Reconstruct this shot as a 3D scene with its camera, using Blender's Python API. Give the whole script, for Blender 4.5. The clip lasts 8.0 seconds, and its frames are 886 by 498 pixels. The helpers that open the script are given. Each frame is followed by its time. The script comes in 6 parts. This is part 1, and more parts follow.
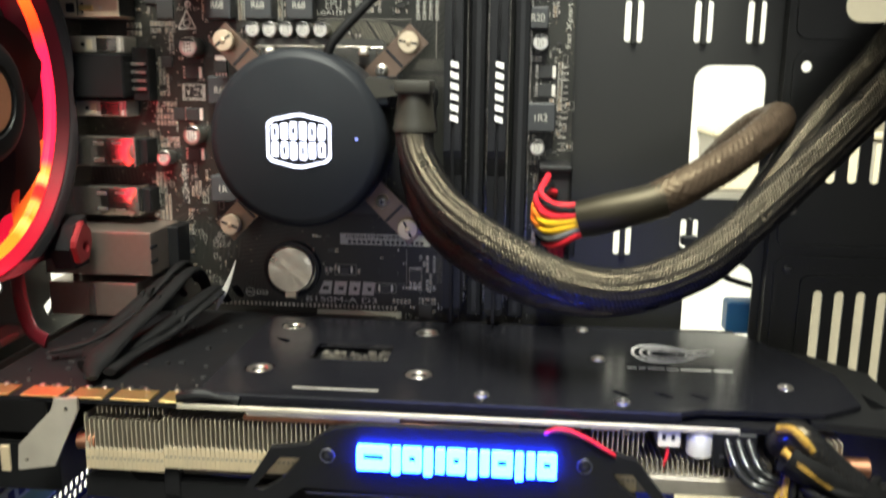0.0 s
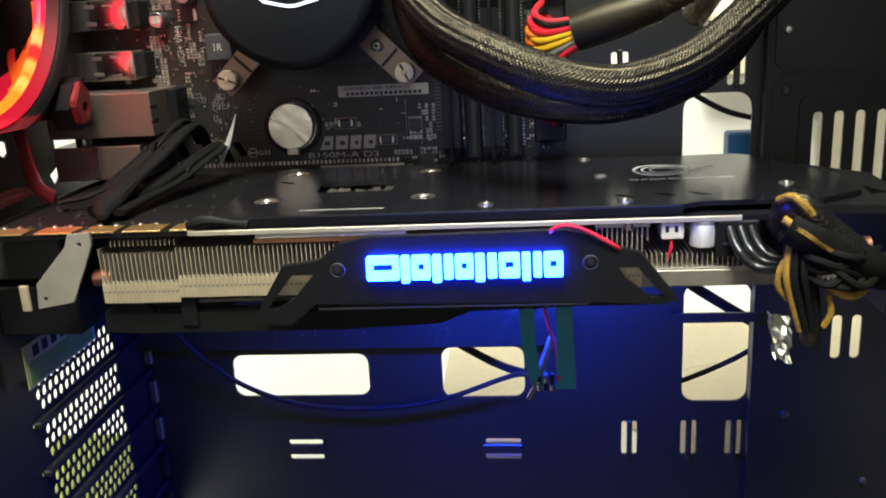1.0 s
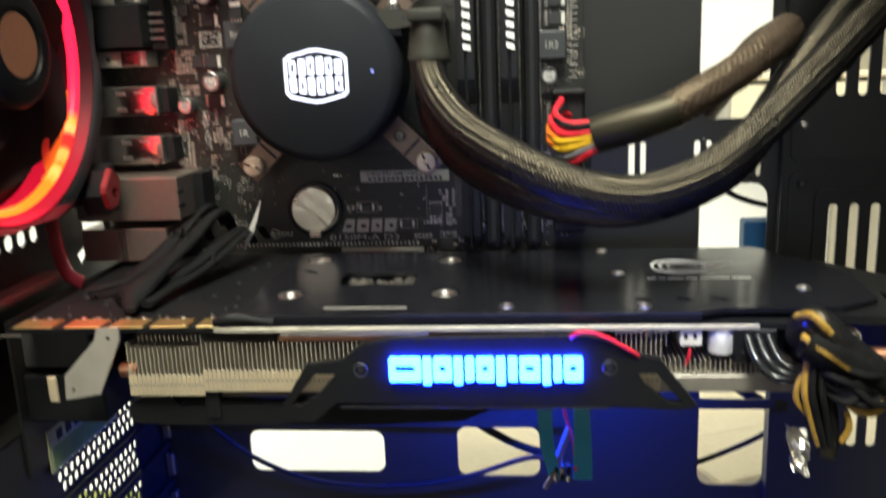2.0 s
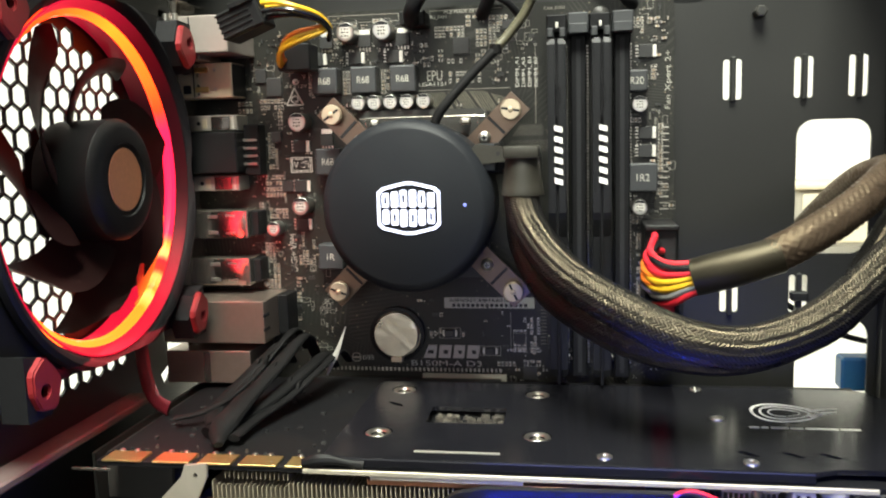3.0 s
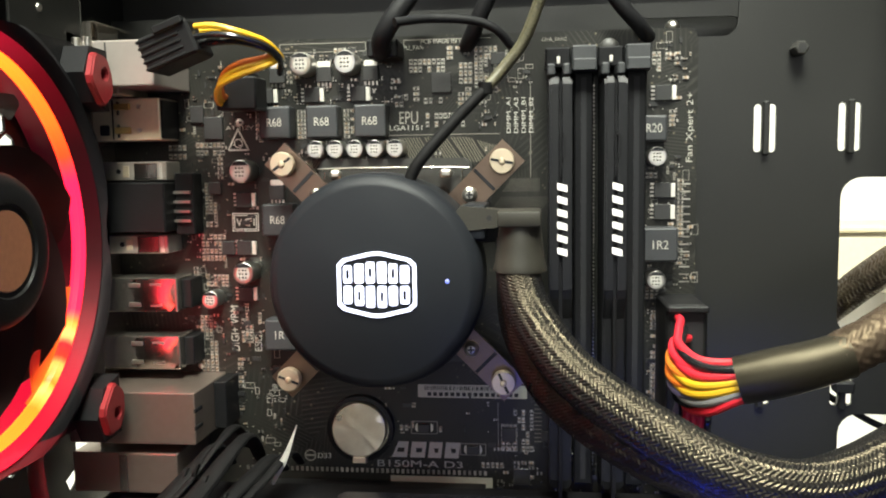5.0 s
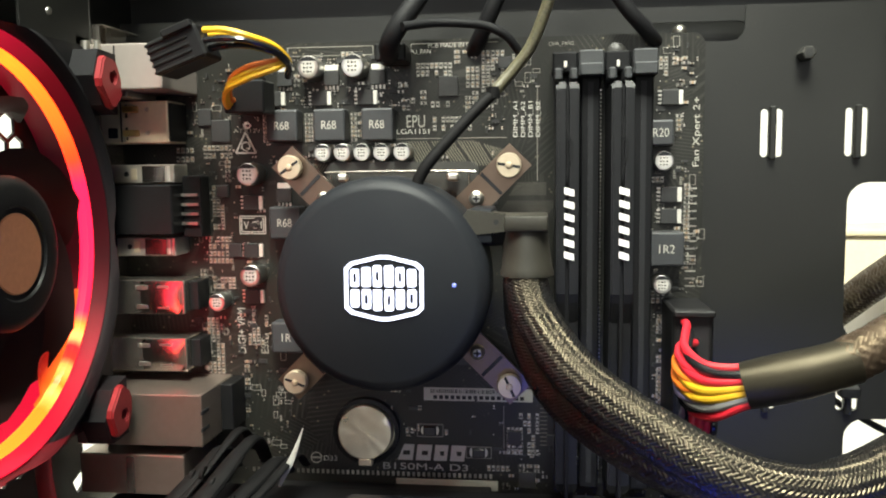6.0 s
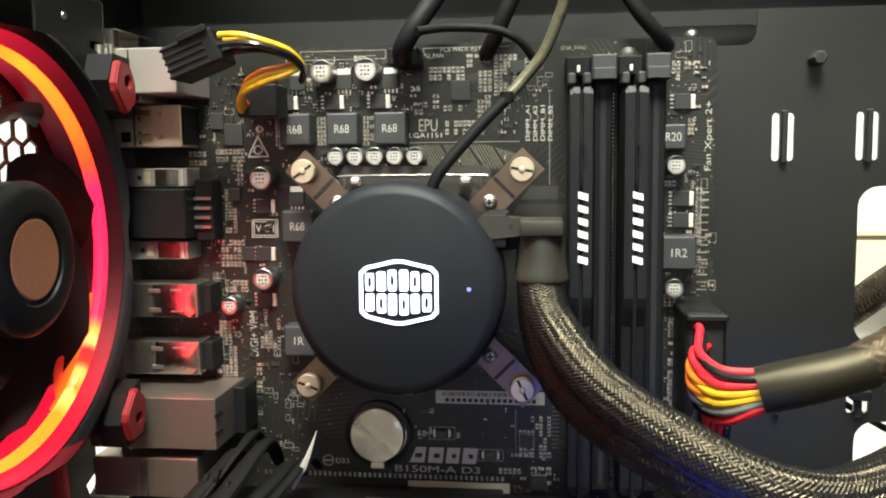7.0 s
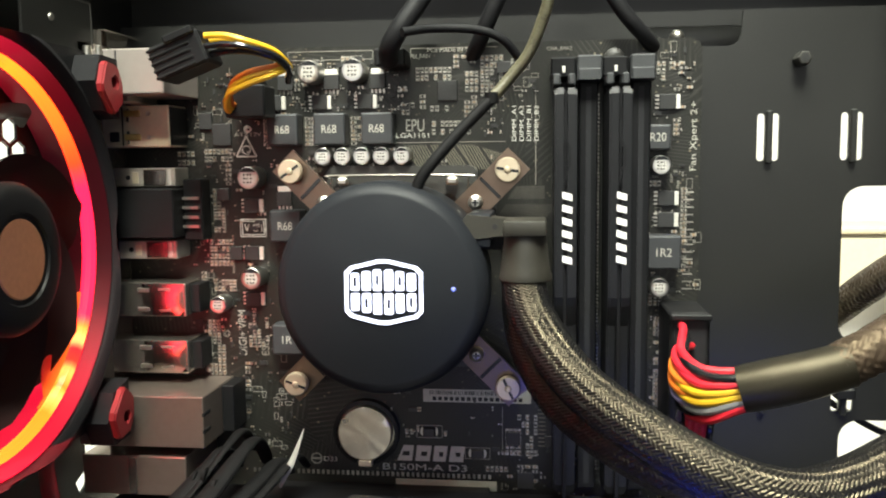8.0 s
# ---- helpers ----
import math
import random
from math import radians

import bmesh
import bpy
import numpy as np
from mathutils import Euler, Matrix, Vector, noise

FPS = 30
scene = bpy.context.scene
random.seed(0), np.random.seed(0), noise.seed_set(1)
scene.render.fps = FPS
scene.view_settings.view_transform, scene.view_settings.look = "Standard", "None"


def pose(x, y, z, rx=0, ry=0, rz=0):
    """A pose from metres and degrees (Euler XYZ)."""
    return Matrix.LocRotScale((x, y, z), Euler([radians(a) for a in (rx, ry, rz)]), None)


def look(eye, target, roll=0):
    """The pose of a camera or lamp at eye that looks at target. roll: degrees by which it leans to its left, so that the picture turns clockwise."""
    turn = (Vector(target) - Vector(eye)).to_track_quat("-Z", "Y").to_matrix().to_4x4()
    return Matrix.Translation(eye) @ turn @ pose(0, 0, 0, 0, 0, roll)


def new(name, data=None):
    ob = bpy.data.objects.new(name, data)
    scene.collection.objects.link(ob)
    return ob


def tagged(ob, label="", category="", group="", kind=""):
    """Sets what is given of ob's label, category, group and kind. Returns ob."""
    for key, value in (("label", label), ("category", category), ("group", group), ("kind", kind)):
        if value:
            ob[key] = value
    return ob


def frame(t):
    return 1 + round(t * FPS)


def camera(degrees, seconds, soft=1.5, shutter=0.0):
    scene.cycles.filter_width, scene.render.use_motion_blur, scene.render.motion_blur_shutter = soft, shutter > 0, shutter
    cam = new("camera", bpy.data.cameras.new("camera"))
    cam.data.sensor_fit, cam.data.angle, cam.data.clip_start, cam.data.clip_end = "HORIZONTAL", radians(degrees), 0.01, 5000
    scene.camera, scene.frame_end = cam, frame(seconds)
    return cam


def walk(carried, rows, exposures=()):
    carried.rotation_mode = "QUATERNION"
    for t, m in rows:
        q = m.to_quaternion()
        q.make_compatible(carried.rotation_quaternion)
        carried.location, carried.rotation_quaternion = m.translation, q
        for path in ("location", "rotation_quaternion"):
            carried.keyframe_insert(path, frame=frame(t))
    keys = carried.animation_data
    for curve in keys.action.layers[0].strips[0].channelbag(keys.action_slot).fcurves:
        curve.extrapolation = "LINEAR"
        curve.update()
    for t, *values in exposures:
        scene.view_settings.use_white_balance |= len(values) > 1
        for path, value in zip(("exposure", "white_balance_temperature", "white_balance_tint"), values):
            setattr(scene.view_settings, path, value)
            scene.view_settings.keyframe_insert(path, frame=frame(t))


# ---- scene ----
cam = camera(55.0, 8.0, 2.0, 0.4)
PATH = [
    (0, (0.081, -0.358, 0.351), (-0.086, 1.594, -0.054), 0.7),
    (0.5, (0.083, -0.366, 0.328), (-0.088, 1.563, -0.171), -1.6),
    (1, (0.083, -0.37, 0.312), (-0.1, 1.547, -0.228), -3.0),
    (1.5, (0.083, -0.369, 0.316), (-0.101, 1.547, -0.225), -3.0),
    (2, (0.08, -0.37, 0.334), (-0.124, 1.566, -0.124), -2.3),
    (2.2, (0.076, -0.373, 0.345), (-0.15, 1.572, -0.062), -1.8),
    (3.3, (0.062, -0.35, 0.352), (-0.268, 1.608, 0.109), -1.6),
    (3.5, (0.06, -0.327, 0.351), (-0.235, 1.636, 0.105), -1.7),
    (4, (0.054, -0.297, 0.357), (-0.177, 1.677, 0.137), -1.4),
    (4.5, (0.053, -0.297, 0.361), (-0.163, 1.68, 0.149), -1.1),
    (5, (0.05, -0.3, 0.362), (-0.178, 1.677, 0.163), -0.8),
    (6.5, (0.048, -0.301, 0.364), (-0.188, 1.675, 0.167), -0.6),
    (7, (0.044, -0.302, 0.365), (-0.187, 1.674, 0.164), -0.6),
    (7.5, (0.044, -0.303, 0.365), (-0.199, 1.672, 0.171), -0.5),
    (8, (0.049, -0.303, 0.366), (-0.183, 1.672, 0.158), -0.6),
]
EXPOSURES = [(0.0, -0.5), (1.0, -0.92), (1.6, -0.92), (2.2, -0.72), (3.3, -0.42), (8.0, -0.42)]
walk(cam, [(t, look(eye, target, roll)) for t, eye, target, roll in PATH], EXPOSURES)

# ---- world and light ----
world = bpy.data.worlds.new("world")
scene.world = world
world.use_nodes = True
world.node_tree.nodes["Background"].inputs[0].default_value = (1.0, 0.93, 0.82, 1)
world.node_tree.nodes["Background"].inputs[1].default_value = 0.005


def area_lamp(name, eye, target, size_x, size_y, power, color):
    data = bpy.data.lights.new(name, "AREA")
    data.shape, data.size, data.size_y, data.energy, data.color = "RECTANGLE", size_x, size_y, power, color
    ob = new(name, data)
    ob.matrix_world = look(eye, target)
    return ob


# an assumed ceiling lamp; hanging and front lamps added, unseen, to fit the light
CEILING = 1.75
area_lamp("ceiling_lamp_light", (-0.15, -0.45, CEILING - 0.08), (-0.15, -0.45, 0.0), 0.9, 0.5, 58, (0.97, 1.0, 0.87))
area_lamp("added_hanging_light", (0.08, -0.64, 1.2), (0.05, -0.05, 0.33), 0.3, 0.3, 44, (0.97, 1.0, 0.87))
# unseen front light, made up to fill the case and give reflections
area_lamp("added_front_light", (-0.15, -2.54, 0.825), (-0.15, 0.0, 0.825), 2.2, 1.05, 18.0, (0.97, 0.99, 0.96))
# floating blue lamps, above and below, added to imitate the lit panel's glare
area_lamp("added_blue_light_up", (0.1, -0.13, 0.258), (0.09, 0.0, 0.275), 0.14, 0.02, 0.035, (0.05, 0.1, 1.0))
# red light that the fan ring throws on the rear ports
area_lamp("fan_ring_light", (-0.094, -0.052, 0.316), (-0.076, -0.010, 0.318), 0.012, 0.05, 0.009, (1.0, 0.03, 0.06))
area_lamp("fan_ring_light_low", (-0.098, -0.092, 0.282), (-0.098, -0.092, 0.2), 0.02, 0.07, 0.055, (1.0, 0.03, 0.05))
# lower blue lamp, added under the card where no light sits
area_lamp("added_blue_light_down", (0.08, -0.05, 0.206), (0.07, 0.01, 0.08), 0.1, 0.01, 2.5, (0.012, 0.05, 1.0))

# ---- materials ----


def nodes_of(name):
    m = bpy.data.materials.new(name)
    m.use_nodes = True
    nt = m.node_tree
    return m, nt, nt.nodes["Principled BSDF"]


def material(name, color, rough=0.5, metal=0.0, grain=0.0, scale=400.0, bump=0.0, wear=None, wear_scale=25.0, wear_amount=0.5, island=0.0, coat=0.0, spec=0.5):
    """A surface with fine grain, larger stains or wear, and relief. Scales are per metre."""
    m, nt, b = nodes_of(name)
    N, L = nt.nodes.new, nt.links.new
    geo = N("ShaderNodeNewGeometry")
    fine = N("ShaderNodeTexNoise")
    fine.inputs["Scale"].default_value, fine.inputs["Detail"].default_value = scale, 4
    L(geo.outputs["Position"], fine.inputs["Vector"])
    big = N("ShaderNodeTexNoise")
    big.inputs["Scale"].default_value, big.inputs["Detail"].default_value = wear_scale, 5
    L(geo.outputs["Position"], big.inputs["Vector"])
    mix = N("ShaderNodeMix")
    mix.data_type = "RGBA"
    lo = [c * (1 - grain) for c in color]
    hi = [min(1, c * (1 + grain)) for c in color]
    mix.inputs[6].default_value, mix.inputs[7].default_value = (*lo, 1), (*hi, 1)
    L(fine.outputs[0], mix.inputs[0])
    last = mix.outputs[2]
    if wear:
        ramp = N("ShaderNodeMapRange")
        ramp.inputs[1].default_value, ramp.inputs[2].default_value = 0.5, 0.75
        ramp.inputs[4].default_value = wear_amount
        L(big.outputs[0], ramp.inputs[0])
        w = N("ShaderNodeMix")
        w.data_type = "RGBA"
        w.inputs[7].default_value = (*wear, 1)
        L(ramp.outputs[0], w.inputs[0])
        L(last, w.inputs[6])
        last = w.outputs[2]
    if island:
        h = N("ShaderNodeHueSaturation")
        r = N("ShaderNodeMapRange")
        r.inputs[3].default_value, r.inputs[4].default_value = 1 - island, 1 + island
        L(geo.outputs["Random Per Island"], r.inputs[0])
        L(r.outputs[0], h.inputs["Value"])
        L(last, h.inputs["Color"])
        last = h.outputs[0]
    L(last, b.inputs["Base Color"])
    rr = N("ShaderNodeMapRange")
    rr.inputs[3].default_value, rr.inputs[4].default_value = max(0.02, rough - 0.1), min(1, rough + 0.1)
    L(big.outputs[0], rr.inputs[0])
    L(rr.outputs[0], b.inputs["Roughness"])
    b.inputs["Metallic"].default_value = metal
    b.inputs["Specular IOR Level"].default_value = spec
    b.inputs["Coat Weight"].default_value = coat
    if bump:
        bp = N("ShaderNodeBump")
        bp.inputs["Strength"].default_value, bp.inputs["Distance"].default_value = bump, 0.0004
        L(fine.outputs[0], bp.inputs["Height"])
        L(bp.outputs[0], b.inputs["Normal"])
    return m


def glowing(name, color, strength, base=(0.1, 0.1, 0.1)):
    m, nt, b = nodes_of(name)
    b.inputs["Base Color"].default_value = (*base, 1)
    b.inputs["Emission Color"].default_value = (*color, 1)
    b.inputs["Emission Strength"].default_value = strength
    return m


STEEL_BLACK = material("black_powder_coat", (0.0085, 0.0085, 0.0074), 0.42, 0, 0.25, 1800, 0.08, (0.0125, 0.0122, 0.0105), 14, 0.4, spec=0.55)
LEDGE_STEEL = material("grey_steel_ledge", (0.13, 0.1, 0.095), 0.5, 0, 0.2, 900, 0.08, (0.08, 0.065, 0.06), 60, 0.5)
STEEL_EDGE = material("black_steel_plate", (0.03, 0.029, 0.026), 0.45, 0, 0.2, 1500, 0.1)
PLASTIC_BLACK = material("black_plastic", (0.007, 0.007, 0.0075), 0.45, 0, 0.2, 900, 0.08, (0.01, 0.01, 0.0105), 40, 0.4, spec=0.22)
RUBBER_BLACK = material("black_rubber", (0.008, 0.008, 0.009), 0.6, 0, 0.25, 700, 0.1, spec=0.18)
PUMP_BLACK = material("satin_black_pump_cap", (0.0115, 0.0128, 0.0155), 0.48, 0, 0.15, 2500, 0.06, (0.015, 0.0165, 0.019), 30, 0.5, spec=0.15)
NICKEL = material("nickel_steel", (0.66, 0.57, 0.4), 0.34, 0.3, 0.1, 600, 0.05, (0.4, 0.36, 0.3), 60, 0.4)
STEEL_BRIGHT = material("bright_tin_plate", (0.5, 0.46, 0.41), 0.24, 0.95, 0.1, 500, 0.05, (0.45, 0.42, 0.37), 45, 0.5)
PORT_SHELL = material("satin_port_shell", (0.5, 0.46, 0.4), 0.32, 0.6, 0.1, 700, 0.03, (0.38, 0.34, 0.3), 60, 0.4)
PORT_STEEL = material("polished_port_shell", (0.6, 0.55, 0.5), 0.2, 1.0, 0.08, 700, 0.03, (0.45, 0.4, 0.36), 60, 0.4)
ALUMINIUM = material("fin_aluminium", (0.5, 0.44, 0.34), 0.42, 0.65, 0.1, 500, 0.03)
COPPER = material("copper_plate", (0.75, 0.36, 0.22), 0.35, 1.0, 0.12, 300, 0.05, (0.5, 0.22, 0.13), 60, 0.5)
GOLD = material("gold_plated_edge", (0.74, 0.56, 0.24), 0.4, 1.0, 0.15, 500, 0.05, (0.55, 0.3, 0.12), 60, 0.6)
CHROME = material("polished_screw_steel", (0.62, 0.59, 0.53), 0.34, 1.0, 0.08, 900, 0.05)
CAN_GREY = material("capacitor_can", (0.55, 0.53, 0.5), 0.3, 1.0, 0.05, 600)
CAP_WHITE = material("capacitor_top", (0.52, 0.5, 0.46), 0.45, 0.3, 0.08, 900)
CAP_MARK = material("capacitor_print", (0.02, 0.02, 0.022), 0.5, spec=0.2)
ELBOW = material("grey_brown_elbow_plastic", (0.026, 0.024, 0.019), 0.5, 0, 0.2, 900, 0.08, (0.05, 0.044, 0.034), 60, 0.4, spec=0.35)
CHOKE_GREY = material("choke_ferrite", (0.024, 0.0255, 0.028), 0.55, 0, 0.3, 2200, 0.15)
SILK = material("silkscreen_print", (0.5, 0.49, 0.44), 0.6, 0, 0.2, 3000)
SILK_DIM = material("faint_silkscreen_print", (0.2, 0.19, 0.165), 0.6, 0, 0.3, 2500)
WHITE_PRINT = material("white_print", (0.8, 0.79, 0.76), 0.5)
SILK_MID = material("grey_silkscreen_print", (0.34, 0.33, 0.29), 0.6, 0, 0.2, 2500)
TRACE = material("mask_covered_trace", (0.05, 0.046, 0.038), 0.45, 0, 0.2, 2500)
LAN_STEEL = material("dull_tin_plate", (0.34, 0.28, 0.24), 0.34, 0.85, 0.1, 400, 0.04, (0.36, 0.3, 0.26), 50, 0.5)
VIDEO_STEEL = material("pale_tin_plate", (0.36, 0.32, 0.29), 0.38, 0.5, 0.06, 400, 0.03, (0.3, 0.26, 0.24), 50, 0.4)
CABLE_BLACK = material("black_cable_jacket", (0.0055, 0.0053, 0.0055), 0.65, 0, 0.3, 500, 0.25, (0.009, 0.009, 0.0095), 120, 0.6, spec=0.12)
SHELF_GREY = material("beige_grey_laminate", (0.4, 0.37, 0.31), 0.5, 0, 0.06, 120, 0.03, (0.34, 0.31, 0.26), 10, 0.4)
FIN_FOLD = material("pale_fin_fold", (0.6, 0.49, 0.32), 0.45, 0.5, 0.12, 300, 0.04, (0.3, 0.27, 0.22), 60, 0.5)
TAN_BOARD = material("tan_board", (0.3, 0.265, 0.2), 0.7, 0, 0.08, 150, 0.05, (0.36, 0.31, 0.23), 8, 0.5)
DARK_RED = material("dark_red_ribbon", (0.08, 0.005, 0.01), 0.5, 0, 0.15, 600, 0.06)
FIN_EDGE = material("dull_fin_edge", (0.3, 0.27, 0.22), 0.5, 0.7, 0.2, 400, 0.05)
TAB_TIN = material("bright_solder_tab", (0.72, 0.69, 0.63), 0.35, 0.5, 0.1, 900)
TRACE_PALE = material("pale_mask_covered_trace", (0.11, 0.1, 0.075), 0.45, 0, 0.2, 2500)
BATTERY = material("coin_battery_steel", (0.62, 0.57, 0.46), 0.3, 0.85, 0.1, 300, 0.03, (0.42, 0.38, 0.3), 130, 0.6)
NUT_BRASS = material("pale_brass_nut", (0.58, 0.48, 0.35), 0.36, 0.6, 0.08, 700, 0.03, (0.6, 0.5, 0.36), 80, 0.4)
EDGE_LINE = material("dull_bare_edge", (0.46, 0.42, 0.33), 0.5, 0.5, 0.15, 300, 0.04)
YELLOW_DULL = material("dull_yellow_insulation", (0.3, 0.17, 0.018), 0.6, 0, 0.15, 600, 0.0, (0.05, 0.03, 0.01), 900, 0.8)
SMD_TIN = material("solder_tin", (0.5, 0.47, 0.42), 0.36, 1.0, 0.15, 2000, 0, None, 25, 0.5, 0.35)
SMD_DARK = material("chip_epoxy", (0.018, 0.018, 0.018), 0.5, 0, 0.3, 1500, 0.1, None, 25, 0.5, 0.4)
SMD_TAN = material("ceramic_chip", (0.24, 0.17, 0.11), 0.5, 0, 0.2, 2000, 0, None, 25, 0.5, 0.5)
RED_PLASTIC = material("red_rubber_pad", (0.2, 0.009, 0.012), 0.5, 0, 0.15, 900, 0.06)
YELLOW_WIRE = material("yellow_insulation", (0.72, 0.42, 0.02), 0.38, 0, 0.08, 600)
ORANGE_WIRE = material("orange_insulation", (0.68, 0.17, 0.02), 0.38, 0, 0.08, 600)
RED_WIRE = material("red_insulation", (0.62, 0.02, 0.035), 0.38, 0, 0.08, 600)
BLACK_WIRE = material("black_insulation", (0.012, 0.012, 0.013), 0.2, 0, 0.15, 600)
GREY_WIRE = material("grey_insulation", (0.2, 0.2, 0.19), 0.4, 0, 0.08, 600)
CABLE_GREY = material("grey_cable_jacket", (0.12, 0.12, 0.11), 0.45, 0, 0.1, 600)
VIOLET_WIRE = material("violet_grey_insulation", (0.17, 0.14, 0.24), 0.4, 0, 0.08, 600)
SHRINK = material("heat_shrink", (0.013, 0.0115, 0.0085), 0.42, 0, 0.2, 500, 0.15, (0.018, 0.015, 0.01), 90, 0.5, spec=0.5)
SHRINK.node_tree.nodes["Principled BSDF"].inputs["Specular Tint"].default_value = (1.0, 0.86, 0.6, 1)
BRAID = material("braided_nylon", (0.0075, 0.0078, 0.009), 0.3, 0.0, 0.4, 900, 0.0, (0.006, 0.006, 0.007), 60, 0.5, spec=0.6)
BRAID.node_tree.nodes["Principled BSDF"].inputs["Specular Tint"].default_value = (1.0, 0.82, 0.55, 1)
BRAID_PALE = material("pale_braided_sleeve", (0.09, 0.082, 0.05), 0.36, 0.0, 0.5, 900, 0.0, (0.015, 0.014, 0.01), 900, 0.9)
BRAID_BROWN = material("brown_braided_sleeve", (0.06, 0.042, 0.03), 0.4, 0, 0.5, 900, 0.0, (0.02, 0.014, 0.01), 260, 0.7, spec=0.5)
BRAID_BROWN.node_tree.nodes["Principled BSDF"].inputs["Specular Tint"].default_value = (1.0, 0.78, 0.5, 1)
TEAL = material("teal_strap", (0.012, 0.2, 0.3), 0.6, 0, 0.2, 900, 0.1)
BLUE_PLUG = material("blue_plug_plastic", (0.012, 0.085, 0.2), 0.5, 0, 0.1, 600, 0.05)
PAPER = material("paper_tag", (0.42, 0.41, 0.37), 0.7, 0, 0.08, 300)
BACKPLATE = material("anodised_backplate", (0.007, 0.007, 0.009), 0.2, 0.0, 0.2, 900, 0.03, (0.011, 0.011, 0.013), 35, 0.4, spec=0.5)
GPU_PCB = material("graphics_pcb", (0.007, 0.007, 0.008), 0.5, 0, 0.3, 1200, 0.05, (0.012, 0.0105, 0.0095), 70, 0.6, spec=0.12)
CREAM = material("cream_connector", (0.66, 0.6, 0.46), 0.5, 0, 0.08, 500)
SLOT_DARK = material("dimm_slot_plastic", (0.006, 0.006, 0.0068), 0.5, 0, 0.2, 900, 0.05, spec=0.18)
RAM_BLACK = material("anodised_heat_spreader", (0.007, 0.0072, 0.0085), 0.5, 0.0, 0.2, 1500, 0.03, (0.011, 0.011, 0.012), 50, 0.4, spec=0.25)
HUB_STICKER = material("copper_hub_sticker", (0.5, 0.21, 0.11), 0.4, 0.3, 0.15, 600, 0.02)
FAN_BLADE = material("smoked_fan_blade", (0.018, 0.007, 0.0065), 0.5, 0, 0.1, 300, spec=0.12)
LED_BLUE = glowing("blue_led_letters", (0.0035, 0.024, 1.0), 220.0, (0.1, 0.2, 0.6))
LED_WHITE = glowing("white_led_logo", (0.72, 0.78, 1.0), 2.3, (0.6, 0.6, 0.7))
LED_DOT = glowing("blue_led_dot", (0.16, 0.25, 1.0), 1.3, (0.2, 0.2, 0.4))
GREEN_LABEL = material("green_label", (0.16, 0.25, 0.03), 0.6, 0, 0.3, 60, 0, (0.3, 0.34, 0.05), 90, 0.7)
LABEL_OLIVE = material("pale_olive_label", (0.4, 0.4, 0.14), 0.6, 0, 0.1, 300)
LABEL_GREY = material("pale_label", (0.36, 0.36, 0.3), 0.55, 0, 0.1, 300)
ROOM_WALL = material("white_wall_paint", (0.8, 0.78, 0.74), 0.7, 0, 0.04, 200, 0.05, (0.76, 0.74, 0.69), 3, 0.5)
DESK_TOP = material("pale_desk", (0.88, 0.87, 0.83), 0.45, 0, 0.06, 120, 0.03, (0.82, 0.8, 0.75), 6, 0.4)
BEIGE = material("beige_board", (0.74, 0.65, 0.47), 0.6, 0, 0.1, 200, 0.05, (0.66, 0.57, 0.41), 12, 0.4)
# for unseen walls, made darker than the seen one to cut bounce light
ROOM_WALL_LOW_BOUNCE = material("low_bounce_wall", (0.16, 0.15, 0.14), 0.8, 0, 0.05, 200, 0.05, (0.14, 0.13, 0.12), 3, 0.5)
ARM_METAL = material("brown_nickel_arm", (0.21, 0.155, 0.12), 0.34, 1.0, 0.1, 600, 0.05, (0.2, 0.13, 0.09), 60, 0.5)
SATIN_STEEL = material("satin_sheet_steel", (0.46, 0.42, 0.35), 0.5, 0.6, 0.1, 400, 0.05, (0.26, 0.23, 0.19), 50, 0.5)
GREEN_CLOTH = material("yellow_green_cloth", (0.26, 0.28, 0.07), 0.85, 0, 0.25, 300, 0.2, (0.2, 0.22, 0.05), 20, 0.5)
ROOM_FLOOR = material("room_floor", (0.05, 0.038, 0.028), 0.6, 0, 0.2, 30, 0.1)


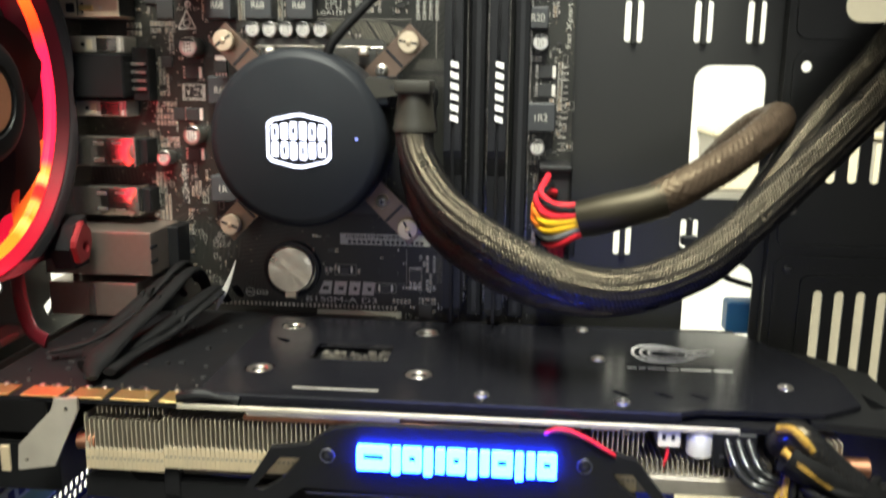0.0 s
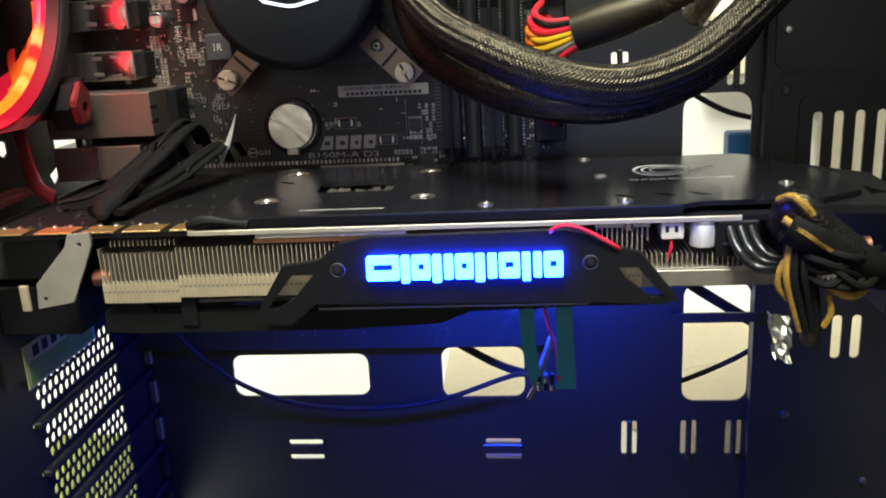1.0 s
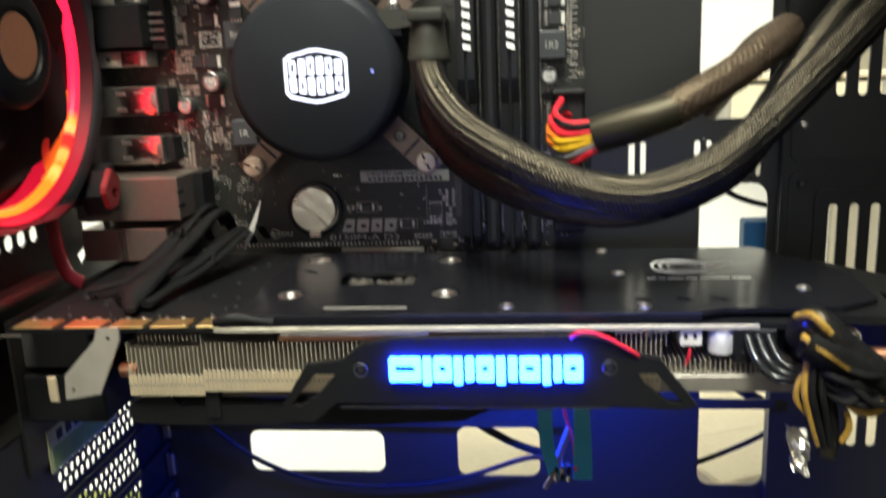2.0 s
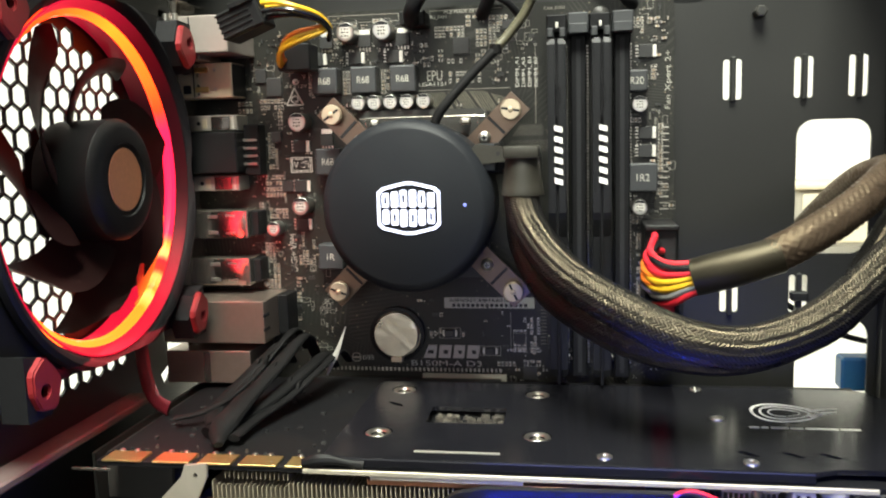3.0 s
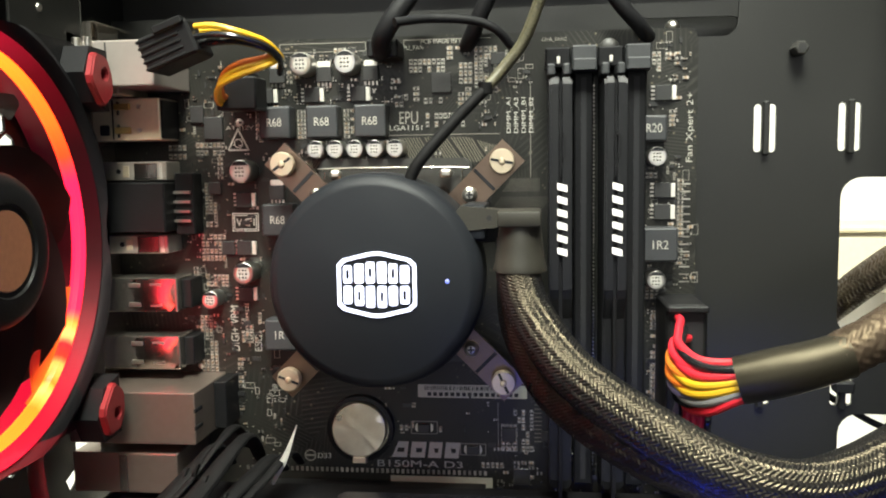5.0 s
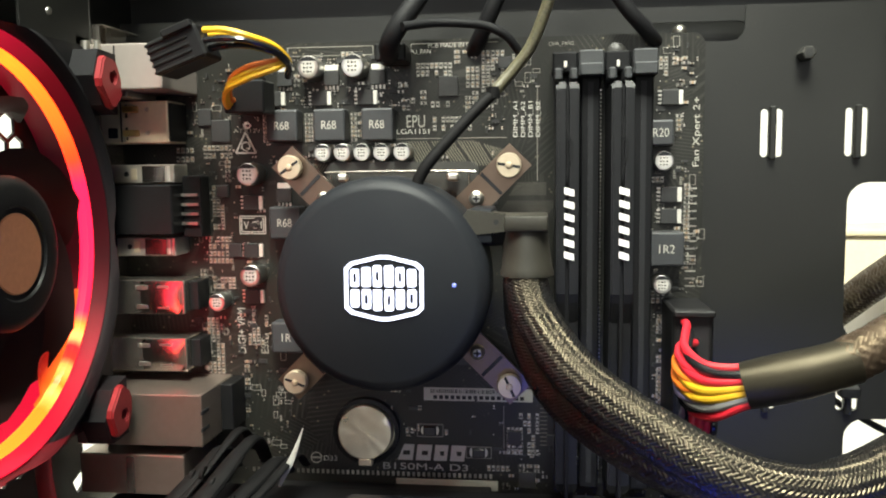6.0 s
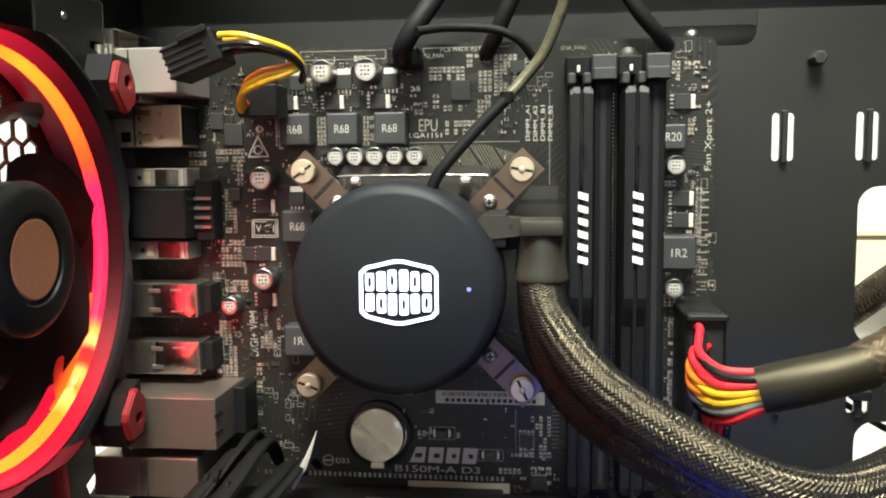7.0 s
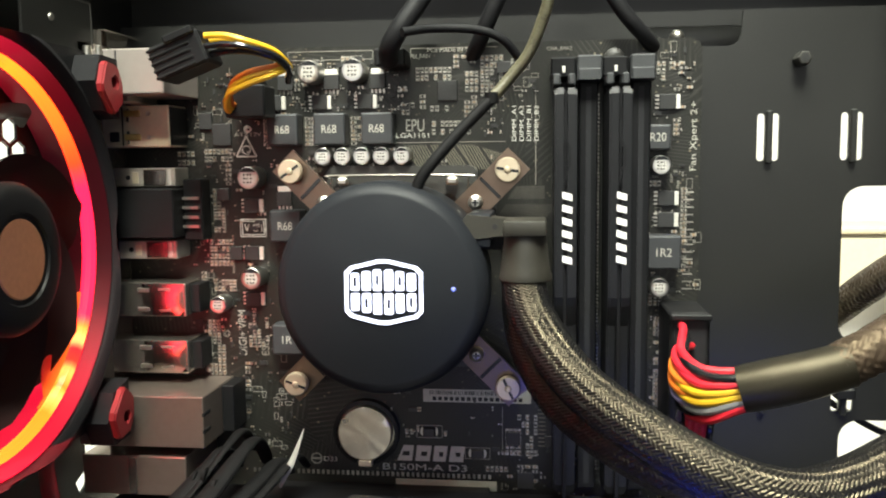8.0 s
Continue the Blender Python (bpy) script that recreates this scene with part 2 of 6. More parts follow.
def pcb_material():
    """Dark brown solder mask with copper runs showing through as fine parallel lines and flooded areas."""
    m, nt, b = nodes_of("motherboard_solder_mask")
    N, L = nt.nodes.new, nt.links.new
    geo = N("ShaderNodeNewGeometry")
    area = N("ShaderNodeTexVoronoi")
    area.inputs["Scale"].default_value = 55
    area.distance = "CHEBYCHEV"
    L(geo.outputs["Position"], area.inputs["Vector"])
    cell = N("ShaderNodeVectorMath")
    cell.operation = "MULTIPLY_ADD"
    L(area.outputs["Color"], cell.inputs[0])
    cell.inputs[1].default_value = (2, 2, 2)
    cell.inputs[2].default_value = (-1, -1, -1)
    dot = N("ShaderNodeVectorMath")
    dot.operation = "DOT_PRODUCT"
    L(cell.outputs[0], dot.inputs[0])
    L(geo.outputs["Position"], dot.inputs[1])
    wave = N("ShaderNodeMath")
    wave.operation = "MULTIPLY"
    L(dot.outputs["Value"], wave.inputs[0])
    wave.inputs[1].default_value = 900
    frac = N("ShaderNodeMath")
    frac.operation = "PINGPONG"
    L(wave.outputs[0], frac.inputs[0])
    frac.inputs[1].default_value = 0.5
    lines = N("ShaderNodeMapRange")
    lines.inputs[1].default_value, lines.inputs[2].default_value = 0.3, 0.36
    L(frac.outputs[0], lines.inputs[0])
    big = N("ShaderNodeTexNoise")
    big.inputs["Scale"].default_value, big.inputs["Detail"].default_value = 28, 6
    L(geo.outputs["Position"], big.inputs["Vector"])
    where = N("ShaderNodeMapRange")
    where.inputs[1].default_value, where.inputs[2].default_value = 0.46, 0.6
    where.inputs[4].default_value = 0.7
    L(big.outputs[0], where.inputs[0])
    both = N("ShaderNodeMath")
    both.operation = "MULTIPLY"
    L(lines.outputs[0], both.inputs[0])
    L(where.outputs[0], both.inputs[1])
    mix = N("ShaderNodeMix")
    mix.data_type = "RGBA"
    mix.inputs[6].default_value, mix.inputs[7].default_value = (0.012, 0.0118, 0.0098, 1), (0.034, 0.033, 0.028, 1)
    L(both.outputs[0], mix.inputs[0])
    dots = N("ShaderNodeTexVoronoi")
    dots.inputs["Scale"].default_value = 330
    L(geo.outputs["Position"], dots.inputs["Vector"])
    via = N("ShaderNodeMapRange")
    via.inputs[1].default_value, via.inputs[2].default_value = 0.16, 0.11
    L(dots.outputs["Distance"], via.inputs[0])
    some = N("ShaderNodeMath")
    some.operation = "MULTIPLY"
    L(via.outputs[0], some.inputs[0])
    L(where.outputs[0], some.inputs[1])
    vias = N("ShaderNodeMix")
    vias.data_type = "RGBA"
    vias.inputs[7].default_value = (0.2, 0.17, 0.12, 1)
    L(some.outputs[0], vias.inputs[0])
    L(mix.outputs[2], vias.inputs[6])
    L(vias.outputs[2], b.inputs["Base Color"])
    b.inputs["Roughness"].default_value = 0.4
    b.inputs["Specular IOR Level"].default_value = 0.35
    bp = N("ShaderNodeBump")
    bp.inputs["Strength"].default_value, bp.inputs["Distance"].default_value = 0.25, 0.0002
    L(both.outputs[0], bp.inputs["Height"])
    L(bp.outputs[0], b.inputs["Normal"])
    return m


PCB = pcb_material()

# ---- builders; lengths in millimetres ----
MM = 0.001


def thing(name, at, label, category, group="", kind=""):
    ob = new(name)
    ob.empty_display_size = 0.01
    ob.matrix_world = pose(at[0] * MM, at[1] * MM, at[2] * MM)
    return tagged(ob, label, category, group, kind)


ORIGIN = {}


def base_of(ob):
    """The parent's place without a scene update."""
    if ob is None:
        return Vector((0, 0, 0))
    return ORIGIN.get(ob.name, ob.matrix_basis.translation)


def part(name, bm, mat, parent=None, label="", smooth=False):
    """Links a bmesh in world millimetres as one mesh object under a thing or part."""
    me = bpy.data.meshes.new(name)
    bm.to_mesh(me)
    bm.free()
    off = base_of(parent)
    me.transform(Matrix.Translation(-off) @ Matrix.Scale(MM, 4))
    if smooth:
        me.shade_smooth()
        me.set_sharp_from_angle(angle=radians(35))
    me.materials.append(mat)
    ob = new(name, me)
    ob.parent = parent
    if parent is None:
        ORIGIN[ob.name] = Vector((0, 0, 0))
    else:
        ORIGIN[ob.name] = off
    if label:
        tagged(ob, label)
    return ob


def again(ob, dx=0, dy=0, dz=0, parent=None, turn=None, name=None):
    """Another object on the same mesh, moved by millimetres from the first."""
    o = new(name or ob.name.split(".")[0], ob.data)
    o.parent = parent or ob.parent
    ORIGIN[o.name] = base_of(o.parent)
    m = Matrix.Translation((dx * MM, dy * MM, dz * MM))
    o.matrix_basis = m @ turn if turn else m
    return o


def box(x0, x1, y0, y1, z0, z1, bevel=0.0, bm=None, segs=1):
    bm = bm or bmesh.new()
    vs = bmesh.ops.create_cube(bm, size=1)["verts"]
    for v in vs:
        v.co = Vector((x0 + (v.co.x + 0.5) * (x1 - x0), y0 + (v.co.y + 0.5) * (y1 - y0), z0 + (v.co.z + 0.5) * (z1 - z0)))
    if bevel:
        es = list({e for v in vs for e in v.link_edges})
        bmesh.ops.bevel(bm, geom=es, offset=bevel, segments=segs, affect="EDGES", profile=0.5)
    return bm


AXIS = {"x": Matrix.Rotation(radians(90), 4, "Y"), "y": Matrix.Rotation(radians(90), 4, "X"), "z": Matrix.Identity(4)}


def lathe(profile, axis, at, seg=48, bm=None):
    """Turns a profile of (radius, height) about an axis; heights run along +x, -y or +z from at."""
    bm = bm or bmesh.new()
    m = Matrix.Translation(at) @ AXIS[axis]
    rings = []
    for r, h in profile:
        if r < 1e-6:
            rings.append([bm.verts.new(m @ Vector((0, 0, h)))])
        else:
            rings.append([bm.verts.new(m @ Vector((r * math.cos(2 * math.pi * i / seg), r * math.sin(2 * math.pi * i / seg), h))) for i in range(seg)])
    for a, b in zip(rings, rings[1:]):
        for i in range(seg):
            j = (i + 1) % seg
            if len(a) == 1 and len(b) == 1:
                continue
            if len(a) == 1:
                bm.faces.new((a[0], b[j], b[i]))
            elif len(b) == 1:
                bm.faces.new((a[i], a[j], b[0]))
            else:
                bm.faces.new((a[i], a[j], b[j], b[i]))
    bmesh.ops.recalc_face_normals(bm, faces=bm.faces)
    return bm


def cyl(axis, at, r, h, bevel=0.0, seg=24, bm=None):
    b = bevel
    prof = [(0, 0), (r - b, 0), (r, b), (r, h - b), (r - b, h), (0, h)] if b else [(0, 0), (r, 0), (r, h), (0, h)]
    return lathe(prof, axis, at, seg, bm)


def plate(loops, axis, lo, hi, bevel=0.0):
    """A flat plate with holes: loops[0] is the outline, the others holes, as (u, v) points. axis y: u = x, v = z; axis z: u = x, v = y; axis x: u = y, v = z."""
    bm = bmesh.new()
    edges = []

    def at(u, v, w):
        return {"x": (w, u, v), "y": (u, w, v), "z": (u, v, w)}[axis]

    for loop in loops:
        vs = [bm.verts.new(at(u, v, lo)) for u, v in loop]
        edges += [bm.edges.new((vs[i], vs[(i + 1) % len(vs)])) for i in range(len(vs))]
    bmesh.ops.triangle_fill(bm, use_beauty=True, use_dissolve=False, edges=edges)
    d = Vector(at(0, 0, hi - lo))
    res = bmesh.ops.extrude_face_region(bm, geom=bm.faces[:])
    bmesh.ops.translate(bm, verts=[g for g in res["geom"] if isinstance(g, bmesh.types.BMVert)], vec=d)
    bmesh.ops.recalc_face_normals(bm, faces=bm.faces)
    return bm


def rrect(u0, u1, v0, v1, r, n=5):
    pts = []
    for cu, cv, a0 in ((u1 - r, v1 - r, 0), (u0 + r, v1 - r, 90), (u0 + r, v0 + r, 180), (u1 - r, v0 + r, 270)):
        for i in range(n + 1):
            a = radians(a0 + 90 * i / n)
            pts.append((cu + r * math.cos(a), cv + r * math.sin(a)))
    return pts


def circle(cu, cv, r, n=20):
    return [(cu + r * math.cos(2 * math.pi * i / n), cv + r * math.sin(2 * math.pi * i / n)) for i in range(n)]


def spline(points, step=2.0):
    """A smooth run through control points, sampled about every step millimetres."""
    P = [Vector(p) for p in points]
    P = [2 * P[0] - P[1]] + P + [2 * P[-1] - P[-2]]
    out = []
    for i in range(1, len(P) - 2):
        a, b, c, d = P[i - 1:i + 3]
        n = max(2, int((c - b).length / step))
        for k in range(n):
            t = k / n
            out.append(0.5 * ((2 * b) + (c - a) * t + (2 * a - 5 * b + 4 * c - d) * t * t + (3 * b - a - 3 * c + d) * t ** 3))
    out.append(P[-2])
    return out


def sweep(points, r, seg=10, step=2.0, bm=None, flat=1.0, up=(0, 0, 1), caps=True):
    """A tube along a smooth run. flat squeezes it across the way named up."""
    bm = bm or bmesh.new()
    run = spline(points, step)
    rings, ref = [], Vector(up)
    for i, p in enumerate(run):
        d = (run[min(i + 1, len(run) - 1)] - run[max(i - 1, 0)]).normalized()
        side = d.cross(ref)
        side = side.normalized() if side.length > 1e-4 else d.orthogonal().normalized()
        top = side.cross(d).normalized()
        ref = top if flat == 1.0 else Vector(up)
        rr = r(i / (len(run) - 1)) if callable(r) else r
        rings.append([bm.verts.new(p + side * rr * math.cos(2 * math.pi * k / seg) + top * rr * flat * math.sin(2 * math.pi * k / seg)) for k in range(seg)])
    for a, b in zip(rings, rings[1:]):
        for k in range(seg):
            bm.faces.new((a[k], a[(k + 1) % seg], b[(k + 1) % seg], b[k]))
    if caps:
        bm.faces.new(rings[0][::-1])
        bm.faces.new(rings[-1])
    bmesh.ops.recalc_face_normals(bm, faces=bm.faces)
    return bm


def braided(name, points, r, cells, mat, parent, depth=0.35, label="", fine=4, twill=2):
    """A tube of woven strands: two families of helices that pass over and under each other."""
    size = 2 * math.pi * r / cells
    run = np.array([tuple(p) for p in spline(points, size / fine)])
    d = np.gradient(run, axis=0)
    d /= np.linalg.norm(d, axis=1)[:, None]
    s = np.concatenate([[0], np.cumsum(np.linalg.norm(np.diff(run, axis=0), axis=1))])
    side = np.zeros_like(run)
    ref = np.array([0.13, 0.1, 1.0])
    for i in range(len(run)):
        v = np.cross(d[i], ref)
        v /= np.linalg.norm(v)
        side[i] = v
        ref = np.cross(v, d[i])
    top = np.cross(side, d)
    n = cells * fine
    th = np.arange(n) / n
    a = cells * th[None, :] + (s / size)[:, None]
    b = cells * th[None, :] - (s / size)[:, None] + 4000
    over = ((np.floor(a) + np.floor(b)) // twill) % 2 == 0
    h = np.where(over, np.sin(np.pi * (a - np.floor(a))), 0.85 * np.sin(np.pi * (b - np.floor(b))))
    rr = r + depth * (np.abs(h) - 0.6)
    ang = 2 * np.pi * th
    co = run[:, None, :] + rr[:, :, None] * (np.cos(ang)[None, :, None] * side[:, None, :] + np.sin(ang)[None, :, None] * top[:, None, :])
    co = co.reshape(-1, 3)
    i, k = np.meshgrid(np.arange(len(run) - 1), np.arange(n), indexing="ij")
    k2 = (k + 1) % n
    faces = np.stack([i * n + k, i * n + k2, (i + 1) * n + k2, (i + 1) * n + k], -1).reshape(-1, 4)
    me = bpy.data.meshes.new(name)
    off = base_of(parent)
    me.from_pydata(co * MM - np.array(off), [], faces)
    me.shade_smooth()
    me.materials.append(mat)
    ob = new(name, me)
    ob.parent = parent
    ORIGIN[ob.name] = off
    return tagged(ob, label) if label else ob


def words(name, text, mat, parent, at, height, width=None, turn=0, face="front", depth=0.05, label="", bold=0.0, align="LEFT", shear=0.0):
    """Lettering as a thin mesh. at: lower left corner in mm; face front: read from -y, top: read from above with its head to +y."""
    cu = bpy.data.curves.new(name, "FONT")
    cu.body, cu.size, cu.extrude, cu.offset, cu.shear = text, 1.0, 0.0, bold, shear
    tmp = new("lettering_draft", cu)
    me = bpy.data.meshes.new_from_object(tmp)
    bpy.data.objects.remove(tmp)
    bpy.data.curves.remove(cu)
    co = np.array([v.co[:2] for v in me.vertices]) if len(me.vertices) else np.zeros((1, 2))
    lo, hi = co.min(0), co.max(0)
    ky = height / (hi[1] - lo[1])
    kx = (width / (hi[0] - lo[0])) if width else ky
    bm = bmesh.new()
    bm.from_mesh(me)
    bpy.data.meshes.remove(me)
    for v in bm.verts:
        v.co = Vector(((v.co.x - lo[0]) * kx, (v.co.y - lo[1]) * ky, 0))
    res = bmesh.ops.extrude_face_region(bm, geom=bm.faces[:])
    bmesh.ops.translate(bm, verts=[g for g in res["geom"] if isinstance(g, bmesh.types.BMVert)], vec=(0, 0, depth))
    bmesh.ops.recalc_face_normals(bm, faces=bm.faces)
    m = Matrix.Translation(at)
    if face == "front":
        m = m @ Matrix.Rotation(radians(90), 4, "X")
    m = m @ Matrix.Rotation(radians(turn), 4, "Z")
    bm.transform(m)
    return part(name, bm, mat, parent, label)


def boxes_mesh(name, rows, mat, parent, kind="", label=""):
    """Many small boxes (x0, x1, y0, y1, z0, z1) joined in one mesh."""
    rows = np.array(rows, float)
    X = rows[:, [0, 1]]
    Y = rows[:, [2, 3]]
    Z = rows[:, [4, 5]]
    co = np.stack([np.stack([X[:, i], Y[:, j], Z[:, k]], -1) for i in (0, 1) for j in (0, 1) for k in (0, 1)], 1).reshape(-1, 3)
    f = np.array([(0, 1, 3, 2), (4, 6, 7, 5), (0, 4, 5, 1), (2, 3, 7, 6), (0, 2, 6, 4), (1, 5, 7, 3)])
    faces = (f[None] + 8 * np.arange(len(rows))[:, None, None]).reshape(-1, 4)
    me = bpy.data.meshes.new(name)
    off = base_of(parent)
    me.from_pydata(co * MM - np.array(off), [], faces)
    me.materials.append(mat)
    ob = new(name, me)
    ob.parent = parent
    ORIGIN[ob.name] = off
    return tagged(ob, label, kind=kind)

# ---- the room ----


def structure(name, bm, mat, label, category):
    return tagged(part(name, bm, mat), label, category, kind="structure")


structure("floor", box(-2200, 2600, -2600, 1400, -760, -740), ROOM_FLOOR, "warm brown room floor below the desk", "floor")
structure("ceiling", box(-2200, 2600, -2600, 1400, CEILING * 1000, CEILING * 1000 + 40), ROOM_WALL, "plain white ceiling above the desk", "ceiling")
structure("wall_north", box(-2200, 2600, 700, 740, -740, CEILING * 1000), ROOM_WALL, "plain white painted wall behind the desk", "wall")
# the opening is made up to go with the added front light
structure("wall_south", plate([[(-2200, -740), (2600, -740), (2600, CEILING * 1000), (-2200, CEILING * 1000)], [(-1250, 300), (950, 300), (950, 1350), (-1250, 1350)]], "y", -2600, -2560), ROOM_WALL_LOW_BOUNCE, "unseen darkened wall with an opening for the added front light", "wall")
structure("wall_west", box(-2240, -2200, -2600, 740, -740, CEILING * 1000), ROOM_WALL_LOW_BOUNCE, "plain unseen wall darkened to cut bounce light", "wall")
structure("wall_east", box(2600, 2640, -2600, 740, -740, CEILING * 1000), ROOM_WALL_LOW_BOUNCE, "plain unseen wall darkened to cut bounce light", "wall")

desk = thing("desk", (300, 200, -740), "pale desk that the open computer stands on", "desk")
part("desktop", box(-900, 1500, -186, 690, -30, -12, 3), DESK_TOP, desk)
for lx in (-850, 1410):
    for ly in (-170, 620):
        part("leg", box(lx, lx + 50, ly, ly + 50, -740, -30, 3), DESK_TOP, desk)

board = thing("beige_box", (240, 330, -12), "flat beige box lying on the desk behind the case", "box")
bm = box(120, 440, 190, 335, -11.9, 46, 2)
bmesh.ops.rotate(bm, verts=bm.verts, cent=(240, 370, 0), matrix=Matrix.Rotation(radians(24), 3, "Z"))
part("carton", bm, BEIGE, board)

tape = box(119.6, 440.4, 255, 268, 46.02, 46.3)
bmesh.ops.rotate(tape, verts=tape.verts, cent=(240, 370, 0), matrix=Matrix.Rotation(radians(24), 3, "Z"))
part("tape_strip", tape, BEIGE, board, "beige tape strip")

panel = thing("tan_board", (800, 640, -12), "plain tan board leaning against the wall behind the desk", "board")
part("sheet", box(430, 1240, 640, 652, -12, 560, 2), TAN_BOARD, panel)
part("edge_strip", box(428, 1242, 638, 654, 560, 566, 1), BEIGE, panel)

second = thing("beige_box", (40, 300, -12), "long beige box lying behind the case", "box")
part("carton", box(20, 118, 140, 520, -11.9, 34, 2), BEIGE, second)
part("lid_seam", box(19.6, 118.4, 139.6, 520.4, 22, 23, 0.3), CAP_MARK, second)

shelf = thing("wall_shelf", (460, 700, 225), "low beige-grey shelf on the wall behind the desk", "shelf")
part("shelf_box", box(300, 640, 620, 699.9, 222, 286, 3), SHELF_GREY, shelf)
part("shelf_top", box(296, 644, 612, 699.9, 286, 293, 2), BEIGE, shelf, "beige shelf top")
part("shelf_door", box(306, 466, 617, 620, 227, 281, 1.5), BEIGE, shelf, "beige shelf door")
part("shelf_door", box(474, 634, 617, 620, 227, 281, 1.5), BEIGE, shelf, "beige shelf door")

cloth = thing("cloth", (-190, 110, -12), "yellow-green cloth lying on the desk beside the case", "cloth")
bm = bmesh.new()
grid = [[bm.verts.new((-300 + 13 * i, -20 + 15 * j, -10.2 + 1.6 * noise.noise(Vector((i * 0.31, j * 0.27, 0))))) for j in range(18)] for i in range(13)]
for i in range(12):
    for j in range(17):
        bm.faces.new((grid[i][j], grid[i + 1][j], grid[i + 1][j + 1], grid[i][j + 1]))
res = bmesh.ops.extrude_face_region(bm, geom=bm.faces[:])
bmesh.ops.translate(bm, verts=[g for g in res["geom"] if isinstance(g, bmesh.types.BMVert)], vec=(0, 0, 1.5))
bmesh.ops.recalc_face_normals(bm, faces=bm.faces)
part("weave", bm, GREEN_CLOTH, cloth, smooth=True)

lamp = thing("ceiling_lamp", (-150, -450, CEILING * 1000), "flat white ceiling lamp giving warm light", "lamp")
part("housing", box(-620, 320, -720, -180, CEILING * 1000 - 60, CEILING * 1000, 8), ROOM_WALL, lamp)

# unseen lamp body, made up to go with the added hanging light
pendant = thing("hanging_lamp", (80, -640, 1220), "unseen white lamp added over the desk for its light", "lamp")
part("shade", lathe([(170, 26), (172, 30), (120, 120), (30, 150), (0, 150), (0, 147), (29, 147), (118, 117)], "z", (80, -640, 1206), 40), ROOM_WALL, pendant, "white dish-shaped shade", True)
part("cord", cyl("z", (80, -640, 1356), 3, CEILING * 1000 - 1356, 0, 12), ROOM_WALL, pendant)

# ---- the computer case ----
case = thing("computer_case", (80, -60, -12), "open black steel computer tower with its side panel off", "computer case")
TRAY = 8
holes = [
    rrect(153, 182, 300, 355.5, 7),
    rrect(154.5, 183.5, 225, 272, 7),
    rrect(157, 187, 127, 186, 6),
    rrect(-60, 7.5, 132, 154, 5),
    rrect(43.4, 83, 130.5, 156.4, 5),
]
SLOTS = [(x + (5.5 if z0 == 99 else 0), z0, z1) for x in (123.5, 151.5, 172.5) for z0, z1 in ((364.5, 381), (275, 291), (99, 117))]
for x, z0, z1 in SLOTS:
    holes.append(rrect(x, x + 2.6, z0, z1, 1.2, 3))
    holes.append(rrect(x + 4.6, x + 7.4, z0, z1, 1.2, 3))
for x in (-36, 63):
    holes.append(rrect(x, x + 17.5, 105.2, 108, 1.2, 3))
    holes.append(rrect(x, x + 17.5, 97, 101.5, 1.2, 3))
# the tray's upper edge is cut low behind the board and rises at a rounded step beside it
step = [(112.5 + 5 * math.sin(radians(a)), 409.5 - 5 * math.cos(radians(a))) for a in range(0, 91, 15)]
outline = [(-104, 0), (188, 0), (188, 416.6)] + [(118.5, 416.6), (117.8, 416.2)] + step[::-1] + [(-104, 404.5)]
part("motherboard_tray", plate([outline] + holes, "y", TRAY, TRAY + 1.2), STEEL_BLACK, case, "black powder-coated tray with rounded cable openings")
# bridges between slot pairs stand a little behind
for x, z0, z1 in SLOTS:
    part("cable_tie_bridge", box(x + 2.4, x + 4.8, TRAY - 2.4, TRAY - 1.2, z0 - 1, z1 + 1, 0.5), STEEL_BLACK, case)
for x in (-36, 63):
    part("cable_tie_bridge", box(x - 1, x + 18.5, TRAY - 2.4, TRAY - 1.2, 100.8, 105.8, 0.5), STEEL_BLACK, case)

# front section: a second plate with slotted, embossed panels
front_holes = []
for z0, z1 in ((205, 263), (308.6, 345)):
    for i in range(13):
        x = 207.1 + i * 8.72
        front_holes.append(rrect(x, x + 3.9, z0, z1, 1.9, 4))
front_holes += [rrect(208.5, 250, 372.6, 386, 6), circle(195.6, 355.3, 2.2, 14)]
front_holes += [rrect(x, x + 4.4, 150.5, 171.5, 2.1, 4) for x in (221.4, 229.9)]
part("front_plate", plate([[(188, 0), (330, 0), (330, 416.6), (188, 416.6)]] + front_holes, "y", TRAY - 6, TRAY - 4.8), STEEL_BLACK, case, "black plate with upright vent slots")
part("plate_step", box(187, 188.2, TRAY - 6, TRAY + 1.2, 0, 416.6), STEEL_BLACK, case)
for z0, z1 in ((190, 278), (281, 361.5), (366, 412)):
    rim = plate([rrect(190, 326, z0, z1, 5), rrect(191.8, 323.5, z0 + 1.8, z1 - 1.8, 3.8)], "y", TRAY - 7.2, TRAY - 6)
    part("embossed_rim", rim, STEEL_BLACK, case)
part("embossed_rim", plate([rrect(201, 322, 196, 270, 4), rrect(202.4, 320, 197.4, 268.6, 3)], "y", TRAY - 7.6, TRAY - 6), STEEL_BLACK, case)
for x, z in ((195, 297), (195.5, 272), (203, 123), (241, 88)):
    part("rivet", lathe([(0, 0), (1.9, 0), (1.9, 0.5), (1.4, 1.3), (0, 1.6)], "y", (x, TRAY - 6, z), 16), CHROME if z == 297 else STEEL_EDGE, case, smooth=True)

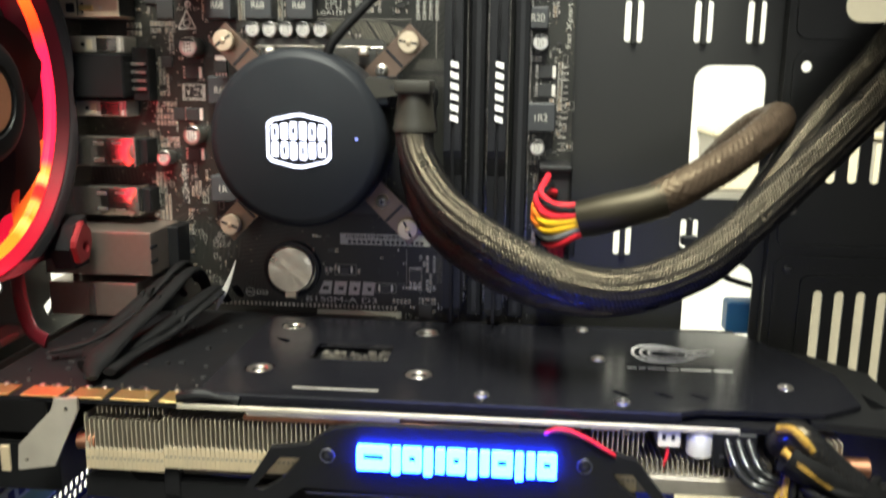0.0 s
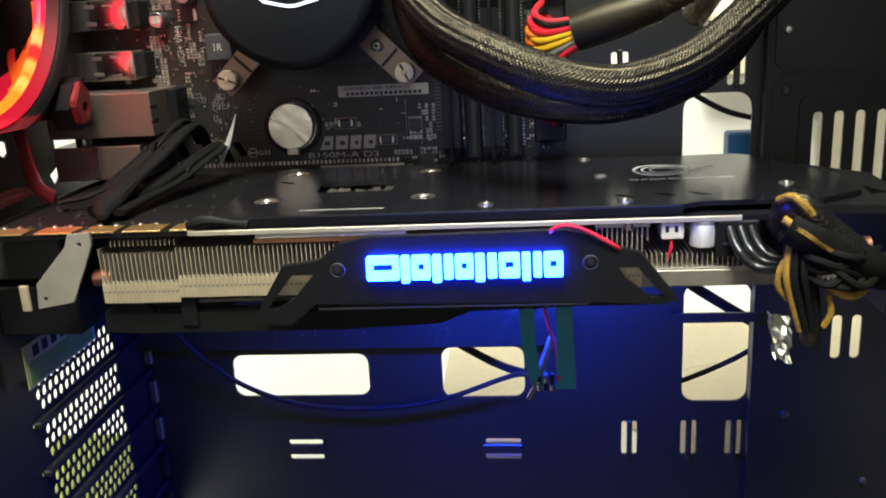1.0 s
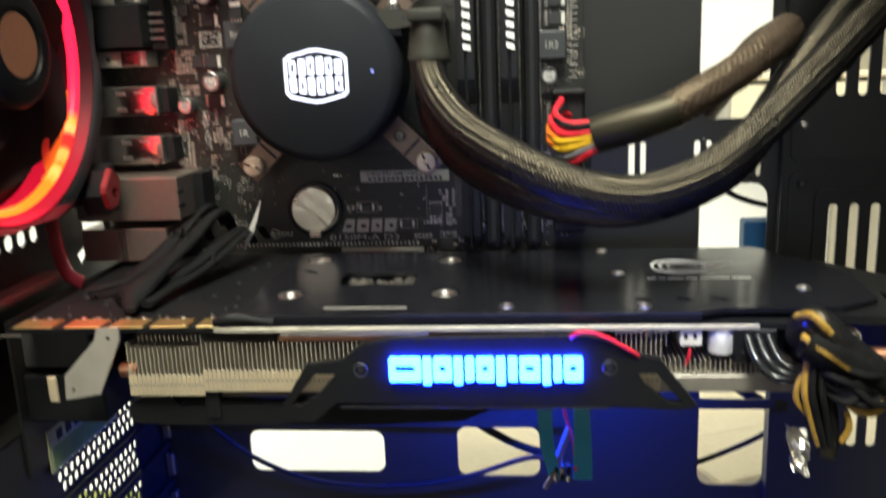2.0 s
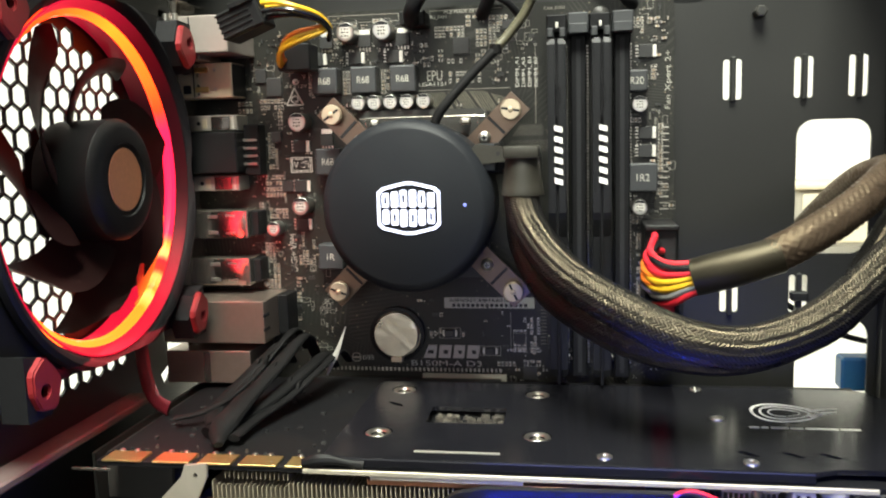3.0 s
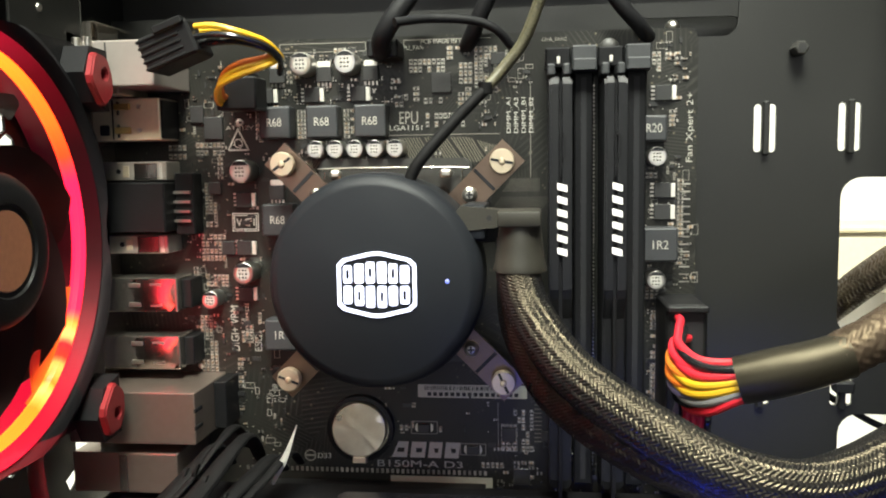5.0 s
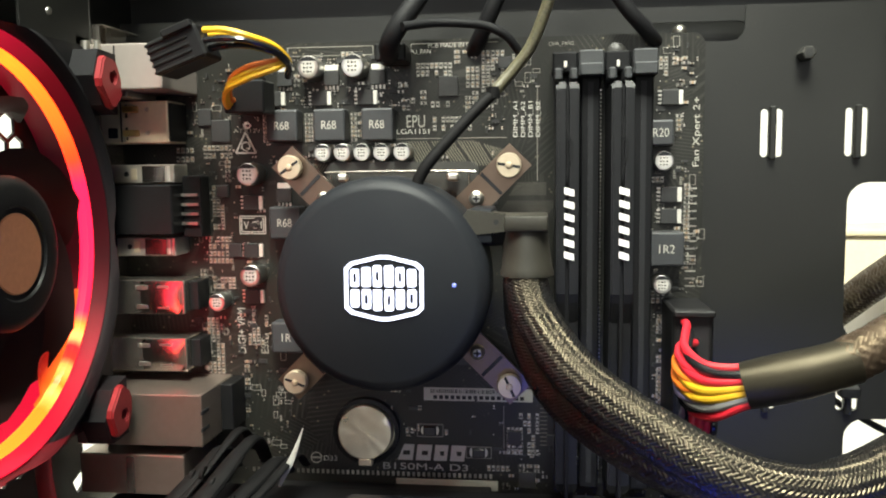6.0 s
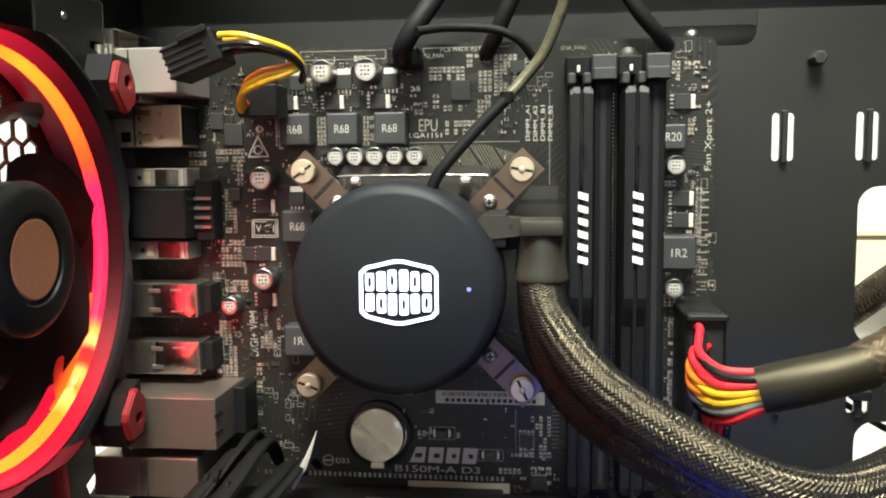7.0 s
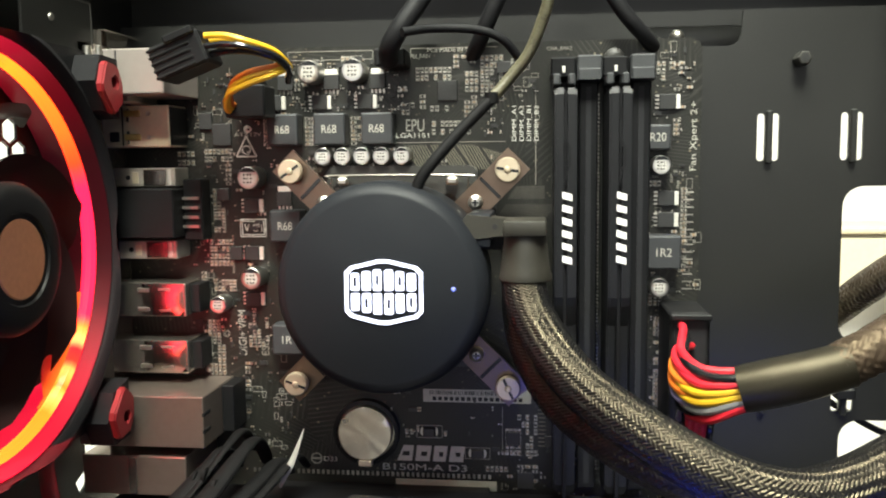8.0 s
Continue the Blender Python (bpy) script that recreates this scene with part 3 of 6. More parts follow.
# top, bottom and the strips that close the tray above
# vent made up: sized to let lamp light in and shade the front plate
part("top_panel", plate([[(-116, -168), (330, -168), (330, 60), (-116, 60)], rrect(-98, 165, -150, 4, 8)], "z", 447, 449), STEEL_BLACK, case, "black top frame with a made-up opening that shapes the light")
part("top_rail", plate([[(-116, 390), (330, 390), (330, 419), (-116, 419)], rrect(84, 122, 399, 413.5, 4)], "y", TRAY + 14, TRAY + 15.2), STEEL_BLACK, case, "grey-black rail above the tray")
part("top_channel", box(-116, 330, TRAY + 24, TRAY + 25.2, 400, 447), STEEL_BLACK, case, "dark channel under the top panel")
part("top_lip", box(-116, 330, -168, -166.8, 438, 447, 0.4), STEEL_BLACK, case)
part("bottom_panel", box(-116, 330, -168, 60, -6, -2), STEEL_BLACK, case)
part("front_wall", box(330, 332, -168, 60, -6, 449), STEEL_BLACK, case)
for fx in (-90, 300):
    for fy in (-150, 20):
        part("foot", cyl("z", (fx, fy, -12), 10, 6, 1, 20), RUBBER_BLACK, case)

# rear wall: fan grille of hexagonal holes, slot covers below
FAN_Y, FAN_Z, FAN_X = -90, 340.5, -90


def hex_holes(cu, cv, inside, pitch, r, stretch=1.0):
    out = []
    for j in range(-14, 15):
        for i in range(-14, 15):
            u, v = (i + 0.5 * (j % 2)) * pitch, j * pitch * 0.866 * stretch
            if inside(u, v):
                out.append([(cu + u + r * math.sin(radians(60 * k)), cv + v + stretch * r * math.cos(radians(60 * k))) for k in range(6)])
    return out


rear = [[(-168, 205), (60, 205), (60, 447), (-168, 447)]]
rear += hex_holes(FAN_Y, FAN_Z, lambda u, v: 17 < math.hypot(u, v) < 52, 8.3, 4.2)
rear += hex_holes(FAN_Y, FAN_Z, lambda u, v: abs(u) < 40 and -77 < v < -68, 8.3, 3.6)
rear += [[(-20, 258), (5, 258), (5, 402), (-20, 402)], [(-27.3, 252.8), (-24.6, 247.6), (-21, 249.6), (-14.4, 256.4), (-17, 256.6)]]
part("rear_wall", plate(rear, "x", -117, -116), STEEL_BLACK, case, "black rear wall with a hexagon fan grille")
part("rear_step", box(-116, -103, -168, 60, 203.8, 205), STEEL_BLACK, case)
part("rear_post", box(-104, -102.8, -168, -92, 0, 205), STEEL_BLACK, case)
part("rear_post", box(-104, -102.8, 4, 60, 0, 205), STEEL_BLACK, case)
for i in range(6):
    z1 = 187 - 20.4 * i
    cover = tagged(part("slot_cover", plate([[(-92, z1 - 19), (6, z1 - 19), (6, z1), (-92, z1)]] + [h for h in hex_holes(-48, z1 - 9.5, lambda u, v: -38 < u < 27 and abs(v) < 5.4, 4.5, 1.85, 1.25)], "x", -104, -103.2), STEEL_BLACK, case), "black slot cover with hexagon vents")
    part("slot_rib", box(-103.2, -99.6, -92, 6, z1 - 20.8, z1 - 17.6, 0.8), STEEL_BLACK, case)
    part("hinge_tab", box(-102.5, -98.5, 3, 7, z1 - 15, z1 - 3, 0.6), STEEL_BRIGHT if i < 4 else STEEL_BLACK, case, "bare metal tab of a slot cover")
part("corner_bracket", box(-105, -104, -62, -22.5, 402.6, 419.8, 0.3), STEEL_BLACK, case, "black corner plate with a paler edge")
part("plate_edge", box(-105.2, -103.8, -22.6, -22.0, 402.6, 420.2, 0.2), STEEL_EDGE, case)
part("plate_edge", box(-105.2, -103.8, -40, -22.6, 419.7, 420.3, 0.2), STEEL_EDGE, case)
part("rivet", lathe([(0, 0), (1.3, 0), (1.1, 0.6), (0, 0.9)], "x", (-104, -46.7, 411.9), 14), CHROME, case, smooth=True)

post = part("standoff", cyl("y", (136.9, TRAY, 399.1), 2.5, 7, 0.5, 6), STEEL_EDGE, case)
part("thread_hole", cyl("y", (136.9, TRAY - 7, 399.1), 1.3, 0.15, 0, 12), SMD_DARK, post)
part("tray_screw", lathe([(0, 3.2), (1.2, 2.9), (2.2, 1.8), (2.5, 0)], "y", (95.5, TRAY, 408), 18), CHROME, case, "bright round tray screw", True)

# ---- the case fan ----
fan = thing("case_fan", (-103, FAN_Y, FAN_Z - 60), "black case fan with a red glowing ring and red corner pads", "fan")


def fan_led():
    m, nt, b = nodes_of("fan_led_ring")
    N, L = nt.nodes.new, nt.links.new
    geo = N("ShaderNodeNewGeometry")
    sep = N("ShaderNodeSeparateXYZ")
    L(geo.outputs["Position"], sep.inputs[0])
    zz, yy = N("ShaderNodeMath"), N("ShaderNodeMath")
    zz.operation = yy.operation = "SUBTRACT"
    L(sep.outputs[2], zz.inputs[0])
    zz.inputs[1].default_value = FAN_Z * MM
    L(sep.outputs[1], yy.inputs[0])
    yy.inputs[1].default_value = FAN_Y * MM
    ang = N("ShaderNodeMath")
    ang.operation = "ARCTAN2"
    L(zz.outputs[0], ang.inputs[0])
    L(yy.outputs[0], ang.inputs[1])
    unit = N("ShaderNodeMapRange")
    unit.inputs[1].default_value, unit.inputs[2].default_value = -math.pi, math.pi
    L(ang.outputs[0], unit.inputs[0])
    ramp = N("ShaderNodeValToRGB")
    e = ramp.color_ramp.elements
    e[0].position, e[0].color = 0.0, (1, 0.05, 0.004, 1)
    e[1].position, e[1].color = 1.0, (1, 0.05, 0.004, 1)
    for at, c in ((0.18, (1, 0.1, 0.008, 1)), (0.325, (1, 0.09, 0.006, 1)), (0.345, (1, 0.2, 0.04, 1)), (0.355, (1, 0.08, 0.005, 1)), (0.372, (1, 0.16, 0.03, 1)), (0.382, (1, 0.02, 0.01, 1)), (0.395, (1, 0.012, 0.015, 1)), (0.405, (1, 0.2, 0.05, 1)), (0.417, (1, 0.1, 0.01, 1)), (0.428, (1, 0.01, 0.045, 1)), (0.55, (1, 0.01, 0.05, 1)), (0.575, (1, 0.03, 0.006, 1)), (0.61, (1, 0.06, 0.006, 1)), (0.7, (1, 0.1, 0.006, 1)), (0.8, (1, 0.04, 0.004, 1))):
        el = e.new(at)
        el.color = c
    L(unit.outputs[0], ramp.inputs[0])
    power = N("ShaderNodeMapRange")
    power.inputs[1].default_value, power.inputs[2].default_value = 0.0, 0.1
    power.inputs[3].default_value, power.inputs[4].default_value = 4.4, 8.5
    green = N("ShaderNodeSeparateColor")
    L(ramp.outputs[0], green.inputs[0])
    L(green.outputs[1], power.inputs[0])
    L(ramp.outputs[0], b.inputs["Emission Color"])
    L(power.outputs[0], b.inputs["Emission Strength"])
    b.inputs["Base Color"].default_value = (0.4, 0.01, 0.01, 1)
    b.inputs["Roughness"].default_value = 0.25
    return m


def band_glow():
    """Translucent plastic band: ring light put in as emission above and below, dark between."""
    m, nt, b = nodes_of("fan_band_painted_glow")
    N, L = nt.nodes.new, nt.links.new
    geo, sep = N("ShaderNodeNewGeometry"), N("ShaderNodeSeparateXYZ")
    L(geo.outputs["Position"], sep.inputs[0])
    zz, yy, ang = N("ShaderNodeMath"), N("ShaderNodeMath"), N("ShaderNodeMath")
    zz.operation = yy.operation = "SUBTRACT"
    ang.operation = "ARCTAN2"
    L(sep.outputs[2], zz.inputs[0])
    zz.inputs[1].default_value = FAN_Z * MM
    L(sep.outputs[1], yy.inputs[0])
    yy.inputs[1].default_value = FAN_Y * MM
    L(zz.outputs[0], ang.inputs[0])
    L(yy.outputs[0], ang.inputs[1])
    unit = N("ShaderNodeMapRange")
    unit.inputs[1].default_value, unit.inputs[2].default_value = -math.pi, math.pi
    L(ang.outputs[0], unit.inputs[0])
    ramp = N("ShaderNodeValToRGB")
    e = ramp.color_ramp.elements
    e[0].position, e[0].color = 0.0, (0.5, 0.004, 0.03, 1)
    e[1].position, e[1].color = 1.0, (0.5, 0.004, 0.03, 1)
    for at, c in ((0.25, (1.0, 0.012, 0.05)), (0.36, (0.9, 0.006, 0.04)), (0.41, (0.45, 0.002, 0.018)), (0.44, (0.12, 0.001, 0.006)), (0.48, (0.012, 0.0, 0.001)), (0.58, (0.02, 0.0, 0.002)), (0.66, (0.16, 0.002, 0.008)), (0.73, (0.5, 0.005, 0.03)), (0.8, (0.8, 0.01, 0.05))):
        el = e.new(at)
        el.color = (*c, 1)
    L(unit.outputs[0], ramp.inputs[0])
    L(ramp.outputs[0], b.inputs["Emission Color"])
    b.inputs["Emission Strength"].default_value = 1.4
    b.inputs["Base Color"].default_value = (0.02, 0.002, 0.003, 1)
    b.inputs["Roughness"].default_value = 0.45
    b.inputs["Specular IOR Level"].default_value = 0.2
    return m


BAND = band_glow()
bore = 60.5
frame_out = rrect(FAN_Y - 62, FAN_Y + 62, FAN_Z - 62, FAN_Z + 62, 12, 6)
part("frame", plate([frame_out, circle(FAN_Y, FAN_Z, bore, 96)], "x", FAN_X - 25, FAN_X - 9), PLASTIC_BLACK, fan)
rim_mesh = lathe([(60.8, -11), (61.2, -7.4), (62.5, -5.6), (64.5, -4.8), (66.2, -5.4), (66.6, -7.6), (63, -9.4)], "x", (FAN_X, FAN_Y, FAN_Z), 96)
for v in rim_mesh.verts:
    v.co.y = max(FAN_Y - 62, min(FAN_Y + 62, v.co.y))
    v.co.z = max(FAN_Z - 62, min(FAN_Z + 62, v.co.z))
part("front_rim", rim_mesh, RUBBER_BLACK, fan, smooth=True)
part("led_ring", lathe([(58.2, -15.6), (56.2, -15.0), (55.4, -13.4), (56.0, -11.8), (58.2, -11.2)], "x", (FAN_X, FAN_Y, FAN_Z), 128), fan_led(), fan, "glowing red and orange light ring", smooth=True)
part("inner_band", lathe([(58.2, -11.3), (60.9, -7.2), (60.4, -6.8), (57.8, -11.0)], "x", (FAN_X, FAN_Y, FAN_Z), 96), BAND, fan, "translucent plastic band with the ring's red light put in as glow", smooth=True)
part("inner_band", lathe([(58.6, -24), (58.6, -15.6), (57.8, -15.6), (57.8, -24)], "x", (FAN_X, FAN_Y, FAN_Z), 96), BAND, fan, "translucent plastic band with the ring's red light put in as glow", smooth=True)
part("hub", lathe([(0, -22), (20.5, -22), (21, -2.5), (20, -1), (17.5, 0.2), (12.8, 0.2), (12.4, -0.5), (0, -0.5)], "x", (FAN_X, FAN_Y, FAN_Z), 64), PLASTIC_BLACK, fan, smooth=True)
part("hub_sticker", lathe([(0, -0.2), (10.6, -0.2), (11, -0.5)], "x", (FAN_X, FAN_Y, FAN_Z), 48), HUB_STICKER, fan, "copper-toned round hub sticker", smooth=True)

bm = bmesh.new()
rows = []
for i in range(9):
    r = 20 + 31 * i / 8
    a = 0.168 - 0.033 * (r - 20)
    chord = 18 + 6 * i / 8
    row = []
    for k in range(7):
        s = k / 6 - 0.5
        u, v = r * math.cos(a) + 0.343 * chord * s, r * math.sin(a) + 0.939 * chord * s
        k_in = min(1.0, 53.4 / math.hypot(u, v))
        row.append((u * k_in, v * k_in, -16 + 0.62 * chord * s + 1.2 * math.cos(math.pi * s)))
    rows.append(row)
for side in (0, 1):
    vs = [[bm.verts.new((FAN_X + p[2] + 0.9 * side, FAN_Y + p[0], FAN_Z + p[1])) for p in row] for row in rows]
    for a, b in zip(vs, vs[1:]):
        for k in range(6):
            bm.faces.new((a[k], a[k + 1], b[k + 1], b[k]))
bmesh.ops.recalc_face_normals(bm, faces=bm.faces)
blade = part("blade", bm, FAN_BLADE, fan, smooth=True)
centre = Vector((FAN_X, FAN_Y, FAN_Z)) * MM - base_of(fan)
for k in range(1, 7):
    m = Matrix.Translation(centre) @ Matrix.Rotation(radians(360 / 7 * k), 4, "X") @ Matrix.Translation(-centre)
    again(blade, turn=m)
for sy in (-1, 1):
    for sz in (-1, 1):
        cy, cz = FAN_Y + (-56 if sy < 0 else 52.5 if sz > 0 else 49.5), 337 + 55 * sz
        raw = [(-5.2, 6.6), (2.1, 5.6), (5.2, 0), (5.2, -6.3), (-0.9, -10.7), (-8.6, -2.1)]
        pts = []
        for (u0, v0), (u1, v1) in zip(raw, raw[1:] + raw[:1]):
            pts += [(cy + sy * (u0 + (u1 - u0) * f), cz + sz * (v0 + (v1 - v0) * f)) for f in (0.14, 0.86)]
        pad = plate([pts, circle(cy, cz, 1.9, 14)], "x", FAN_X - 0.6, FAN_X + 1.6)
        bmesh.ops.bevel(pad, geom=[e for e in pad.edges if len(e.link_faces) == 2 and min(v.co.x for v in e.verts) > FAN_X + 1.5 and e.calc_face_angle(0) > 0.6], offset=0.5, segments=2, affect="EDGES")
        part("corner_pad", pad, RED_PLASTIC, fan, "red rubber corner pad")
        part("pad_backing", plate([[(cy + sy * u, cz + sz * v) for u, v in ((6, 8), (6, -11.5), (-4, -9), (-9, 0), (-5, 8.5))], circle(cy, cz, 2.0, 12)], "x", FAN_X - 9, FAN_X - 0.6), RUBBER_BLACK, fan)

# glowing plates added low on the board side as the ring's reflection, redder inward


def reflection_glow():
    m, nt, b = nodes_of("ring_reflection_glow")
    N, L = nt.nodes.new, nt.links.new
    geo = N("ShaderNodeNewGeometry")
    off = N("ShaderNodeVectorMath")
    off.operation = "SUBTRACT"
    L(geo.outputs["Position"], off.inputs[0])
    off.inputs[1].default_value = ((FAN_X - 15) * MM, FAN_Y * MM, FAN_Z * MM)
    far = N("ShaderNodeVectorMath")
    far.operation = "LENGTH"
    L(off.outputs[0], far.inputs[0])
    unit = N("ShaderNodeMapRange")
    unit.inputs[1].default_value, unit.inputs[2].default_value = 0.043, 0.056
    L(far.outputs["Value"], unit.inputs[0])
    ramp = N("ShaderNodeValToRGB")
    e = ramp.color_ramp.elements
    e[0].position, e[0].color = 0.0, (0.02, 0.0, 0.001, 1)
    e[1].position, e[1].color = 1.0, (1, 0.16, 0.015, 1)
    mid = e.new(0.55)
    mid.color = (0.4, 0.012, 0.006, 1)
    L(unit.outputs[0], ramp.inputs[0])
    L(ramp.outputs[0], b.inputs["Emission Color"])
    b.inputs["Emission Strength"].default_value = 1.7
    b.inputs["Base Color"].default_value = (0.05, 0.004, 0.004, 1)
    return m


REFLECTION = reflection_glow()
for a0, a1, deep in ((-18, -40, 11.0), (-40, -62, 9.0)):
    outer = [(56.0, a0 + (a1 - a0) * k / 10) for k in range(11)]
    inner = [(56.0 - deep * math.sin(math.pi * min(1, 1.25 * k / 10)) ** 0.7 if 0 < k < 8 else 55.4, a0 + (a1 - a0) * k / 10) for k in range(10, -1, -1)]
    loop = [(FAN_Y + r * math.cos(radians(a)), FAN_Z + r * math.sin(radians(a))) for r, a in outer + inner]
    part("light_guide", plate([loop], "x", FAN_X - 15.4, FAN_X - 14.6), REFLECTION, fan, "added glowing plate for the ring's reflection")

# ---- the motherboard ----
mobo = thing("motherboard", (0, 1, 235), "dark brown computer motherboard screwed to the tray", "motherboard")
PCB_L, PCB_R, PCB_T, PCB_B = -105.4, 103, 406.6, 160
pcb_out = [(PCB_L, PCB_B), (PCB_R, PCB_B), (PCB_R, PCB_T - 4), (PCB_R - 0.5, PCB_T - 2), (PCB_R - 2, PCB_T - 0.5), (PCB_R - 4, PCB_T), (PCB_L, PCB_T)]
part("circuit_board", plate([pcb_out, circle(73.5, 400.5, 2.0, 14)], "y", 0, 1.6), PCB, mobo, "dark brown circuit board with fine traces")
part("mounting_screw", lathe([(0, 0), (3.4, 0), (3.2, 1.2), (2, 2), (0, 2.1)], "y", (73.5, 0, 400.5), 20), STEEL_EDGE, mobo, smooth=True)


def silk(name, text, at, h, w=None, turn=0, mat=SILK, bold=0.0, shear=0.0):
    return words(name, text, mat, mobo, (at[0], -0.08, at[1]), h, w, turn, "front", 0.1, "", bold, shear=shear)


def lines(name, segs, mat=SILK, w=0.25):
    rows = []
    for x0, z0, x1, z1 in segs:
        if abs(x1 - x0) > abs(z1 - z0):
            rows.append((min(x0, x1), max(x0, x1), -0.16, 0.02, z0 - w / 2, z0 + w / 2))
        else:
            rows.append((x0 - w / 2, x0 + w / 2, -0.16, 0.02, min(z0, z1), max(z0, z1)))
    return boxes_mesh(name, rows, mat, mobo, "stuff")


def frame_lines(x0, x1, z0, z1):
    return [(x0, z0, x1, z0), (x0, z1, x1, z1), (x0, z0, x0, z1), (x1, z0, x1, z1)]


# board lettering; the maker's mark is four leaning plain blocks
for k, (x0, x1) in enumerate(((-4.6, 1.4), (2.2, 8.0), (8.8, 14.0), (14.8, 20.4))):
    pts = [(x0, 255), (x1 - 0.4, 255), (x1 + 0.4, 260.9), (x0 + (2.6 if k == 0 else 0.8), 260.9)]
    slit = [(x0 + 1.9 + 0.3 * k % 2, 256.9), (x1 - 1.4, 256.9), (x1 - 1.2, 258.6), (x0 + 2.3, 258.6)]
    part("maker_mark", plate([pts, slit], "y", -0.18, 0.02), SILK_MID, mobo, "pale printed block mark")
silk("model_lettering", "B150M-A D3", (-10, 251.3), 2.5, 31.5, 0, SILK_MID)
silk("epu_lettering", "EPU", (0.6, 376.2), 4.3, 6.6, 0, SILK_MID)
silk("socket_lettering", "LGA1151", (-3.0, 374.0), 1.7, 11.7, 0, SILK)
silk("fan_lettering", "CPU_FAN", (0.9, 401.6), 1.7, 8.6, 0, SILK_MID)
silk("origin_lettering", "PCB MADE IN CHINA", (8.6, 403.8), 1.5, 20.0, 0, SILK_MID)
silk("fan_header_lettering", "CHA_FAN2", (50.5, 403.2), 1.5, 8.6, 0, SILK_DIM)
for i, t in enumerate(("DIMM_A1", "DIMM_A2", "DIMM_B1", "DIMM_B2")):
    silk("slot_lettering", t, (40.0 + 2.6 * i, 372.4), 1.7, 12.2, 90, SILK)
silk("fan_control_lettering", "Fan Xpert 2+", (102.2, 361.5), 2.9, 23.5, 90, SILK_MID)
silk("digi_lettering", "DIGI+ VRM", (-61.0, 294.0), 3.0, 17.0, 90, SILK_MID)
silk("esd_lettering", "ESD", (-52.4, 294), 2.8, 6.4, 90, SILK_DIM)
silk("power_lettering", "ATX12V", (-63, 375.3), 1.4, 10.2, 0, SILK_MID)
silk("power_lettering", "EATXPWR", (91, 262), 1.6, 9, 90, SILK_DIM)
silk("revision_lettering", "D33", (-32.4, 253.8), 1.9, 5, 0, SILK_MID)
part("revision_ring", plate([circle(-35.3, 254.8, 2.2, 24), circle(-35.3, 254.8, 1.75, 24)], "y", -0.08, -0.01), SILK_DIM, mobo)
part("revision_ring", plate([rrect(-37.2, -33.4, 254.45, 255.15, 0.3, 2)], "y", -0.08, -0.01), SILK_DIM, mobo)
for a, b in (((-62.4, 368), (-58.6, 375.4)), ((-58.6, 375.4), (-54.8, 368)), ((-54.8, 368), (-62.4, 368))):
    d = Vector((b[0] - a[0], b[1] - a[1])).normalized() * 0.3
    n = Vector((-d.y, d.x))
    part("warning_triangle", plate([[(a[0] - n.x, a[1] - n.y), (b[0] - n.x, b[1] - n.y), (b[0] + n.x, b[1] + n.y), (a[0] + n.x, a[1] + n.y)]], "y", -0.09, -0.01), SILK, mobo)
part("warning_triangle", plate([circle(-58.6, 370.4, 1.7, 20), circle(-58.6, 370.4, 1.3, 20)], "y", -0.08, -0.01), SILK, mobo)
lines("approval_mark", frame_lines(-61.8, -52.2, 338.6, 345) + frame_lines(-61.1, -52.9, 339.3, 344.3), SILK, 0.3)
silk("approval_lettering", "V C I", (-60.4, 340.4), 2.8, 6.8, 0, SILK)
lines("outline_print", frame_lines(2.9, 12.4, 264, 268.6) + frame_lines(20.8, 30, 256.4, 260.6) + frame_lines(-42, -11, 402, 405) + [(-4.6, 372.3, 36, 372.3), (-4.6, 372.3, -4.6, 386), (-0.5, 399, -0.5, 405), (46.6, 357, 46.6, 390), (2.6, 402.8, 2.6, 405.2), (2.6, 405.2, 33, 405.2), (34.6, 260, 34.6, 276), (-64, 400, -64, 380)], SILK_DIM, 0.25)
part("barcode_label", plate([rrect(5.5, 45, 277.6, 282.4, 0.3, 2)], "y", -0.14, -0.01), LABEL_GREY, mobo, "narrow pale label with barcode bars")
boxes_mesh("label_bar", [(8 + i * 0.75, 8 + i * 0.75 + random.choice((0.2, 0.35, 0.5)), -0.2, -0.13, 280.4, 281.9) for i in range(37)] + [(9 + i * 2.1, 10.4 + i * 2.1, -0.2, -0.13, 278.2, 279.6) for i in range(16)], CAP_MARK, mobo)
part("barcode_label", plate([rrect(-5.2, 32.4, 244.2, 248.0, 0.2, 2)], "y", -0.14, -0.01), LABEL_GREY, mobo, "narrow pale label")

# chokes
for x0, z0, s, t in ((-48.2, 371.6, 11.2, "R68"), (-31.2, 371.6, 11.2, "R68"), (-14.2, 371.6, 11.2, "R68"), (-48.2, 337.3, 11.4, "R68"), (-48.6, 296, 11.2, "1R"), (84.4, 328, 11.6, "1R2"), (83.4, 368.6, 8.6, "R20")):
    ch = part("choke", box(x0, x0 + s, -8, 0, z0, z0 + s, 0.7, None, 2), CHOKE_GREY, mobo, "dark grey square power choke")
    w = 5.2 if t != "1R" else 3.5
    words("lettering", t, SILK_MID, ch, (x0 + (s - w) / 2, -8.0, z0 + s / 2 - 1.4), 2.9, w, 0, "front", 0.05)

# capacitors


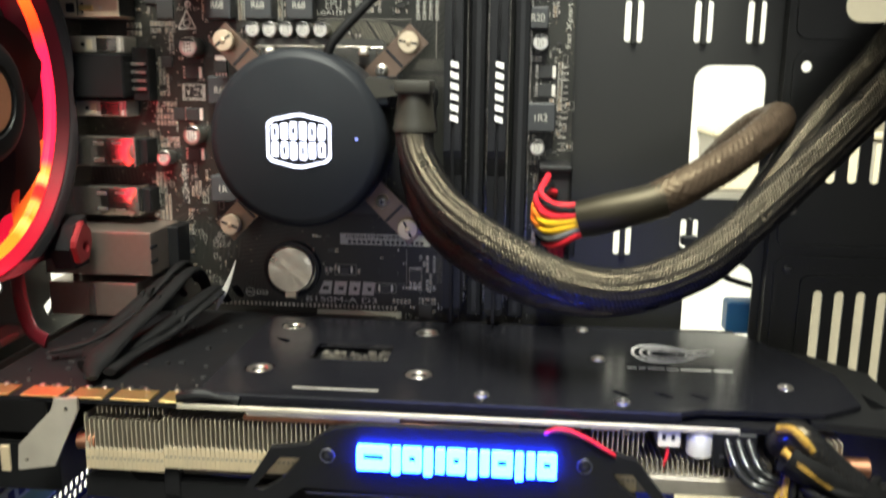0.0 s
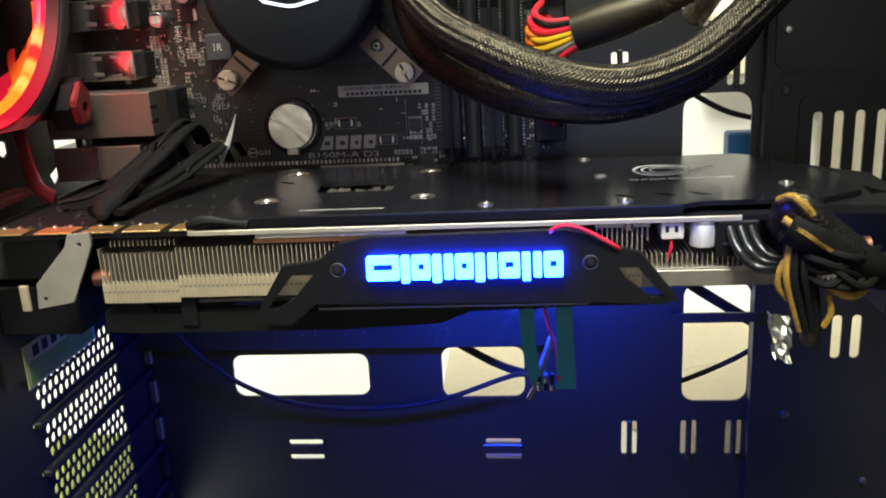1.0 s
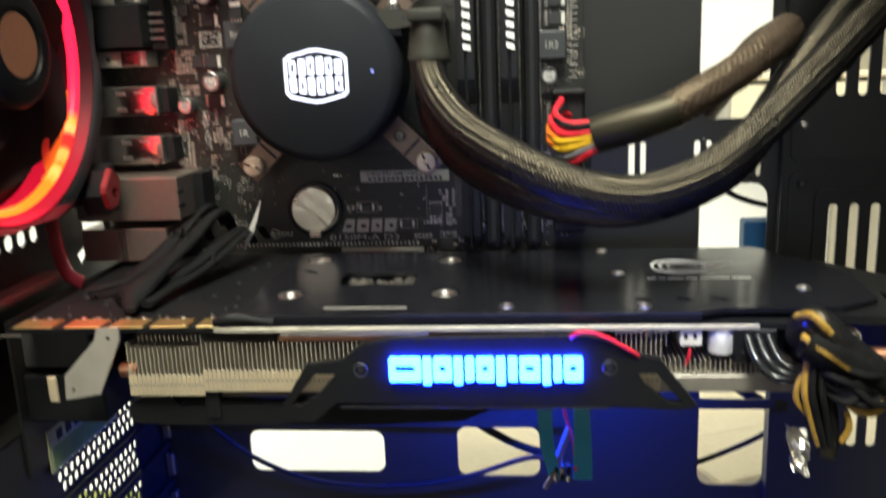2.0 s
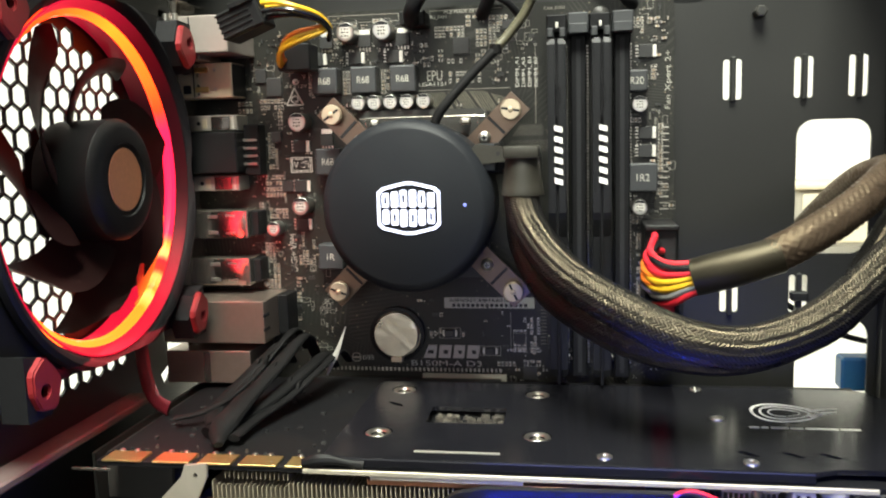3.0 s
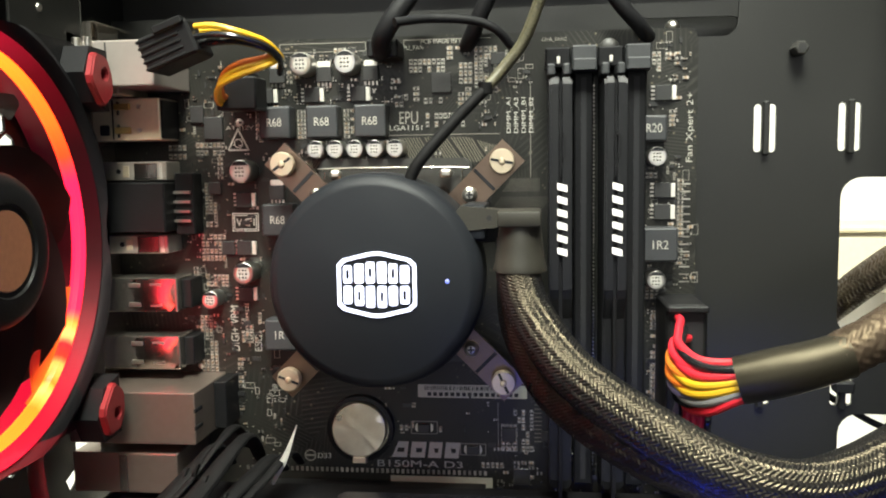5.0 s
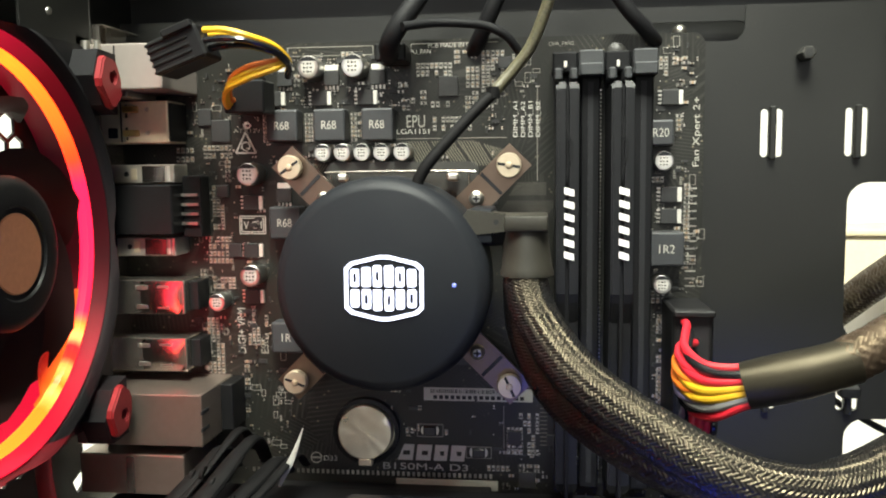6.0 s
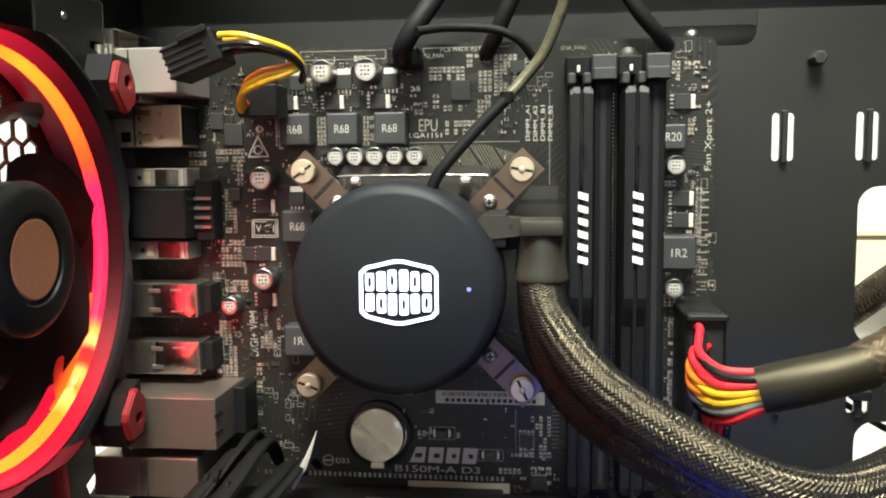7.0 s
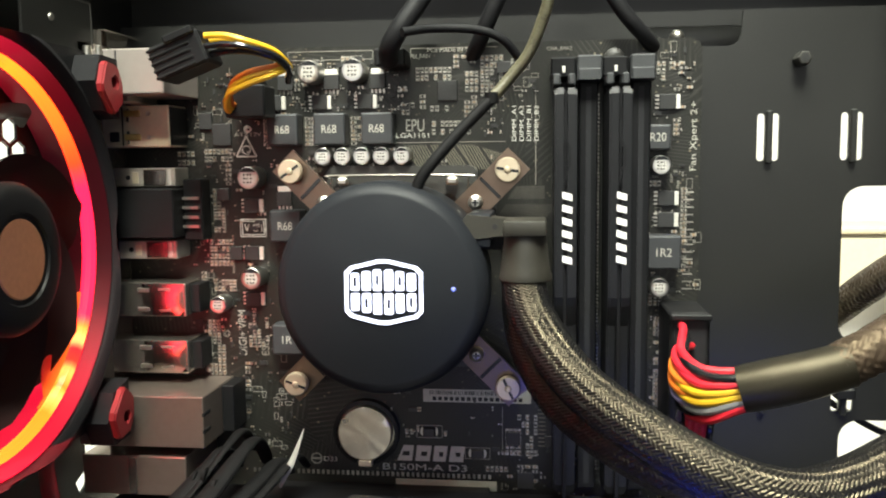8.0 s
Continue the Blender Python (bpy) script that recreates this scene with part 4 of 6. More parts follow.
def capacitor(x, z, r, h, parent=None):
    can = part("capacitor", lathe([(0, 0), (r, 0), (r, 1.0), (r * 0.93, 1.5), (r, 2.0), (r, h - 0.4), (r - 0.4, h), (0, h - 0.05)], "y", (x, 0, z), 28), CAN_GREY, mobo, "aluminium can capacitor with a pale top", True)
    top = part("top_disc", lathe([(0, h), (r - 0.5, h - 0.02), (r - 0.45, h - 0.2)], "y", (x, 0, z), 28), CAP_WHITE, can, smooth=True)
    rows = []
    for j in range(3):
        for i in range(3):
            if r > 2.7 or j < 2:
                rows.append((x - r * 0.42 + i * r * 0.3, x - r * 0.42 + i * r * 0.3 + r * (0.14 + 0.06 * ((i + j) % 2)), -h - 0.06, -h + 0.01, z + r * (0.22 - 0.34 * j), z + r * (0.22 - 0.34 * j) + r * 0.16))
    boxes_mesh("print", rows, CAP_MARK, can, "stuff")
    seg = [(x + r * 0.93 * math.cos(radians(a)), z + r * 0.93 * math.sin(radians(a))) for a in range(35, 150, 10)]
    part("polarity_mark", plate([seg], "y", -h - 0.03, -h + 0.02), CAP_MARK, can)


for x in (-28.2, -21.2, -14.2, -7.2, 0.0):
    capacitor(x, 367.6, 3.1, 8)
for x, z, r, h in ((-32.3, 397.1, 4.0, 9), (-16.6, 397.3, 4.0, 9), (-55.3, 360.3, 4.0, 9), (-55.6, 324, 3.9, 8.5), (-69, 314, 3.2, 7), (89, 365 - 1.5, 3.3, 7), (89, 321.5, 3.3, 7)):
    capacitor(x, z, r, h)

# power transistors with bright tabs, near the chokes
def transistor(x, z, up):
    """A flat black transistor: its bright tab above with leads below, or tab to one side and leads to the other."""
    t = part("transistor", box(x - 2.8, x + 2.8, -1.6, 0, z - 2.6, z + 2.6, 0.2), SMD_DARK, mobo)
    if up:
        part("tab", box(x - 2.4, x + 2.4, -1.1, -0.05, z + 2.6, z + 4.6, 0.15), TAB_TIN, t, "bright solder tab")
        boxes_mesh("lead", [(x - 2.4 + 1.4 * i, x - 1.8 + 1.4 * i, -0.7, -0.05, z - 4.0, z - 2.6) for i in range(4)], SMD_TIN, t)
    else:
        part("tab", box(x + 2.8, x + 4.3, -1.1, -0.05, z - 2.4, z + 2.4, 0.15), TAB_TIN, t, "bright solder tab")
        boxes_mesh("lead", [(x - 4.0, x - 2.8, -0.7, -0.05, z - 2.2 + 1.35 * i, z - 1.6 + 1.35 * i) for i in range(4)], SMD_TIN, t)


for x, z, up in ((-47.5, 387, False), (-30.6, 387, False), (-13.9, 387, False), (-43, 394, True), (-26, 394, True), (-9.2, 394, True), (-57, 350, False), (-57.4, 332.5, False), (-57.5, 315.5, False), (-44.5, 352.5, True), (91.5, 385, False), (91.5, 352, False), (91.5, 344.5, False)):
    transistor(x, z, up)

# small chips on the board
for x0, z0, w, h in ((12.2, 386.8, 7, 7), (-71, 372, 7, 8), (-66, 330, 5, 5), (36, 262, 5, 5), (-76, 378, 5, 6), (-70, 352, 4.5, 4.5), (33, 396, 5, 4), (40, 246, 6, 6), (50, 262, 6, 4)):
    part("chip", box(x0, x0 + w, -1.1, 0, z0, z0 + h, 0.2), SMD_DARK, mobo)

# memory sockets
for i, x in enumerate((52.6, 61.2, 69.7, 78.6)):
    s = part("memory_socket", box(x, x + 6.4, -9, 0, 250, 392, 0.5), SLOT_DARK, mobo, "long black memory socket")
    part("slot_groove", box(x + 2.3, x + 4.1, -9.15, -8.6, 252, 390), CAP_MARK, s)
    if i % 2:
        latch = part("latch", box(x - 0.9, x + 7.3, -14, 0, 391.5, 400.0, 0.5), CHOKE_GREY, mobo, "dark grey memory latch")
        part("latch_ledge", box(x - 0.6, x + 7.0, -15.4, -13.8, 391.6, 395.6, 0.4), CHOKE_GREY, latch)
    else:
        latch = part("latch", box(x - 0.9, x + 7.3, -12.4, 0, 393.0, 399.6, 0.5), SLOT_DARK, mobo, "black memory latch closed on a module")
        part("latch_jaw", box(x - 0.4, x + 2.2, -22, -8, 389.6, 393.4, 0.5), CHOKE_GREY, latch)
        part("latch_jaw", box(x + 4.6, x + 7.0, -22, -8, 389.6, 393.4, 0.5), CHOKE_GREY, latch)
        part("latch_pin", box(x + 2.8, x + 3.9, -13.2, -12.3, 394.4, 396.6, 0.2), TAB_TIN, latch, "small bright pin")
    boxes_mesh("contact", [(x + 6.45, x + 7.3, -0.6, 0, 254 + 1.35 * k, 254.6 + 1.35 * k) for k in range(100)], SMD_TIN, s, "stuff")

# rear connectors


def tilted(x0, x1, z0, z1, y, fx, fz):
    """A thin shell plate in front of a port, leaning by fx and fz, with a faint bulge and turned-back edges."""
    bm = bmesh.new()
    base = max(fx * (x1 - x0), 0) + max(fz * (z1 - z0), 0)
    g = []
    for i in range(9):
        row = []
        for j in range(7):
            u, v = i / 8, j / 6
            rim = i in (0, 8) or j in (0, 6)
            row.append(bm.verts.new((x0 + (x1 - x0) * u, y + 0.1 if rim else y - base + fx * (x1 - x0) * u + fz * (z1 - z0) * v - 0.5 * (1 - (2 * u - 1) ** 2) * (1 - (2 * v - 1) ** 2) - 0.1, z0 + (z1 - z0) * v)))
        g.append(row)
    for i in range(8):
        for j in range(6):
            bm.faces.new((g[i][j], g[i + 1][j], g[i + 1][j + 1], g[i][j + 1]))
    if sum(f.normal.y for f in bm.faces) == 0:
        bm.normal_update()
    if sum(f.normal.y for f in bm.faces) > 0:
        bmesh.ops.reverse_faces(bm, faces=bm.faces)
    return bm


def metal_can(name, x0, x1, y0, z0, z1, label, mat=STEEL_BRIGHT):
    return part(name, box(x0, x1, y0, 0, z0, z1, 0.5, None, 2), mat, mobo, label)


def flat_port(z0, z1, x1):
    """A low metal port: a shell with a pressed hole, a tongue behind it and a bright folded end."""
    p = part("port", box(-112, x1, -12, 0, z0, z1, 0.4), PORT_SHELL, mobo, "flat metal port")
    part("pressed_hole", cyl("y", (-98.6, -12, (z0 + z1) / 2), 0.9, 0.12, 0, 12), CAP_MARK, p)
    part("tongue", box(-97, -94.6, -12.3, -11.9, z0 + 1.2, z1 - 1.4, 0.15), NICKEL, p)
    part("shell_face", box(-92.8, x1 - 3.2, -12.4, -11.9, z0 + 0.4, z1 - 0.4, 0.2), PORT_STEEL, p, "mirror-like port shell")
    part("folded_end", box(x1 - 2.4, x1 - 1.4, -12.5, -11.9, z0 + 0.5, z1 - 0.5, 0.15), TAB_TIN, p)


can = metal_can("video_port", -112, -76, -29, 389, 404, "bright metal video connector", VIDEO_STEEL)
part("flange", box(-113, -104, -32, 0, 386, 407, 0.4), VIDEO_STEEL, can)
for px, r in ((-101.5, 1.5), (-97.5, 1.1)):
    part("pillar", cyl("z", (px, -30.2, 387), r, 18, 0.2, 14), CHROME, can, "polished pillar", True)
part("seam", box(-92.6, -92.1, -29.15, -28.9, 389.6, 403.4), CAP_MARK, can)
part("foot_clip", box(-96, -90, -26, -4, 386.6, 389, 0.4), CHROME, can)
usbt = metal_can("port", -112, -81, -15, 371.6, 386.2, "yellowed metal double port", NICKEL)
for dz in (382.2, 374.0):
    part("contact", box(-97.5, -91.5, -15.9, -14.8, dz, dz + 2.2, 0.3), GOLD, usbt, "small gilded contact")
    part("shell_hole", box(-103, -99.5, -15.3, -14.9, dz - 0.6, dz + 3, 0.3), CAP_MARK, usbt)
    part("shell_dot", cyl("y", (-88.5, -15.1, dz + 1.1), 0.8, 0.4, 0.1, 10), CHROME, usbt)
part("seam", box(-98.4, -97.9, -15.2, -14.9, 372, 385.8), CAP_MARK, usbt)
part("rear_block", box(-83, -80.6, -14.4, -0.5, 372.2, 385.6, 0.4), PLASTIC_BLACK, usbt)
for dz in (372.6, 380.4):
    part("inner_wall", box(-96.5, -95.6, -15.5, -14.9, dz, dz + 4.6, 0.15), STEEL_BRIGHT, usbt)
flat_port(357.5, 364.2, -81)
blk = part("port", box(-112, -80, -17, 0, 339.4, 357, 0.5), PLASTIC_BLACK, mobo, "black plastic port block")
part("connector_base", box(-80, -73, -8, 0, 338, 360, 0.4), PLASTIC_BLACK, blk)
boxes_mesh("pin", [(-80, -74, -9.2, -8.0, 342.5 + 3.4 * k, 343.5 + 3.4 * k) for k in range(4)], SMD_TIN, blk)
flat_port(331.6, 338.2, -81.5)
for z0, z1, yy in ((310.8, 323.2, -14), (290, 302.2, -14)):
    u = metal_can("usb_port", -112, -78, yy, z0, z1, "shiny metal double port")
    for dx in (-96, -88):
        for dz in (z0 + 2, z1 - 3.5):
            part("spring_tab", box(dx, dx + 4.5, yy - 0.5, yy + 0.1, dz, dz + 1.5, 0.15), CHROME, u)
    part("shell_face", tilted(-94.5, -78.8, z0 + 0.5, z1 - 0.5, yy - 0.1, 0.0, 0.0), PORT_STEEL, u, "mirror-like port shell, slightly bulged", True)
    part("base", box(-78, -74.5, -10, 0, z0 + 1, z1 - 1, 0.3), PLASTIC_BLACK, u)
lan = metal_can("network_port", -112, -66.5, -30, 267.8, 286, "large plain metal network connector", LAN_STEEL)
part("base", box(-66.5, -62, -13, 0, 268.5, 285.5, 0.3), PLASTIC_BLACK, lan)
for dz in (273, 279):
    part("edge_notch", box(-66.9, -66.3, -30.15, -24, dz, dz + 1.4, 0.1), CAP_MARK, lan)
for dx in (-88, -76):
    part("solder_foot", lathe([(0, 1.6), (1.0, 1.1), (1.4, 0)], "y", (dx, 0, 288.4), 12), SMD_TIN, lan, smooth=True)
aud = metal_can("audio_port", -112, -74, -29, 250, 264.2, "plain metal connector above the graphics card", LAN_STEEL)
part("ridge", box(-95, -92, -29.4, -28.8, 250.5, 263.5, 0.2), STEEL_BRIGHT, aud)
sh_holes = [rrect(-16 + (k % 2) * 6, -12.5 + (k % 2) * 6, 254 + 8.5 * (k // 2), 258.5 + 8.5 * (k // 2), 0.6, 2) for k in range(0, 8)]
shield = part("port_shield", plate([[(-20.5, 248), (6, 248), (6, 412), (-20.5, 412)]] + sh_holes, "x", -106, -105.5), STEEL_BRIGHT, mobo, "thin metal shield round the rear ports")
part("shield_lip", box(-105.5, -101.5, -20.5, -20.0, 404, 412, 0.15), STEEL_BRIGHT, shield)
part("shield_lip", box(-105.5, -102.6, -14.5, -14.0, 404, 411.4, 0.15), STEEL_BRIGHT, shield)
part("shield_lip", box(-105.5, -100.5, -20.5, 6, 411.5, 412.0, 0.15), STEEL_BRIGHT, shield)

# battery
cell = lathe([(0, 0), (10.6, 0), (10.6, 1.2), (10.0, 1.3), (10.0, 5.0), (9.6, 5.4), (7.2, 5.44), (4.8, 5.46), (2.4, 5.47), (0, 5.47)], "y", (-15.6, 0, 266.2), 48)
for v in cell.verts:
    if v.co.y < -5.3:
        v.co.y += 0.16 * noise.noise(Vector((v.co.x * 0.21, v.co.z * 0.34 + v.co.x * 0.2, 3.1)))
bmesh.ops.rotate(cell, verts=cell.verts, cent=(-15.6, 0, 266.2), matrix=Matrix.Rotation(radians(-3.5), 3, "X"))
bat = part("coin_battery", cell, BATTERY, mobo, "round silver coin battery under a wrinkled film", True)
part("holder", lathe([(10.6, 0), (12.2, 0), (12.2, 3.4), (10.7, 3.6)], "y", (-15.6, 0, 266.2), 48), PLASTIC_BLACK, bat, smooth=True)
part("clip", box(-18, -13, -5.9, -0.2, 254.2, 256.6, 0.3), NICKEL, bat)

# main power socket and pins
atx = part("power_socket", box(89.8, 102.6, -12, 0, 258, 316, 0.5), PLASTIC_BLACK, mobo, "tall black power socket")
boxes_mesh("socket_cell", [(91 + 6 * i, 95.6 + 6 * i, -12.3, -11.8, 259.5 + 4.4 * j, 263 + 4.4 * j) for i in range(2) for j in range(12)], CAP_MARK, atx)
for hx, hz, hw in ((56.5, 257.6, 7.5), (76.5, 257.8, 7.5), (92.4, 252.6, 5.4)):
    head = part("pin_header", box(hx, hx + hw, -2.6, 0, hz, hz + 2.4, 0.2), CHOKE_GREY, mobo, "small grey pin header")
    part("header_wall", box(hx + 1.2, hx + hw - 1.2, -7.5, -1.0, hz + 2.0, hz + 3.0, 0.2), PLASTIC_BLACK, head)
    for j in range(int(hw / 2.2)):
        part("pin", box(hx + 1.0 + 2.2 * j, hx + 1.6 + 2.2 * j, -8.6, -2.4, hz + 0.9, hz + 1.5, 0.1), TAB_TIN, head)
part("cpu_power_socket", box(-60, -50, -12, 0, 384, 395, 0.5), PLASTIC_BLACK, mobo)
part("expansion_socket", box(-60, 30, -11, 0, 243.0, 245.8, 0.4), PLASTIC_BLACK, mobo)

# scattered small parts, too small to count
rng = random.Random(7)
tin, tan, dark = [], [], []


def scatter(x0, x1, z0, z1, n, small=0.5, big=1.3):
    for _ in range(n):
        x, z = rng.uniform(x0, x1), rng.uniform(z0, z1)
        x, z = round(x / 1.1) * 1.1, round(z / 1.1) * 1.1
        if (-11 < x < 24 and 249 < z < 262.5) or (5 < x < 38 and 278 < z < 284) or (1 < x < 12 and 372 < z < 382) or (97 < x < 103 and 360 < z < 386) or (36 < x < 47 and 371 < z < 386):
            continue
        w, h = rng.choice(((big, small), (small, big), (big * 1.5, big * 0.75), (small, small)))
        k = rng.random()
        y = -rng.uniform(0.35, 0.9)
        if k < 0.5:
            for s in (0, 1):
                if w > h:
                    tin.append((x + s * w * 0.72, x + s * w * 0.72 + w * 0.28, y, 0, z, z + h))
                else:
                    tin.append((x, x + w, y, 0, z + s * h * 0.72, z + s * h * 0.72 + h * 0.28))
            (tan if k < 0.25 else dark).append((x + 0.02, x + w - 0.02, y + 0.03, 0, z + 0.02, z + h - 0.02))
        elif k < 0.75:
            dark.append((x, x + w * 1.5, y, 0, z, z + h * 1.5))
        else:
            tin.append((x, x + small * 0.7, -0.12, 0, z, z + small * 0.7))


scatter(28, 46, 374, 400, 60, 0.45, 1.1)
scatter(-82, -64, 290, 400, 140)
scatter(-64, -50, 292, 400, 90)
scatter(-48, 0, 383, 402, 190)
scatter(-50, -3, 362, 371, 60)
scatter(86, 101, 316, 402, 110)
scatter(-10, 34, 262, 282, 24)
scatter(-64, -44, 250, 292, 60)
scatter(30, 92, 243, 262, 110)
scatter(86, 93, 262, 320, 60)
scatter(-36, 34, 336, 366, 60)
# groups of small parts in rows, each within a printed outline
cells = []


def cluster(x0, x1, z0, z1, upright=True, fill=0.85):
    w, h = (1.45, 2.3) if upright else (2.3, 1.45)
    nx, nz = max(1, int((x1 - x0) / w)), max(1, int((z1 - z0) / h))
    for i in range(nx):
        for j in range(nz):
            if rng.random() > fill:
                continue
            x, z = x0 + (x1 - x0) / nx * i + 0.1, z0 + (z1 - z0) / nz * j + 0.1
            cells.extend(((x, x + w - 0.2, -0.15, 0.02, z, z + 0.16), (x, x + w - 0.2, -0.15, 0.02, z + h - 0.36, z + h - 0.2), (x, x + 0.16, -0.15, 0.02, z, z + h - 0.2), (x + w - 0.36, x + w - 0.2, -0.15, 0.02, z, z + h - 0.2)))
            y = -rng.uniform(0.4, 0.8)
            body = tan if rng.random() < 0.6 else dark
            if upright:
                body.append((x + 0.32, x + w - 0.52, y, 0, z + 0.4, z + h - 0.6))
                tin.extend(((x + 0.3, x + w - 0.5, y - 0.03, 0, z + 0.3, z + 0.65), (x + 0.3, x + w - 0.5, y - 0.03, 0, z + h - 0.85, z + h - 0.5)))
            else:
                body.append((x + 0.4, x + w - 0.6, y, 0, z + 0.32, z + h - 0.52))
                tin.extend(((x + 0.3, x + 0.65, y - 0.03, 0, z + 0.3, z + h - 0.5), (x + w - 0.85, x + w - 0.5, y - 0.03, 0, z + 0.3, z + h - 0.5)))


for args in ((4.3, 17.2, 393.8, 399, True), (17.6, 26.4, 398, 403, False), (21.8, 26.8, 389.6, 397.4, True), (27.2, 35.5, 388, 402.6, True), (5.6, 9.3, 384, 389.6, False), (9.3, 16.4, 383, 386.3, True), (9.9, 23.9, 374.8, 380.5, True), (21.4, 26.4, 380.5, 388.8, False), (-1, 4, 382, 386.7, True), (-2.3, 1.8, 390, 393.3, True),
             (-74.6, -63.6, 366, 371.5, True), (-66.8, -62.7, 357.4, 365.8, False), (-72, -67.3, 340, 356.5, True), (-85, -78, 364.8, 371.2, True), (-74, -64.5, 327.5, 338, True), (-77.6, -73.7, 314, 325.6, False), (-72.8, -64, 318, 322.8, True), (-75.7, -69, 286, 307.5, True), (-62, -58.3, 280, 290, False), (-60, -52, 297, 311, True, 0.4),
             (-52, -48.5, 371.5, 382, False), (-36.5, -31.6, 371.5, 382, False), (-19.6, -14.6, 371.5, 382, False), (-40, -34, 391, 401, False, 0.5), (-22.5, -13, 401, 404, True, 0.7),
             (86, 91, 392, 399, True), (92, 98, 394, 399, False), (93.5, 97, 372, 390, False, 0.5), (96.5, 101, 326, 356, False), (85.5, 90, 356, 360.5, True), (86, 91, 314, 319, True), (88, 92, 262, 312, False, 0.8),
             (26.7, 36.8, 251.6, 255.8, True), (35.6, 47.4, 258, 274, True, 0.55), (-1.5, 2.2, 265, 268.6, True), (12.9, 14.6, 264.6, 267.4, True), (40, 48, 248, 255, False)):
    cluster(*args)
boxes_mesh("part_outline", cells, SILK_MID, mobo, "stuff", "printed outlines round tiny parts")
for cx, cz in ((7.6, 266.3), (25.4, 258.5)):
    coil = part("small_coil", box(cx - 2.3, cx + 2.3, -1.6, 0, cz - 1.7, cz + 1.7, 0.4), SMD_DARK, mobo, "tiny black part between pale curved pads")
    for sx in (-1, 1):
        arc = [(cx + sx * (2.4 + 0.9 * math.cos(radians(k))), cz + 1.6 * math.sin(radians(k))) for k in range(-90, 91, 20)]
        part("curved_pad", plate([arc], "y", -0.25, -0.01), SMD_TIN, coil)
part("bright_joint", lathe([(0, 0.9), (0.9, 0.5), (1.4, 0)], "y", (-58, 0, 377.9), 14), TAB_TIN, mobo, "bright solder joint", True)


def slanted(name, segs, w, mat, label):
    """Many straight thin runs at any angle, as one mesh on the board's face."""
    verts, faces = [], []
    for x0, z0, x1, z1 in segs:
        d = Vector((x1 - x0, z1 - z0)).normalized() * w / 2
        n = len(verts)
        for px, pz in ((x0 - d.y, z0 + d.x), (x0 + d.y, z0 - d.x), (x1 + d.y, z1 - d.x), (x1 - d.y, z1 + d.x)):
            verts.append((px, -0.12, pz))
        faces.append((n, n + 1, n + 2, n + 3))
    bm = bmesh.new()
    vs = [bm.verts.new(v) for v in verts]
    for f in faces:
        bm.faces.new([vs[i] for i in f])
    ob = part(name, bm, mat, mobo, label)
    tagged(ob, label, kind="stuff")
    return ob


runs = []
for i in range(36):
    x = 1 + 1.03 * i
    if i % 9 == 0:
        continue
    z0 = 362.6 + (1.5 if 11 < i < 20 else 0)
    runs.append((x + 3.2, z0, x - 1.8, 371.4 if i < 24 else 371.4 - 0.3 * (i - 24)))
for i in range(12):
    runs.append((-42 + 1.0 * i, 360.2, -39.5 + 1.0 * i, 363.8))
for i in range(16):
    runs.append((47.6, 262 + 1.5 * i, 50.2, 262 + 1.5 * i))
fan_out = []
for i in range(20):
    fan_out.append((33 + 0.9 * i, 345.5, 36.6 + 0.9 * i, 350.2))
    fan_out.append((37 + 0.66 * i, 352, 40 + 0.5 * i, 356.6))
slanted("copper_run", fan_out, 0.3, TRACE, "fine dark copper runs under the mask")
slanted("copper_run", runs, 0.42, TRACE_PALE, "fine slanted copper runs under the mask")
# printed footprint outlines round small parts, and short bars of tiny print
prints = []
for x0, x1, z0, z1, n in ((28, 46, 374, 400, 24), (-80, -64, 292, 398, 24), (86, 102, 318, 402, 24), (-64, -44, 252, 292, 16)):
    for _ in range(n):
        x, z = round(rng.uniform(x0, x1) / 0.55) * 0.55, round(rng.uniform(z0, z1) / 0.55) * 0.55
        if (-11 < x < 24 and 249 < z < 262.5) or (0 < x < 12 and 371 < z < 382) or (96 < x < 103 and 359 < z < 386) or (34 < x < 47 and 370 < z < 386):
            continue
        w, h = rng.choice(((2.4, 1.4), (1.4, 2.4), (3.6, 2.0), (2.0, 3.4)))
        if rng.random() < 0.6:
            for a, b, c, d in ((x, z, x + w, z), (x, z + h, x + w, z + h)):
                prints.append((a, c, -0.15, 0.02, b - 0.1, b + 0.1))
            for a in (x, x + w):
                prints.append((a - 0.1, a + 0.1, -0.15, 0.02, z, z + h))
        else:
            for k in range(rng.choice((2, 3, 4))):
                prints.append((x + 0.75 * k, x + 0.75 * k + 0.5, -0.15, 0.02, z, z + 0.9) if w > h else (x, x + 0.9, -0.15, 0.02, z + 0.75 * k, z + 0.75 * k + 0.5))
boxes_mesh("footprint_print", prints, SILK_DIM, mobo, "stuff", "tiny printed outlines and unreadable marks")
boxes_mesh("solder_pad", tin, SMD_TIN, mobo, "stuff", "tiny tinned solder ends and pads")
boxes_mesh("ceramic_chip", tan, SMD_TAN, mobo, "stuff", "tiny tan ceramic chips")
boxes_mesh("black_chip", dark, SMD_DARK, mobo, "stuff", "tiny black chips")
# test points and comb-like pads by the edges
boxes_mesh("edge_pad", [(-60 + 1.9 * i, -59 + 1.9 * i, -0.12, 0, 248.8, 250.4) for i in range(48)] + [(97.5, 101.0, -0.1, 0, 320 + 2.6 * i, 320.5 + 2.6 * i) for i in range(14)], SMD_TIN, mobo, "stuff", "rows of bare solder pads")

# ---- memory modules ----


